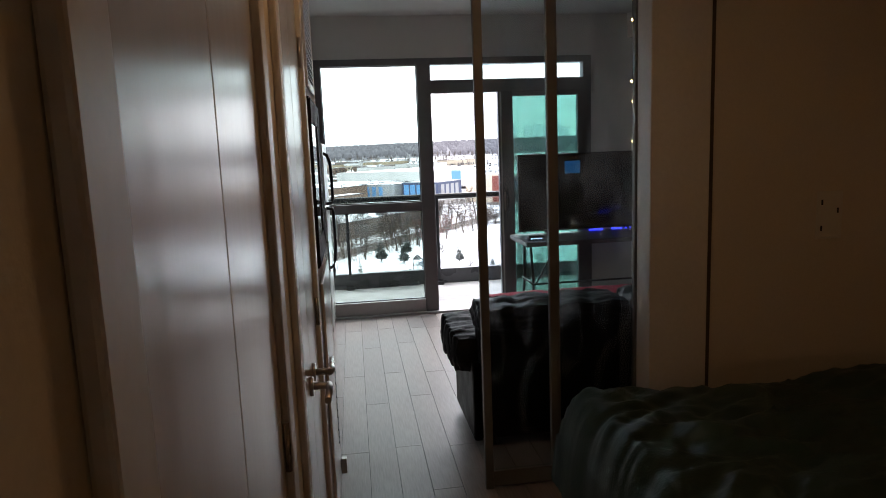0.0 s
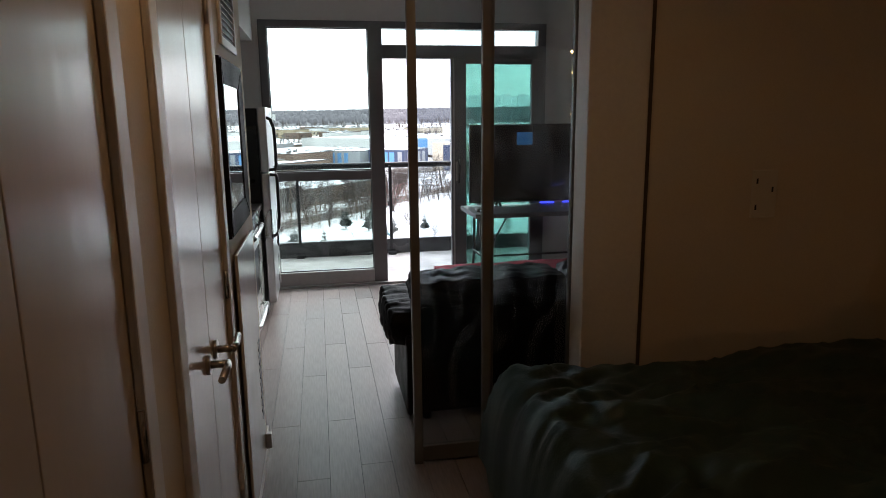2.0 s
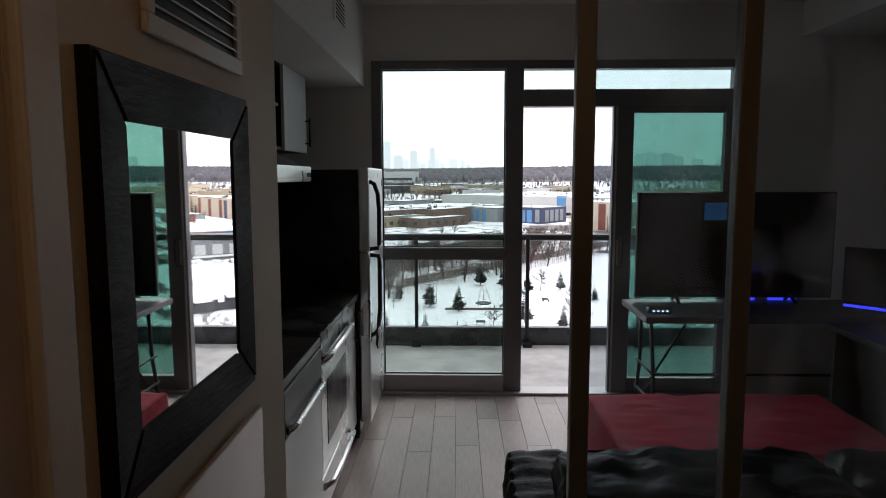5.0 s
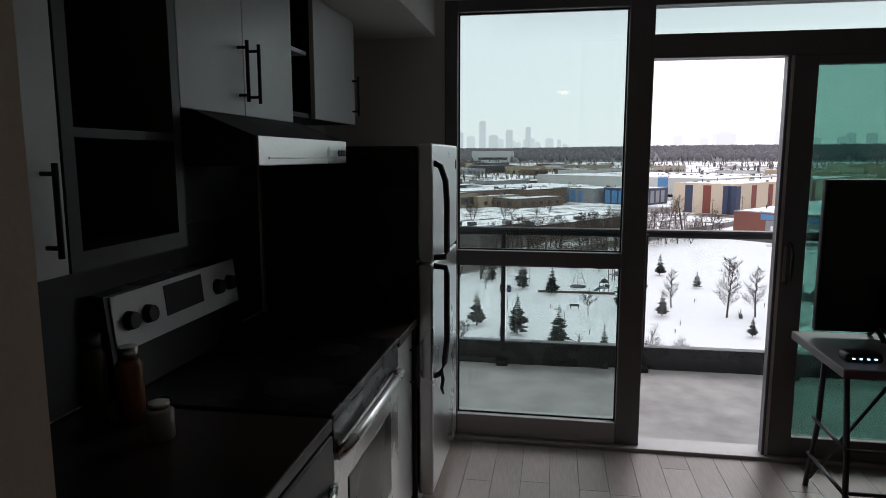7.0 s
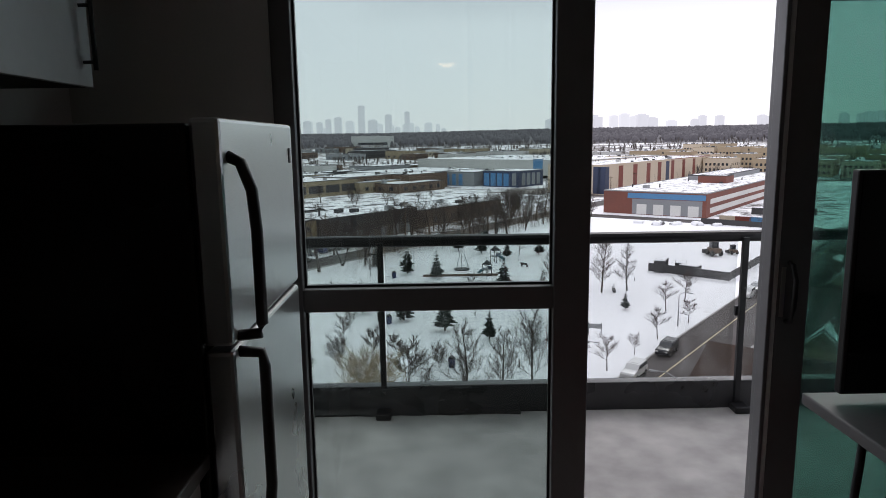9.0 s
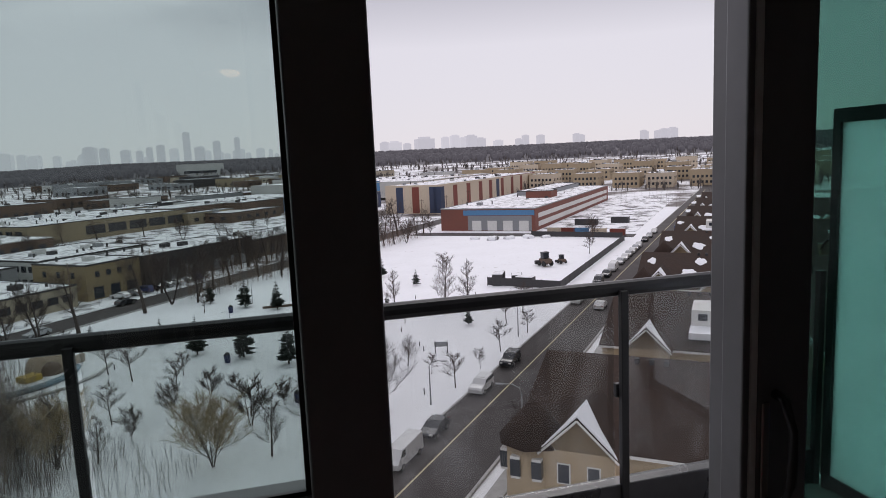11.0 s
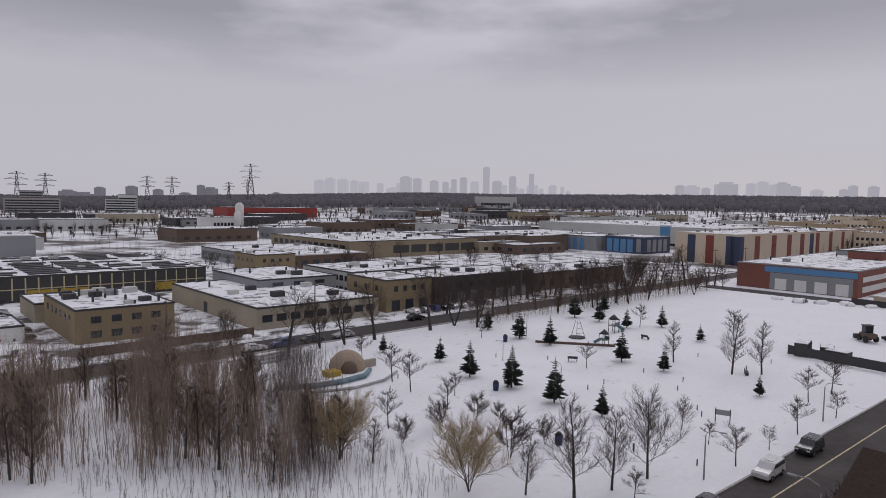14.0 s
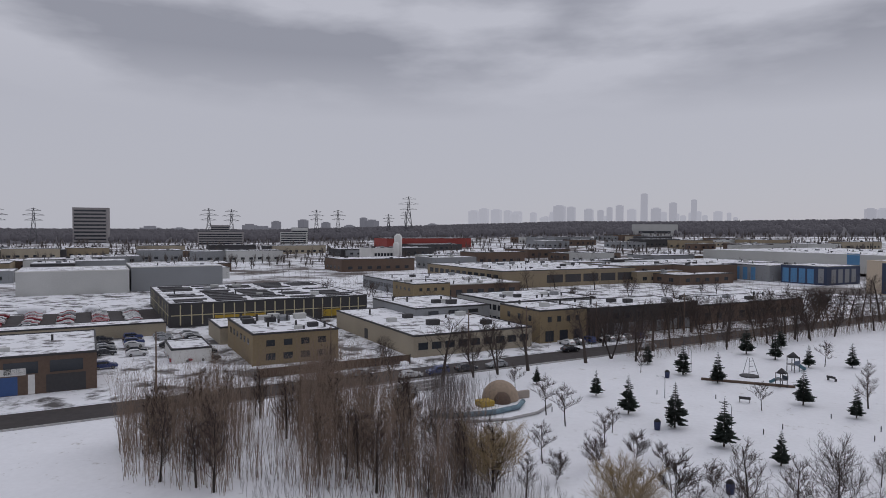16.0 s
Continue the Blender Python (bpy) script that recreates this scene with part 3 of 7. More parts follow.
rg = thing("kitchen_range", (-0.4, -1.57, 0), "stainless electric range with black glass top and sides", "range")
RY0, RY1 = -1.99, -1.235
part("body", box(KITCHEN_X + 0.02, -0.095, RY0, RY1, 0.05, 0.895, 0.004), BLACKENAMEL, rg)
part("cooktop", box(KITCHEN_X + 0.09, -0.045, RY0 - 0.002, RY1 + 0.002, 0.896, 0.918, 0.006), BLACKENAMEL, rg, "black glass cooktop")
for x, y, r in ((-0.22, -1.80, 0.10), (-0.22, -1.42, 0.075), (-0.48, -1.80, 0.075), (-0.48, -1.42, 0.10)):
    b = bmesh.new()
    bmesh.ops.create_circle(b, cap_ends=True, segments=28, radius=r, matrix=Matrix.Translation((x, y, 0.9195)))
    part("burner", b, BLACK, rg)
od = part("oven_door", box(-0.094, -0.050, RY0 + 0.004, RY1 - 0.004, 0.27, 0.80, 0.008), STEEL, rg, "brushed steel oven door")
part("oven_window", box(-0.052, -0.047, RY0 + 0.13, RY1 - 0.13, 0.38, 0.68, 0.002), BLACKENAMEL, od, "black oven window")
part("oven_handle", tube([(-0.05, RY0 + 0.03, 0.790), (-0.022, RY0 + 0.07, 0.808), (-0.014, -1.61, 0.815), (-0.022, RY1 - 0.07, 0.808), (-0.05, RY1 - 0.03, 0.790)], 0.016, 10), STEEL, od)
dr = part("drawer", box(-0.094, -0.055, RY0 + 0.004, RY1 - 0.004, 0.08, 0.258, 0.008), STEEL, rg, "brushed steel storage drawer")
part("drawer_handle", tube([(-0.055, RY0 + 0.04, 0.215), (-0.020, RY0 + 0.09, 0.225), (-0.014, -1.61, 0.228), (-0.020, RY1 - 0.09, 0.225), (-0.055, RY1 - 0.04, 0.215)], 0.014, 10), STEEL, dr)
part("front_trim", box(-0.094, -0.048, RY0 + 0.004, RY1 - 0.004, 0.806, 0.893, 0.006), BLACKENAMEL, rg)
bg = bmesh.new()
prof = ((KITCHEN_X + 0.011, 0.90), (KITCHEN_X + 0.085, 0.92), (KITCHEN_X + 0.056, 1.21), (KITCHEN_X + 0.011, 1.215))
sides = [[bg.verts.new((x, y, z)) for x, z in prof] for y in (RY0, RY1)]
bg.faces.new(sides[0]), bg.faces.new(sides[1][::-1])
for i in range(4):
    bg.faces.new((sides[0][i], sides[0][(i + 1) % 4], sides[1][(i + 1) % 4], sides[1][i]))
bgo = part("backguard", bg, BLACKENAMEL, rg)


def on_guard(y0, y1, z0, z1, out):
    b = bmesh.new()
    q = [(KITCHEN_X + 0.085 - (z - 0.92) * 0.1 + o, y, z) for o in (0.001, out) for y, z in ((y0, z0), (y1, z0), (y1, z1), (y0, z1))]
    v = [b.verts.new(p) for p in q]
    for f in ((3, 2, 1, 0), (4, 5, 6, 7), (0, 1, 5, 4), (1, 2, 6, 5), (2, 3, 7, 6), (3, 0, 4, 7)):
        b.faces.new([v[i] for i in f])
    return b


part("control_fascia", on_guard(RY0 + 0.02, RY1 - 0.02, 1.045, 1.205, 0.005), mat("satin_silver", (0.80, 0.80, 0.79), 0.40, metal=0.25, vary=0.04), bgo, "brushed steel control fascia")
part("clock_display", on_guard(-1.72, -1.50, 1.095, 1.19, 0.008), BLACK, bgo)
for y in (-1.905, -1.815, -1.40, -1.315):
    x = KITCHEN_X + 0.085 - 0.020
    part("knob", tube([(x, y, 1.125), (x + 0.028, y, 1.128)], [0.030, 0.024], 18), BLACK, bgo)

fr = thing("refrigerator", (-0.35, -0.53, 0), "top-freezer refrigerator with steel doors and black sides", "refrigerator")
FY0, FY1 = -0.875, -0.168
part("body", box(KITCHEN_X + 0.02, -0.052, FY0, FY1, 0.03, 1.635, 0.006), BLACKENAMEL, fr)
lo = part("fridge_door", box(-0.048, 0.018, FY0, FY1, 0.10, 1.138, 0.010), STEEL, fr, "brushed steel fridge door")
hi = part("freezer_door", box(-0.048, 0.018, FY0, FY1, 1.150, 1.646, 0.010), STEEL, fr, "brushed steel freezer door")
part("kick_plate", box(-0.09, -0.06, FY0 + 0.01, FY1 - 0.01, 0.0, 0.09), BLACK, fr)
HY = FY0 + 0.045
part("door_handle", tube([(0.016, HY, 1.565), (0.045, HY, 1.55), (0.066, HY, 1.49), (0.072, HY, 1.40), (0.072, HY, 1.19), (0.066, HY, 1.168), (0.016, HY, 1.163)], 0.013, 10), BLACK, hi, "black arched handle")
part("door_handle", tube([(0.016, HY, 1.126), (0.066, HY, 1.122), (0.072, HY, 1.09), (0.072, HY, 0.80), (0.062, HY, 0.70), (0.045, HY, 0.65), (0.016, HY, 0.635)], 0.013, 10), BLACK, lo, "black arched handle")
part("badge", box(0.0175, 0.021, FY1 - 0.062, FY1 - 0.040, 1.53, 1.575, 0.002), BLACK, hi)
part("strap", tube([(0.05, HY, 0.66), (0.054, HY + 0.004, 0.62), (0.050, HY - 0.006, 0.585), (0.056, HY + 0.002, 0.555)], [0.006, 0.009, 0.008, 0.004], 6), BLACK, lo)


def jar(x, y, h, r, glass, lid, label):
    j = thing("jar", (x, y, 0.912), label, "jar", "jars on the worktop")
    part("glass", tube([(x, y, 0.913), (x, y, 0.913 + h * 0.75), (x, y, 0.913 + h * 0.85)], [r, r, r * 0.7], 14), glass, j)
    part("lid", tube([(x, y, 0.913 + h * 0.85), (x, y, 0.913 + h)], r * 0.72, 14), lid, j)


jar(-0.55, -2.10, 0.20, 0.034, mat("amber_sauce", (0.20, 0.07, 0.03), 0.3), NICKEL, "tall dark sauce bottle with metal lid")
jar(-0.42, -2.18, 0.09, 0.035, mat("spice_jar", (0.25, 0.22, 0.18), 0.3), NICKEL, "short glass jar with a metal lid")
jar(-0.62, -2.14, 0.24, 0.03, mat("oil_bottle", (0.06, 0.06, 0.03), 0.2), BLACK, "tall dark oil bottle")

vent = thing("bulkhead_vent", (-0.12, -1.0, 2.45), "small white supply-air vent on the bulkhead", "vent")
part("frame", box(-0.119, -0.108, -1.16, -0.86, 2.42, 2.58, 0.003), TRIM, vent)
for i in range(6):
    part("slat", box(-0.1075, -0.104, -1.14, -0.88, 2.438 + i * 0.022, 2.446 + i * 0.022), DARKSTEEL, vent)

# ---------- living area ----------


def soft(bm, seed, amount, scale):
    """Loose folds and puffs over a mesh."""
    for v in bm.verts:
        p = v.co * scale + Vector((seed, seed * 2, 0))
        v.co += v.normal * amount * noise.fractal(p, 0.8, 2.0, 3)
    return bm


def cushion(x0, x1, y0, y1, z0, z1, puff, seed, cuts=10, amount=0.012, scale=9, pleats=0.0):
    b = bmesh.new()
    bmesh.ops.create_cube(b, size=1)
    bmesh.ops.subdivide_edges(b, edges=b.edges, cuts=cuts, use_grid_fill=True)
    cx, cy, cz = (x0 + x1) / 2, (y0 + y1) / 2, (z0 + z1) / 2
    for v in b.verts:
        p = v.co * 2
        q = Vector((math.copysign(abs(p.x) ** 0.9, p.x), math.copysign(abs(p.y) ** 0.9, p.y), math.copysign(abs(p.z) ** 0.9, p.z)))
        s = Vector((q.x * (1 - puff * (p.y ** 2 + p.z ** 2) / 4), q.y * (1 - puff * (p.x ** 2 + p.z ** 2) / 4), q.z * (1 - puff * (p.x ** 2 + p.y ** 2) / 4)))
        v.co = Vector((cx + s.x * (x1 - x0) / 2, cy + s.y * (y1 - y0) / 2, cz + s.z * (z1 - z0) / 2))
    b.normal_update()
    if pleats:
        # gathered leather: shallow folds across the long side
        for v in b.verts:
            v.co += v.normal * 0.010 * math.sin(v.co.y * pleats + 1.5 * noise.noise(v.co * 6)) * (0.4 + abs(v.normal.x))
    return soft(b, seed, amount, scale)


sofa = thing("sofa", (1.62, -2.75, 0), "puffy black leather two-seat sofa with its back to the partition", "sofa")
part("base", box(0.84, 2.42, -3.00, -2.44, 0.05, 0.40, 0.03), LEATHER, sofa)
part("backrest", box(0.828, 2.432, -3.055, -2.90, 0.06, 0.665, 0.03), LEATHER, sofa, "flat leather back panel")
part("back_seam", tube([(0.84, -3.058, 0.640), (2.42, -3.058, 0.640)], 0.006, 6), LEATHER, sofa)
for i in range(2):
    x = 0.825 + i * 0.82
    roll = cushion(x, x + 0.815, -3.075, -2.76, 0.615, 0.760, 0.16, 3 + i, 24, 0.016, 11)
    for v in roll.verts:
        # gathered pleats over the top of the roll
        v.co.z += 0.010 * math.sin(v.co.x * 34 + 2.2 * noise.noise(v.co * 5)) * max(0.0, (v.co.z - 0.66) * 8)
    part("back_cushion", roll, LEATHER, sofa, "wrinkled leather back roll", True)
    part("seat_cushion", cushion(x + 0.06, x + 0.82, -2.80, -2.36, 0.36, 0.50, 0.15, 6 + i, 8), LEATHER, sofa, "", True)
for x0, x1, s in ((0.715, 0.955, 1), (2.305, 2.545, -1)):
    pad = cushion(x0, x1, -2.99, -2.37, 0.395, 0.590, 0.26, 9 + x0, 26, 0.012, 8, 75.0)
    part("armrest", pad, LEATHER, sofa, "puffed leather armrest with gathered pleats", True)
    mid = (x0 + x1) / 2 - 0.02 * s
    part("arm_panel", box(mid - 0.025, mid + 0.025, -3.04, -2.44, 0.05, 0.47, 0.015), LEATHER, sofa)
for x in (0.90, 2.36):
    for y in (-2.96, -2.50):
        part("foot", tube([(x, y, 0.0), (x, y, 0.06)], 0.025, 10), BLACK, sofa)

ott = thing("day_bed", (1.82, -1.73, 0), "low bed covered with a rumpled red blanket", "bed")
part("frame", box(1.27, 2.38, -2.06, -1.40, 0.0, 0.32, 0.02), CABDARK, ott)
cover = cushion(1.215, 2.435, -2.11, -1.345, 0.16, 0.452, 0.03, 21, 34, 0.012, 5)
for v in cover.verts:
    # fine wrinkles running across the cloth
    if v.co.z > 0.40:
        v.co.z += 0.006 * noise.noise(Vector((v.co.x * 5, v.co.y * 34, 2))) + 0.004 * noise.noise(Vector((v.co.x * 11, v.co.y * 60, 7)))
part("blanket", cover, REDCLOTH, ott, "rumpled red blanket", True)

desk = thing("folding_table", (2.45, -0.53, 0), "folding table with a pale top and dark metal legs", "table")
part("tabletop", box(1.68, 3.25, -0.80, -0.20, 0.705, 0.745, 0.006), DESKTOP, desk)
for x in (1.76, 3.15):
    for y, y2 in ((-0.74, -0.30), (-0.30, -0.74)):
        part("leg", tube([(x, y, 0.0), (x + 0.01, (y * 0.85 + y2 * 0.15), 0.35), (x, y * 0.75 + y2 * 0.25, 0.705)], 0.013, 8), DARKSTEEL, desk)
    for z, k in ((0.17, 0.74), (0.36, 0.71)):
        part("crossbar", tube([(x, -k, z), (x, -1.04 + k, z)], 0.009, 8), DARKSTEEL, desk)
for z in (0.17, 0.36):
    part("stretcher", tube([(1.76, -0.70, z), (3.15, -0.70, z)], 0.009, 8), DARKSTEEL, desk)
part("brace", tube([(1.76, -0.34, 0.06), (2.05, -0.52, 0.70)], 0.008, 8), DARKSTEEL, desk)

tv = thing("television", (2.40, -0.29, 0.745), "large flat black television standing on the folding table", "television")
part("case", box(1.745, 3.06, -0.30, -0.265, 0.775, 1.487, 0.006), BLACK, tv)
part("screen", box(1.757, 3.048, -0.3045, -0.3005, 0.79, 1.475), SCREEN, tv, "dark glossy screen, switched off")
# Glowing patch in place of a blue reflection in the screen.
part("display_patch", box(2.186, 2.335, -0.3065, -0.3048, 1.30, 1.415), BLUE_REFLECTION, tv, "small glowing blue patch standing in for a reflection")
part("rear_cover", box(1.95, 2.86, -0.265, -0.225, 0.84, 1.25, 0.015), BLACK, tv)
for x in (2.02, 2.79):
    part("foot", tube([(x, -0.285, 0.80), (x, -0.37, 0.750)], 0.012, 8), BLACK, tv)
    part("foot", tube([(x, -0.285, 0.80), (x, -0.22, 0.750)], 0.012, 8), BLACK, tv)
led = thing("led_strip", (2.7, -0.216, 0.747), "blue glowing light strip lying on the folding table", "light strip")
for x0, x1 in ((2.45, 2.585), (2.675, 2.865)):
    part("strip", box(x0, x1, -0.222, -0.210, 0.7465, 0.760), BLUELED, led)
gadget = thing("controller", (1.80, -0.66, 0.745), "small dark controller with blue lights on the table", "controller")
part("shell", cushion(1.72, 1.87, -0.71, -0.62, 0.746, 0.785, 0.3, 30, 4, 0.0), BLACK, gadget, "", True)
for i in range(4):
    part("led", box(1.745 + i * 0.028, 1.755 + i * 0.028, -0.715, -0.708, 0.762, 0.768), mat("white_led", (0.6, 0.7, 1.0), 0.3, emit=((0.5, 0.7, 1.0), 1.2)) if i == 0 else bpy.data.materials["white_led"], gadget)

side = thing("computer_desk", (3.2, -1.35, 0), "dark computer desk along the side wall", "desk")
part("desktop", box(2.70, 3.53, -1.95, -0.88, 0.70, 0.735, 0.004), CABDARK, side)
for y in (-1.92, -0.92):
    part("side_panel", box(2.74, 3.52, y - 0.012, y + 0.012, 0.0, 0.70), CABDARK, side)
mon = thing("computer_monitor", (2.98, -1.17, 0.735), "black computer monitor with a blue-lit edge", "monitor")


def turned(bm, dx=2.98, dy=-1.17, degrees=-47):
    bmesh.ops.rotate(bm, cent=(0, 0, 0), matrix=Matrix.Rotation(radians(degrees), 3, "Z"), verts=bm.verts)
    bmesh.ops.translate(bm, vec=(dx, dy, 0), verts=bm.verts)
    return bm


part("panel", turned(box(-0.32, 0.32, -0.012, 0.012, 0.865, 1.19, 0.004)), BLACK, mon)
part("screen", turned(box(-0.312, 0.312, -0.0145, -0.0125, 0.875, 1.182)), SCREEN, mon, "dark glossy screen")
part("stand", tube([(3.0, -1.15, 0.745), (3.0, -1.15, 1.0)], 0.018, 10), BLACK, mon)
part("base", box(2.90, 3.11, -1.27, -1.05, 0.736, 0.747, 0.004), BLACK, mon)
part("light_bar", turned(box(-0.31, 0.31, -0.010, 0.004, 0.846, 0.860)), BLUELED, mon, "blue light bar")

# ---------- bedroom ----------
bed = thing("bed", (2.2, -4.5, 0), "low double bed under a rumpled dark green duvet", "bed")
part("bed_frame", box(1.16, 3.30, -5.25, -3.80, 0.0, 0.30, 0.01), CABDARK, bed)
part("mattress", box(1.12, 3.32, -5.28, -3.77, 0.30, 0.44, 0.04), PILLOWMAT, bed)
b = bmesh.new()
NX, NY = 130, 96
grid = []
for i in range(NX + 1):
    row = []
    for j in range(NY + 1):
        u, v = i / NX, j / NY
        x, y = 1.00 + u * 2.2, -5.40 + v * 1.72
        edge = min(u * 2.2 / 0.13, (1 - v) * 1.72 / 0.13, v * 1.72 / 0.13, 1.0)
        drop = (1 - math.sqrt(max(0.0, 1 - (1 - edge) ** 2))) * 0.42
        p = Vector((x * 2.2, y * 3.2, 0.3))
        wx = x + 0.25 * noise.noise(Vector((x * 3, y * 3, 5)))
        z = 0.520 + 0.045 * noise.fractal(p, 0.9, 2.0, 4) + 0.028 * (1 - abs(noise.noise(Vector((wx * 2.5 + y * 2, y * 9 - wx * 3, 1.0)))) * 3) * (0.5 + 0.5 * noise.noise(Vector((x * 2, y * 2, 8)))) - drop
        z += 0.013 * (1 - 2 * abs(noise.noise(Vector((x * 6 + 0.8 * noise.noise(Vector((x * 2, y * 2, 3))), y * 22 + 6 * noise.noise(Vector((x * 1.5, y * 1.5, 6))), 2.0))))) + 0.03
        row.append(b.verts.new((x + 0.02 * noise.noise(p * 2), y + 0.02 * noise.noise(p * 2 + Vector((9, 0, 0))), max(z, 0.10))))
    grid.append(row)
for i in range(NX):
    for j in range(NY):
        b.faces.new((grid[i][j], grid[i + 1][j], grid[i + 1][j + 1], grid[i][j + 1]))
part("duvet", b, DUVET, bed, "rumpled dark green duvet", True)
for y in (-4.95, -4.15):
    pl = thing("pillow", (3.05, y, 0.52), "soft grey-green pillow at the bed head", "pillow", "pillows")
    part("cover", cushion(2.86, 3.30, y - 0.32, y + 0.32, 0.52, 0.70, 0.35, y, 8, 0.02, 4), PILLOWMAT, pl, "", True)
plate = thing("switch_plate", (2.40, PART_Y - 0.05, 1.1), "pale wall plate with dark screw slots", "switch plate")
part("plate", box(2.335, 2.465, PART_Y - 0.056, PART_Y - 0.0505, 1.08, 1.30, 0.003), PLATE, plate)
for x, z in ((2.36, 1.13), (2.36, 1.25), (2.44, 1.21)):
    part("slot", box(x - 0.004, x + 0.004, PART_Y - 0.0585, PART_Y - 0.0562, z - 0.012, z + 0.012), BLACK, plate)
part("ledge", box(2.345, 2.455, PART_Y - 0.068, PART_Y - 0.0562, 1.082, 1.092, 0.002), PLATE, plate)
bl = thing("table_lamp", (3.0, -5.75, 0), "small bedside lamp with a warm glowing shade", "lamp")
part("stand", tube([(3.0, -5.75, 0.0), (3.0, -5.75, 0.02), (3.0, -5.75, 0.03), (3.0, -5.75, 0.80)], [0.12, 0.12, 0.015, 0.012], 16), BLACK, bl)
sh = bmesh.new()
add_tube(sh, [(3.0, -5.75, 0.82), (3.0, -5.75, 1.08)], [0.16, 0.11], 24, False)
part("shade", sh, mat("lamp_shade", (0.8, 0.7, 0.5), 0.9), bl).visible_shadow = False

# Made-up fixture for the added warm lamp, always out of view.
cl = thing("ceiling_light", (0.62, -4.85, CEILING), "unseen ceiling light added to warm the closet wall", "lamp")
part("canopy", tube([(0.62, -4.85, CEILING - 0.05), (0.62, -4.85, CEILING - 0.001)], [0.13, 0.15], 24), NICKEL, cl)
# Drum added to keep the lamp's reflection out of the window panes.
drum = bmesh.new()
add_tube(drum, [(0.62, -4.85, CEILING - 0.40), (0.62, -4.85, CEILING - 0.052)], 0.24, 28, False)
bmesh.ops.solidify(drum, geom=drum.faces[:], thickness=0.006)
part("shade", drum, TRIM, cl, "white drum added to block the lamp's reflection")

# ---------- balcony ----------
balcony = solid("balcony_floor", box(-3.4, 3.32, 0.121, 1.62, -0.24, -0.012, 0.01), CONCRETE, "stained bare concrete balcony slab", "balcony", "structure")
solid("balcony_kerb", box(-3.4, 3.25, 1.44, 1.52, -0.012, 0.16, 0.006), TARP, "low dark kerb along the balcony edge", "kerb", "structure")
rail = thing("balcony_railing", (0.65, 1.48, 0), "charcoal metal balcony railing with glass panels", "railing", kind="structure")
part("top_rail", box(-3.4, 3.25, 1.455, 1.515, 0.990, 1.055, 0.022), RAILMAT, rail)
for i in range(-3, 3):
    x = 0.150 + (i + 0) * 1.0505 if i < 3 else 0
    post = part("post", box(x - 0.017, x + 0.017, 1.425, 1.455, 0.03, 1.020, 0.003), RAILMAT, rail)
    part("foot", box(x - 0.045, x + 0.045, 1.34, 1.438, -0.012, 0.028, 0.008), RAILMAT, post)
    part("clamp", box(x - 0.028, x + 0.012, 1.456, 1.482, 0.55, 0.61, 0.004), RAILMAT, post)
    part("pane", box(x + 0.02, x + 1.03, 1.487, 1.497, 0.165, 0.995), GLASS_RAIL, rail).visible_shadow = False
x = 0.150 + 3 * 1.0505
part("post", box(x - 0.06, x - 0.026, 1.425, 1.455, -0.012, 1.020, 0.003), RAILMAT, rail)
div = thing("balcony_divider", (3.29, 0.8, 0), "frosted glass privacy divider in a dark frame", "screen", kind="structure")
part("pane", box(3.27, 3.28, 0.17, 1.36, 0.06, 1.68), FROST, div)
for q in ((0.13, 0.17, -0.012, 1.74), (1.36, 1.40, -0.012, 1.74), (0.17, 1.36, 1.68, 1.74), (0.17, 1.36, 0.0, 0.06)):
    part("frame", box(3.255, 3.295, *q, 0.003), RAILMAT, div)
tarp = thing("tarp", (0.4, 1.35, -0.012), "crumpled black plastic tarp heaped along the kerb", "tarp")
b = bmesh.new()
bmesh.ops.create_grid(b, x_segments=60, y_segments=10, size=0.5)
for v in b.verts:
    p = Vector((v.co.x * 1.95 - 0.02, 0, 0.075 + v.co.y * 0.172))
    p.y = 1.428 - 0.022 * abs(noise.fractal(Vector((p.x * 5, p.z * 11, 3)), 0.8, 2.0, 3)) - (0.012 if p.z < 0.02 else 0.0)
    v.co = p
bmesh.ops.solidify(b, geom=b.faces[:], thickness=0.003)
part("sheet", b, TARP, tarp, "", True)

# ---------- the tower itself ----------
fc = bmesh.new()
for q in ((-14, -0.902, 0.122, 0.30, -27.5, 6), (3.71, 8, 0.122, 0.30, -27.5, 6), (-0.902, 3.71, -0.05, 0.11, -27.5, -0.25), (-0.902, 3.71, -0.02, 0.118, 2.99, 6)):
    add_box(fc, *q)
solid("tower_wall", fc, FACADE, "plain outer wall of the apartment tower", "facade", "structure")

# ---------- outdoors: ground ----------
GROUND = -27.0
TURN = radians(51.5)
UX, UY = math.cos(TURN), math.sin(TURN)


def rise(x, y):
    """Height of the land: level near the tower, rising far out, least towards the left of the view."""
    r, az = math.hypot(x, y), math.degrees(math.atan2(x, y))
    k = 0.25 + 0.75 * min(1.0, max(0.0, (az + 38) / 26)) + 0.15 * min(1.0, max(0.0, (az + 4) / 14))
    return GROUND + k * (max(0.0, min(r, 1800) - 500) * 0.030 + max(0.0, min(r, 4200) - 1800) * 0.012)


def spot(a, b):
    """Plan place from metres along the streets (a) and across them (b)."""
    return a * UX + b * UY, a * UY - b * UX


def stand(ob, a, b, turn=0.0, up=0.0, scale=1.0):
    x, y = spot(a, b)
    ob.matrix_basis = Matrix.LocRotScale((x, y, rise(x, y) + up), Euler((0, 0, TURN + turn)), (scale,) * 3)
    return ob


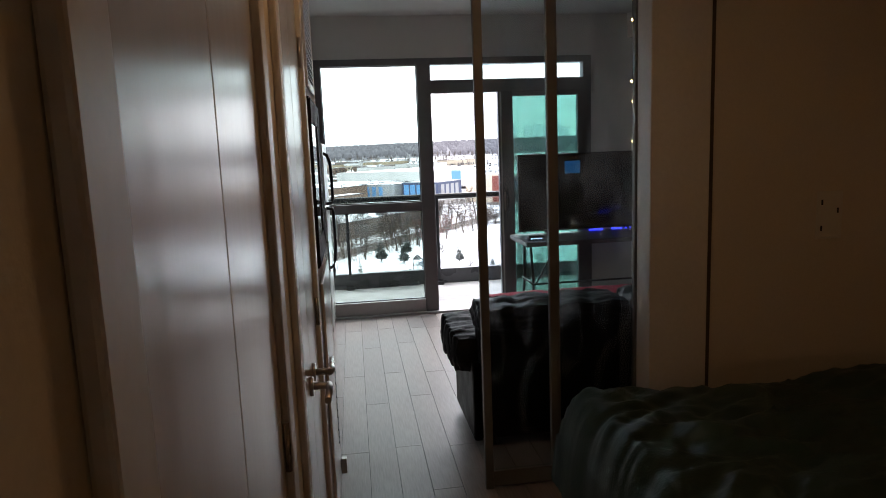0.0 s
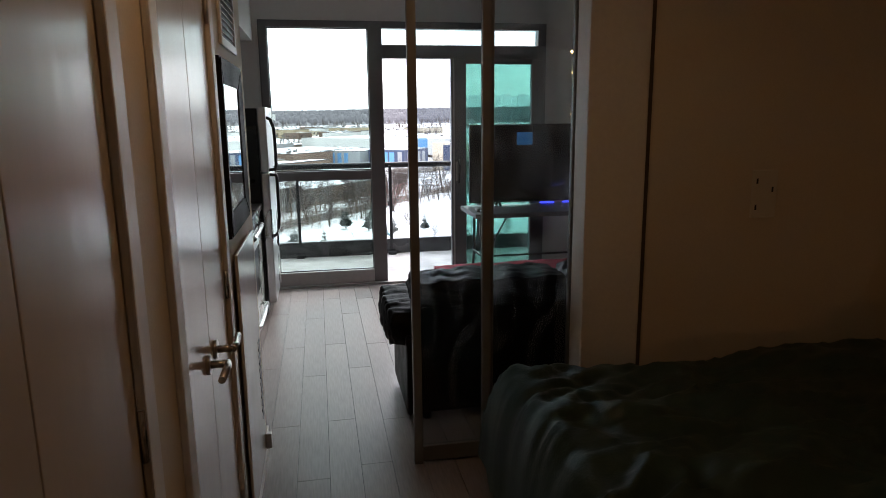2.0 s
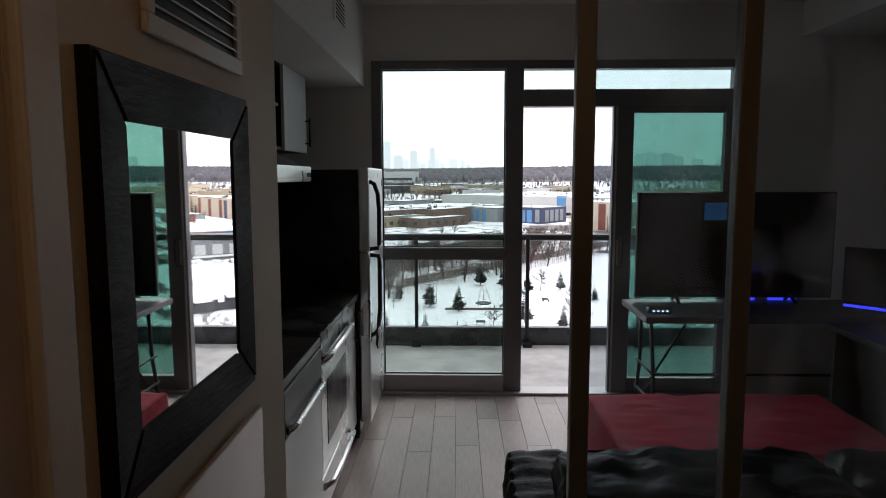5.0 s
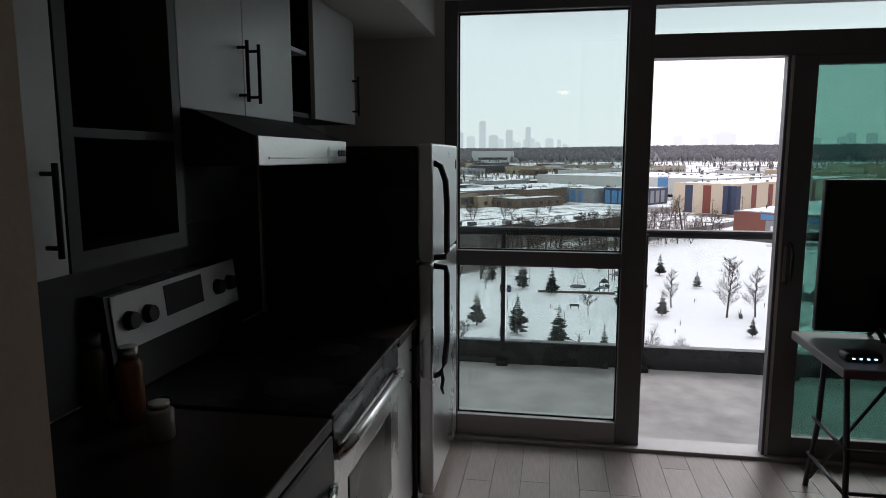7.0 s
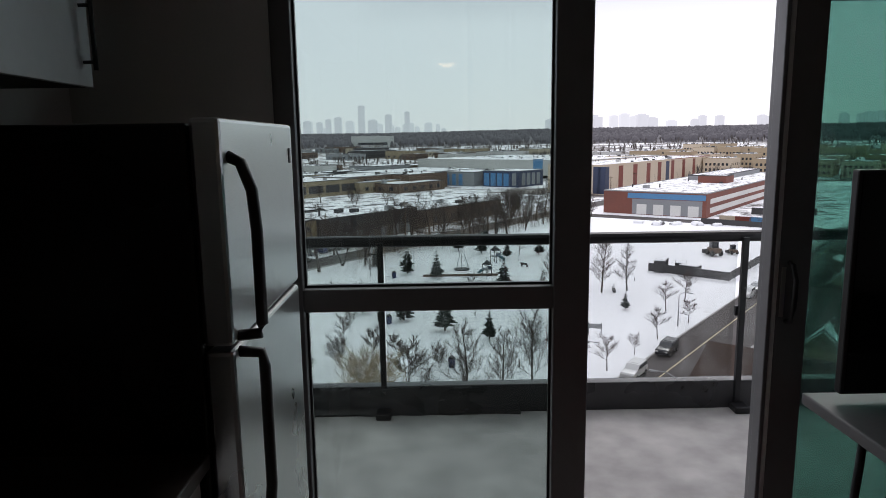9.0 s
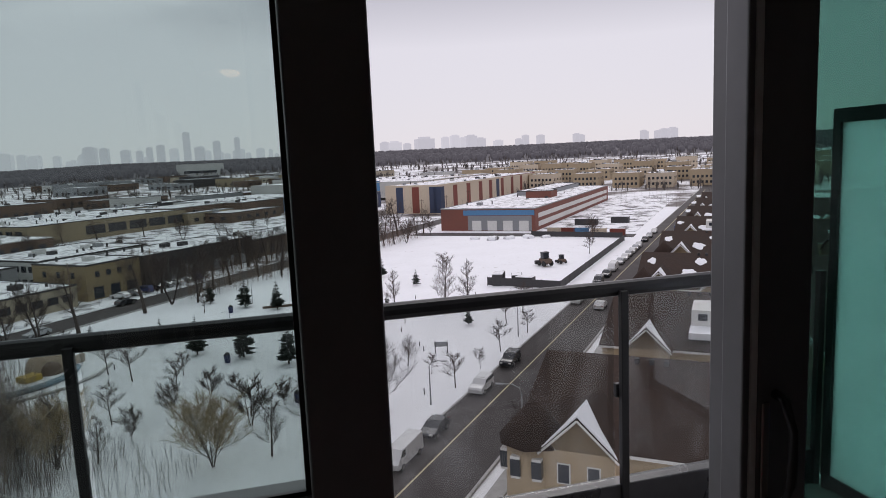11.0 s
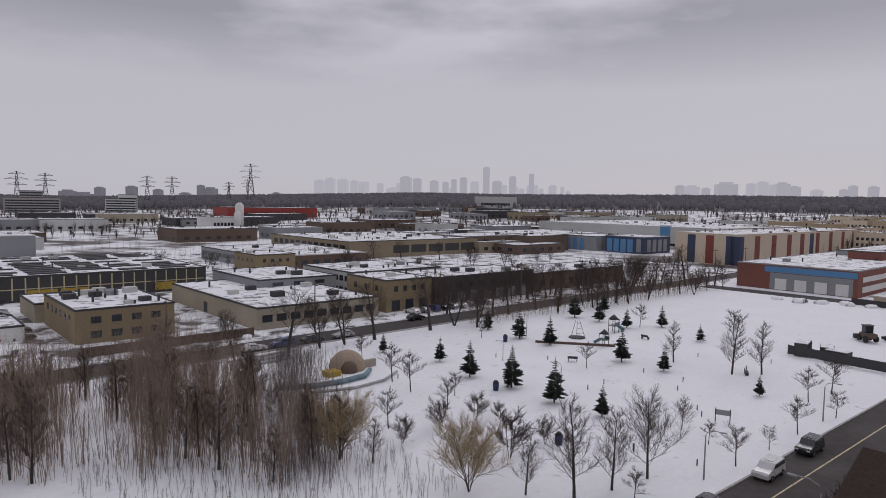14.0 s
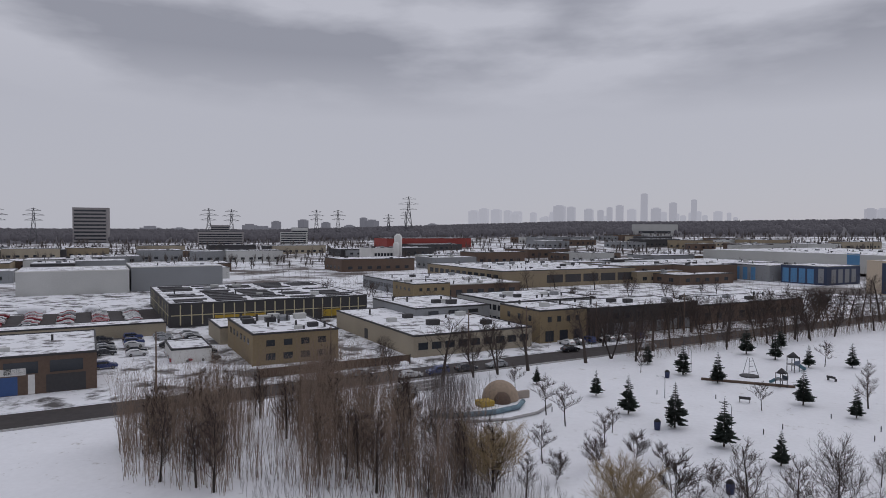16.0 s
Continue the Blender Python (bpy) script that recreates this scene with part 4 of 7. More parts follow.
def put(ob, a, b, turn=0.0, up=0.0, scale=1.0):
    x, y = spot(a, b)
    c = copy_thing(ob, pose(0, 0, 0))
    c.matrix_basis = Matrix.LocRotScale((x, y, rise(x, y) + up), Euler((0, 0, TURN + turn)), (scale,) * 3)
    return c


def snow_mat(name, bare, patch, lo, hi):
    m = mat(name, (0.88, 0.885, 0.91), 0.75, vary=0.05, grain=1.5, blotch=0.12, bump=0.3)
    n, l = m.node_tree.nodes, m.node_tree.links
    b = n["Principled BSDF"]
    src = b.inputs["Base Color"].links[0].from_socket
    co, no, rp, mx = n.new("ShaderNodeTexCoord"), n.new("ShaderNodeTexNoise"), n.new("ShaderNodeMapRange"), n.new("ShaderNodeMix")
    no.inputs["Scale"].default_value, no.inputs["Detail"].default_value, no.inputs["Roughness"].default_value = patch, 8.0, 0.65
    rp.inputs["From Min"].default_value, rp.inputs["From Max"].default_value = lo, hi
    mx.data_type = "RGBA"
    mx.inputs["B"].default_value = (*bare, 1)
    l.new(co.outputs["Object"], no.inputs["Vector"]), l.new(no.outputs["Fac"], rp.inputs["Value"]), l.new(rp.outputs["Result"], mx.inputs["Factor"])
    l.new(src, mx.inputs["A"]), l.new(mx.outputs["Result"], b.inputs["Base Color"])
    return m


SNOW = snow_mat("snow", (0.30, 0.27, 0.22), 0.5, 0.63, 0.80)
ROOFSNOW = snow_mat("roof_snow", (0.16, 0.15, 0.15), 0.32, 0.51, 0.62)
LOTSNOW = snow_mat("trodden_snow", (0.10, 0.092, 0.09), 0.16, 0.49, 0.60)
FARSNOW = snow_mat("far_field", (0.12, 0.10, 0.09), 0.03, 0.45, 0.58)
ASPHALT = mat("asphalt", (0.060, 0.052, 0.051), 0.8, vary=0.3, grain=0.9, blotch=0.07, bump=0.2, spec=0.3)
KERB = mat("kerb_concrete", (0.42, 0.41, 0.40), 0.9, vary=0.2, grain=2)
LINE = mat("road_paint", (0.55, 0.48, 0.30), 0.8, vary=0.3, grain=2)
BARK = mat("bark", (0.050, 0.038, 0.033), 0.9, vary=0.3, grain=5, per=0.25)
TWIG = mat("bare_twigs", (0.072, 0.052, 0.045), 0.9, vary=0.3, grain=5, per=0.25)
WILLOW = mat("willow_twigs", (0.36, 0.27, 0.15), 0.9, vary=0.25, grain=5, per=0.15)
NEEDLE = mat("conifer_needles", (0.026, 0.036, 0.028), 0.85, vary=0.4, grain=6, blotch=1.0, per=0.3)
# Woods colour with distance haze added as a faint emission.
FARWOOD_HAZE = mat("far_bare_woods_haze", (0.045, 0.042, 0.045), 0.95, vary=0.35, grain=0.2, blotch=0.02, emit=((0.058, 0.055, 0.063), 1.0))
MIDWOOD = mat("bare_woods", (0.105, 0.088, 0.080), 0.95, vary=0.35, grain=0.3, blotch=0.03)
PANE = mat("dark_window", (0.035, 0.04, 0.048), 0.15, vary=0.2)
TYRE = mat("tyre_rubber", (0.02, 0.02, 0.02), 0.8)
TAN = mat("tan_brick", (0.281, 0.226, 0.148), 0.85, vary=0.15, grain=3, blotch=0.15)
CREAM = mat("cream_block", (0.359, 0.312, 0.234), 0.85, vary=0.15, grain=3, blotch=0.15)
YELLOWB = mat("yellow_brick", (0.265, 0.203, 0.117), 0.85, vary=0.15, grain=3, blotch=0.15)
REDB = mat("red_brick", (0.203, 0.078, 0.058), 0.85, vary=0.2, grain=3, blotch=0.15)
BROWNB = mat("brown_brick", (0.133, 0.090, 0.066), 0.85, vary=0.2, grain=3, blotch=0.15)
GREYM = mat("grey_cladding", (0.257, 0.265, 0.273), 0.7, vary=0.1, grain=2, blotch=0.1)
PALEM = mat("pale_cladding", (0.52, 0.52, 0.50), 0.7, vary=0.1, grain=2, blotch=0.1)
WHITEM = mat("white_render", (0.68, 0.67, 0.64), 0.75, vary=0.1, grain=2, blotch=0.1)
DARKM = mat("charcoal_cladding", (0.050, 0.048, 0.050), 0.7, vary=0.2, grain=2, blotch=0.1)
BLUEM = mat("blue_cladding", (0.09, 0.24, 0.44), 0.6, vary=0.1, grain=2)
NAVYM = mat("navy_cladding", (0.035, 0.05, 0.10), 0.6, vary=0.1, grain=2)
RUSTM = mat("rust_red_cladding", (0.21, 0.05, 0.034), 0.6, vary=0.1, grain=2)
SANDM = mat("sand_cladding", (0.60, 0.50, 0.38), 0.7, vary=0.08, grain=2)
YELLOWM = mat("yellow_panel", (0.42, 0.28, 0.03), 0.6, vary=0.1, grain=2)
GREENM = mat("green_sign", (0.08, 0.38, 0.10), 0.6, vary=0.1)
SHINGLE = mat("brown_shingles", (0.048, 0.033, 0.027), 0.95, vary=0.3, grain=4, blotch=0.5, bump=0.3, spec=0.15)
STUCCO = mat("tan_stucco", (0.42, 0.33, 0.22), 0.85, vary=0.1, grain=3)
# Aerial haze is put into these far materials as pale colour and emission.
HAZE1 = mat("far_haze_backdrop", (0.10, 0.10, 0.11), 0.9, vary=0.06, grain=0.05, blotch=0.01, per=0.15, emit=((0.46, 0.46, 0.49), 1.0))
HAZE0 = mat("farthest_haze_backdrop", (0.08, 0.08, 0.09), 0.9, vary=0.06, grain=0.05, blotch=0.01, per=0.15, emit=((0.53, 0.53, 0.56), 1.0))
# Brownish concrete tones, lifted by emission in place of haze.
HAZE2 = mat("mid_tower_haze_glow", (0.22, 0.20, 0.19), 0.9, vary=0.08, grain=0.1, blotch=0.02, emit=((0.05, 0.05, 0.056), 1.0))
HAZE2W = mat("west_tower_haze_glow", (0.14, 0.14, 0.15), 0.9, vary=0.08, grain=0.1, blotch=0.02, emit=((0.13, 0.13, 0.145), 1.0))
LATTICE = mat("galvanised_lattice", (0.10, 0.10, 0.11), 0.7, vary=0.1)

b = bmesh.new()
ring_r = [0.0, 20, 40, 60, 80, 100, 120, 150, 180, 220, 270, 330, 400, 500, 650, 850, 1100, 1400, 1800, 2400, 3200, 4200, 4900]
prev = None
for r in ring_r:
    if r == 0:
        prev = [b.verts.new((0, 0, GROUND))]
        continue
    cur = []
    for k in range(96):
        t = k * math.tau / 96
        x, y = r * math.cos(t), r * math.sin(t)
        cur.append(b.verts.new((x, y, rise(x, y) - 0.12 + 0.10 * noise.noise(Vector((x * 0.05, y * 0.05, 0))))))
    for k in range(96):
        if len(prev) == 1:
            b.faces.new((prev[0], cur[k], cur[(k + 1) % 96]))
        else:
            b.faces.new((prev[k], cur[k], cur[(k + 1) % 96], prev[(k + 1) % 96]))
    prev = cur
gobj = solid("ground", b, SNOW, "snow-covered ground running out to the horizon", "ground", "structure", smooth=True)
gobj.data.materials.append(FARSNOW), gobj.data.materials.append(FARWOOD_HAZE)
# Beyond 1150 m the ground takes the glowing hazed woods colour.
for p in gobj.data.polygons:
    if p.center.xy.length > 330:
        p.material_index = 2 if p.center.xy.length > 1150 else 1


def strip(name, a0, a1, b0, b1, material, label, category, up=0.0, h=0.3, skew=0.0, bevel=0.0):
    """A flat slab of ground along the streets; skew: metres across per metre along."""
    m = bmesh.new()
    n = max(1, int((a1 - a0) / 60))
    rows = []
    for i in range(n + 1):
        a = a0 + (a1 - a0) * i / n
        row = []
        for bb, dz in ((b0, 0), (b1, 0), (b1, -h), (b0, -h)):
            x, y = spot(a, bb + skew * (a - 60))
            row.append(m.verts.new((x, y, rise(x, y) + up + dz)))
        rows.append(row)
    for q, w in zip(rows, rows[1:]):
        for k in range(4):
            m.faces.new((q[k], q[(k + 1) % 4], w[(k + 1) % 4], w[k]))
    m.faces.new(rows[0]), m.faces.new(rows[-1][::-1])
    return solid(name, m, material, label, category, "structure")


SK = 0.021
strip("road", -60, 900, -28.2, -18.8, ASPHALT, "wet dark asphalt street beside the park", "road", 0.04, skew=SK)
strip("road_line", -60, 500, -24.6, -24.42, LINE, "worn painted centre line on the street", "road line", 0.046, 0.002, skew=SK)
strip("kerb_park", -60, 500, -28.45, -28.2, KERB, "concrete kerb along the park side", "kerb", 0.17, skew=SK)
strip("kerb_houses", -60, 500, -18.8, -18.55, KERB, "concrete kerb along the house side", "kerb", 0.17, skew=SK)
strip("pavement", -60, 500, -17.4, -15.9, KERB, "narrow concrete pavement before the houses", "pavement", 0.10, skew=SK)
strip("road_far", -140, 700, -120.5, -111.5, ASPHALT, "slushy asphalt street beyond the park", "road", 0.03, skew=-0.03)
strip("kerb_far", -140, 500, -111.5, -111.25, KERB, "concrete kerb along the far street", "kerb", 0.15, skew=-0.03)
strip("yard", -140, 300, -330, -121.5, LOTSNOW, "trodden snowy yards between low industrial buildings", "ground", 0.02, skew=-0.03)
strip("lot_road", 225, 233, -112, -29, ASPHALT, "asphalt lane behind the vacant lot", "road", 0.03)
strip("car_park", -60, 24, -250, -205, ASPHALT, "asphalt car park with rows of snowy cars", "car park", 0.05)
strip("vacant_yard", 240, 430, -66, -30, LOTSNOW, "snowy yard beside the long brick workshop", "ground", 0.03)

# ---------- outdoors: plants ----------


class Sticks:
    """Tapered twigs gathered into one mesh."""

    def __init__(self):
        self.v, self.f = [], []

    def limb(self, pts, r0, r1, sides=3):
        base = len(self.v)
        n = len(pts)
        for i, p in enumerate(pts):
            d = (pts[min(i + 1, n - 1)] - pts[max(i - 1, 0)]).normalized()
            s = d.orthogonal().normalized()
            w = d.cross(s)
            r = r0 + (r1 - r0) * i / (n - 1)
            for k in range(sides):
                t = k * math.tau / sides
                self.v.append(tuple(p + r * (s * math.cos(t) + w * math.sin(t))))
        for i in range(n - 1):
            for k in range(sides):
                q, e = base + i * sides, (k + 1) % sides
                self.f.append((q + k, q + e, q + sides + e, q + sides + k))

    def object(self, name, material, parent=None):
        me = bpy.data.meshes.new(name)
        me.from_pydata(self.v, [], self.f)
        me.materials.append(material)
        ob = new(name, me)
        ob.parent = parent
        return ob


def bend(p, d, length, steps, r, wild, lift=0.0):
    pts = [p.copy()]
    for _ in range(steps):
        d = (d + Vector((r.uniform(-wild, wild), r.uniform(-wild, wild), r.uniform(-wild, wild) + lift))).normalized()
        pts.append(pts[-1] + d * (length / steps))
    return pts, d


def bare_tree(name, label, height, spread, seed, twig=TWIG, bole=0.22, thick=0.017, limbs=9, stems=1, upright=0.5):
    r = random.Random(seed)
    wood, fine = Sticks(), Sticks()
    t = thing(name, (0, 0, 0), label, "tree", "bare trees")
    for s in range(stems):
        lean = Vector((r.uniform(-1, 1), r.uniform(-1, 1), 0)) * (0.35 if stems > 1 else 0.05)
        trunk, _ = bend(Vector((0, 0, -0.15)) + lean * 0.2, (Vector((0, 0, 1)) + lean).normalized(), height * 0.92, 7, r, 0.07, 0.03)
        wood.limb(trunk, height * thick / math.sqrt(stems), height * 0.003, 6)
        limbs_ = int(limbs * 1.5)
        for i in range(limbs_):
            f = bole + (0.93 - bole) * (i + r.random() * 0.6) / limbs_
            k = min(int(f * 7), 6)
            p = trunk[k].lerp(trunk[k + 1], f * 7 - k)
            ang = i * 2.4 + r.uniform(-0.5, 0.5)
            d = Vector((math.cos(ang), math.sin(ang), upright + r.uniform(-0.15, 0.5))).normalized()
            ln = spread * (1.15 - f * 0.75) * r.uniform(0.7, 1.1)
            main, _ = bend(p, d, ln, 5, r, 0.14, 0.07)
            wood.limb(main, height * thick * 0.22 * (1.1 - f) + 0.010, 0.007, 3)
            for j in range(12):
                g = 0.15 + 0.85 * j / 12
                kk = min(int(g * 5), 4)
                q = main[kk].lerp(main[kk + 1], g * 5 - kk)
                dd = (d * 0.7 + Vector((r.uniform(-0.9, 0.9), r.uniform(-0.9, 0.9), r.uniform(-0.1, 0.9)))).normalized()
                sub, _ = bend(q, dd, ln * r.uniform(0.25, 0.5), 3, r, 0.2, 0.08)
                fine.limb(sub, 0.015, 0.008)
                for m in range(7):
                    h = sub[1 + m % 3]
                    d3 = (dd * 0.6 + Vector((r.uniform(-0.8, 0.8), r.uniform(-0.8, 0.8), r.uniform(-0.2, 0.9)))).normalized()
                    tw, _ = bend(h, d3, ln * r.uniform(0.14, 0.30), 1, r, 0.2)
                    fine.limb(tw, 0.011, 0.006)
    wood.object("trunk", BARK, t)
    fine.object("crown", twig, t)
    return t


def conifer(label, height, seed):
    r = random.Random(seed)
    t = thing("conifer", (0, 0, 0), label, "tree", "conifers")
    wood, leaf = Sticks(), Sticks()
    wood.limb([Vector((0, 0, -0.1)), Vector((0, 0, height * 0.5)), Vector((0, 0, height * 0.96))], height * 0.02, 0.02, 6)
    tiers = 19
    for i in range(tiers):
        f = i / (tiers - 1)
        z = height * (0.13 + 0.86 * f)
        reach = height * 0.235 * (1 - f) ** 0.95 * r.uniform(0.62, 1.2) * (0.75 if i < 2 else 1.0) + 0.09
        n = max(6, int(13 * (1 - f * 0.5)))
        for k in range(n):
            if r.random() < 0.08:
                continue
            a = k * math.tau / n + i * 0.7 + r.uniform(-0.2, 0.2)
            out = Vector((math.cos(a), math.sin(a), 0))
            ln = reach * r.uniform(0.6, 1.25)
            tip = Vector((0, 0, z)) + out * ln + Vector((0, 0, -ln * 0.28 + 0.1 * ln))
            mid = Vector((0, 0, z)) + out * ln * 0.5 + Vector((0, 0, -ln * 0.08))
            side = Vector((-out.y, out.x, 0))
            for q, w, hang in ((mid, 0.24, 0.15), (tip.lerp(mid, 0.45), 0.18, 0.12), (tip, 0.10, 0.07)):
                for sgn in (-1, 1):
                    base = len(leaf.v)
                    jit = Vector((r.uniform(-1, 1), r.uniform(-1, 1), r.uniform(-1, 1))) * 0.05 * ln
                    leaf.v += [tuple(q - out * ln * 0.3 + jit), tuple(q + out * ln * 0.18 + jit), tuple(q + side * sgn * ln * w * 1.5 + out * ln * 0.12 + Vector((0, 0, -ln * hang)) + jit), tuple(q + side * sgn * ln * w * 0.9 - out * ln * 0.2 + Vector((0, 0, -ln * hang * 1.5)))]
                    leaf.f += [(base, base + 1, base + 2), (base, base + 2, base + 3)]
    wood.object("trunk", BARK, t)
    leaf.object("crown", NEEDLE, t)
    return t


rt = random.Random(11)
firs = [conifer("dark green spruce standing in the snowy park", 6.6, s) for s in (1, 2, 3)]
for i, (a, b_, s) in enumerate(((75.6, -57.8, 1.02), (76.5, -66.9, 1.03), (75.5, -75.2, 0.95))):
    stand(firs[i], a, b_, scale=s)
for a, b_, s in ((106.8, -101.7, 0.77), (105.3, -90.9, 1.02), (105.5, -82.9, 0.92), (134.5, -83.7, 0.74), (142.5, -79.3, 0.82), (105.0, -65.8, 1.0), (78.7, -86.2, 0.7), (105.0, -57.3, 0.71), (103.0, -40.3, 0.5), (134.2, -65.6, 0.59), (74.8, -98.0, 0.56), (75.7, -49.7, 0.68), (136.1, -92.4, 0.98), (136.1, -99.7, 1.12), (150.0, -100.5, 0.9)):
    put(rt.choice(firs), a, b_, rt.uniform(0, 6), 0, s)

kinds = {
    "round": bare_tree("bare_tree", "bare round-crowned young tree in the snow", 9.0, 4.6, 21, limbs=15, bole=0.14, upright=0.75),
    "tall": bare_tree("bare_tree", "tall narrow bare tree in the snow", 10.6, 3.4, 22, limbs=15, bole=0.14, upright=0.7),
    "birch": bare_tree("bare_tree", "slender bare birch with fine twigs", 11.0, 3.1, 23, limbs=16, bole=0.15, upright=0.55),
    "young": bare_tree("bare_tree", "small bare sapling in the park", 5.2, 2.3, 24, limbs=7, bole=0.3, upright=0.4),
    "bush": bare_tree("bare_shrub", "low bare shrub with dense twigs", 3.4, 2.1, 25, limbs=4, bole=0.08, stems=3, upright=0.5),
    "willow": bare_tree("bare_willow", "broad bare willow with yellow-brown twigs", 7.0, 4.4, 26, WILLOW, limbs=9, bole=0.10, stems=4, upright=0.6),
    "street": bare_tree("street_tree", "big old bare street tree with crooked limbs", 12.5, 5.6, 27, limbs=10, bole=0.30, upright=0.55, thick=0.03),
    "street2": bare_tree("street_tree", "tall bare street tree with a forked crown", 12.0, 4.6, 28, limbs=11, bole=0.25, upright=0.8, thick=0.026, stems=2),
}
first = {"round": (62.5, -34.9), "tall": (52.6, -36.9), "birch": (112.6, -48.9), "young": (106.0, -34.4), "bush": (61.4, -59.4), "willow": (45.8, -44.6), "street": (60.7, -108.5), "street2": (72.8, -108.0)}
for k, (a, b_) in first.items():
    stand(kinds[k], a, b_)
for k, a, b_, s in (("round", 79.5, -40.2, 0.45), ("tall", 57.2, -35.7, 0.85), ("tall", 49.6, -40.5, 0.6), ("birch", 116.7, -45.6, 0.87), ("birch", 112.4, -59.6, 0.72), ("bush", 55.3, -59.5, 1.1), ("bush", 55.3, -47.8, 1.5), ("bush", 61.8, -48.1, 0.9), ("bush", 48.8, -59.0, 0.95), ("bush", 64.1, -57.6, 0.65), ("willow", 40.3, -59.4, 1.04), ("tall", 40.9, -82.6, 0.74), ("tall", 39.7, -71.1, 0.68), ("tall", 38.7, -93.1, 0.64), ("tall", 42.7, -71.5, 0.57), ("tall", 42.5, -56.3, 0.5), ("round", 213.0, -40.0, 0.95)):
    put(kinds[k], a, b_, rt.uniform(0, 6), 0, s)
for a, b_, s in ((113.6, -33.8, 1.15), (62.8, -74.8, 1.2), (63.9, -80.8, 1.2), (61.6, -65.2, 0.9), (50.4, -63.9, 1.0), (96.0, -66.9, 0.9), (77.1, -35.5, 0.58), (73.2, -30.4, 0.94), (81.1, -30.0, 0.58), (89.8, -30.0, 0.94), (100.8, -29.1, 0.77), (56.1, -32.5, 0.69), (66.7, -69.3, 0.73), (99.3, -96.3, 0.81), (68.2, -95.3, 0.94), (138.2, -82.5, 1.08), (146.6, -64.2, 1.19), (187.0, -36.0, 1.1), (63.0, -17.0, 1.0), (67.0, -16.6, 1.1), (73.0, -16.5, 1.1), (58.0, -17.0, 1.0), (69.5, -15.5, 0.9)):
    put(kinds["young"], a, b_, rt.uniform(0, 6), 0, s)
for i, (a, b_, s) in enumerate(((67.2, -108.0, 0.88), (80.2, -108.2, 1.0), (96.0, -109.0, 1.1), (104.0, -109.8, 1.05), (119.7, -112.6, 1.0), (125.8, -112.8, 0.96), (137.1, -113.2, 1.0), (147.7, -113.6, 0.93), (161.7, -114.0, 0.98), (184.5, -114.6, 1.08), (222.1, -116.0, 1.25), (203.5, -115.0, 1.0), (50, -108.0, 0.8), (150, -127.5, 0.9), (165, -129, 0.85), (182, -129, 0.9), (200, -128, 0.9), (140, -128, 0.85), (214, -131, 0.9), (232, -127, 0.9), (172, -114.3, 0.95), (194, -115.0, 1.0))):
    put(kinds["street" if i % 3 else "street2"], a, b_, rt.uniform(0, 6), 0, s)


for i in range(34):
    put(kinds[rt.choice(("street", "street2", "street", "birch"))], rt.uniform(104, 232), rt.choice((-105, -109, -124, -130)) + rt.uniform(-2, 2), rt.uniform(0, 6), 0, rt.uniform(0.6, 0.95))
for i in range(46):
    put(kinds[rt.choice(("street", "street2", "tall", "birch"))], rt.uniform(60, 260), rt.choice((-128, -156, -190, -200, -235, -255)) + rt.uniform(-3, 3), rt.uniform(0, 6), 0, rt.uniform(0.5, 0.85))


def brush(name, label, count, place, low, high, material, seed, twigs=9):
    """A crowd of thin bare stems, past counting."""
    r = random.Random(seed)
    s = Sticks()
    for _ in range(count):
        a, b_ = place(r)
        x, y = spot(a, b_)
        h = r.uniform(low, high)
        d = Vector((r.uniform(-0.12, 0.12), r.uniform(-0.12, 0.12), 1)).normalized()
        p, _ = bend(Vector((x, y, rise(x, y) - 0.2)), d, h, 4, r, 0.06)
        s.limb(p, 0.007 + h * 0.0023 * r.uniform(0.6, 1.5), 0.006, 4)
        for i in range(twigs):
            f = 0.25 + 0.7 * i / twigs
            k = min(int(f * 4), 3)
            q = p[k].lerp(p[k + 1], f * 4 - k)
            a2 = r.uniform(0, 6.28)
            dd = Vector((math.cos(a2) * 0.45, math.sin(a2) * 0.45, 1)).normalized()
            w, _ = bend(q, dd, h * r.uniform(0.12, 0.30), 2, r, 0.12)
            s.limb(w, 0.010, 0.005)
    return tagged(s.object(name, material), label, "thicket", "", "stuff")


def in_thicket(r):
    while True:
        a, b_ = r.uniform(5, 41), r.uniform(-118, -56)
        if b_ < -58 + (a - 20) * 0.35 and b_ > -96 - a * 0.42 + 2 and not (a > 34 and b_ > -60 + (47 - a)) and b_ < -74 + (a - 12) * 0.9 and noise.noise(Vector((a * 0.12, b_ * 0.12, 4))) > -0.15:
            return a, b_


for i in range(60):
    a, b_ = in_thicket(rt)
    put(kinds[rt.choice(("young", "tall", "birch", "tall"))], a, b_, rt.uniform(0, 6), 0, rt.uniform(0.55, 0.95))
brush("sapling_thicket", "dense thicket of thin bare brown saplings", 1900, in_thicket, 3.0, 11.5, mat("sapling_bark", (0.25, 0.185, 0.14), 0.9, vary=0.3, grain=3), 31, 16)


def in_scrub(r):
    """The strip of scrub between the thicket and the park."""
    f = r.random()
    return 34 + 26 * f + r.gauss(0, 2.6), -56 - 50 * f + r.gauss(0, 3.0)


brush("grey_scrub", "low grey scrub at the foot of the thicket", 1500, in_scrub, 1.4, 4.6, mat("scrub_bark", (0.13, 0.108, 0.100), 0.9, vary=0.3, grain=3), 32, 10)
brush("low_scrub", "sparse low scrub on the snowy slope", 1100, lambda r: (r.uniform(16, 46), r.uniform(-78, -44)), 0.8, 2.6, bpy.data.materials["scrub_bark"], 35, 9)
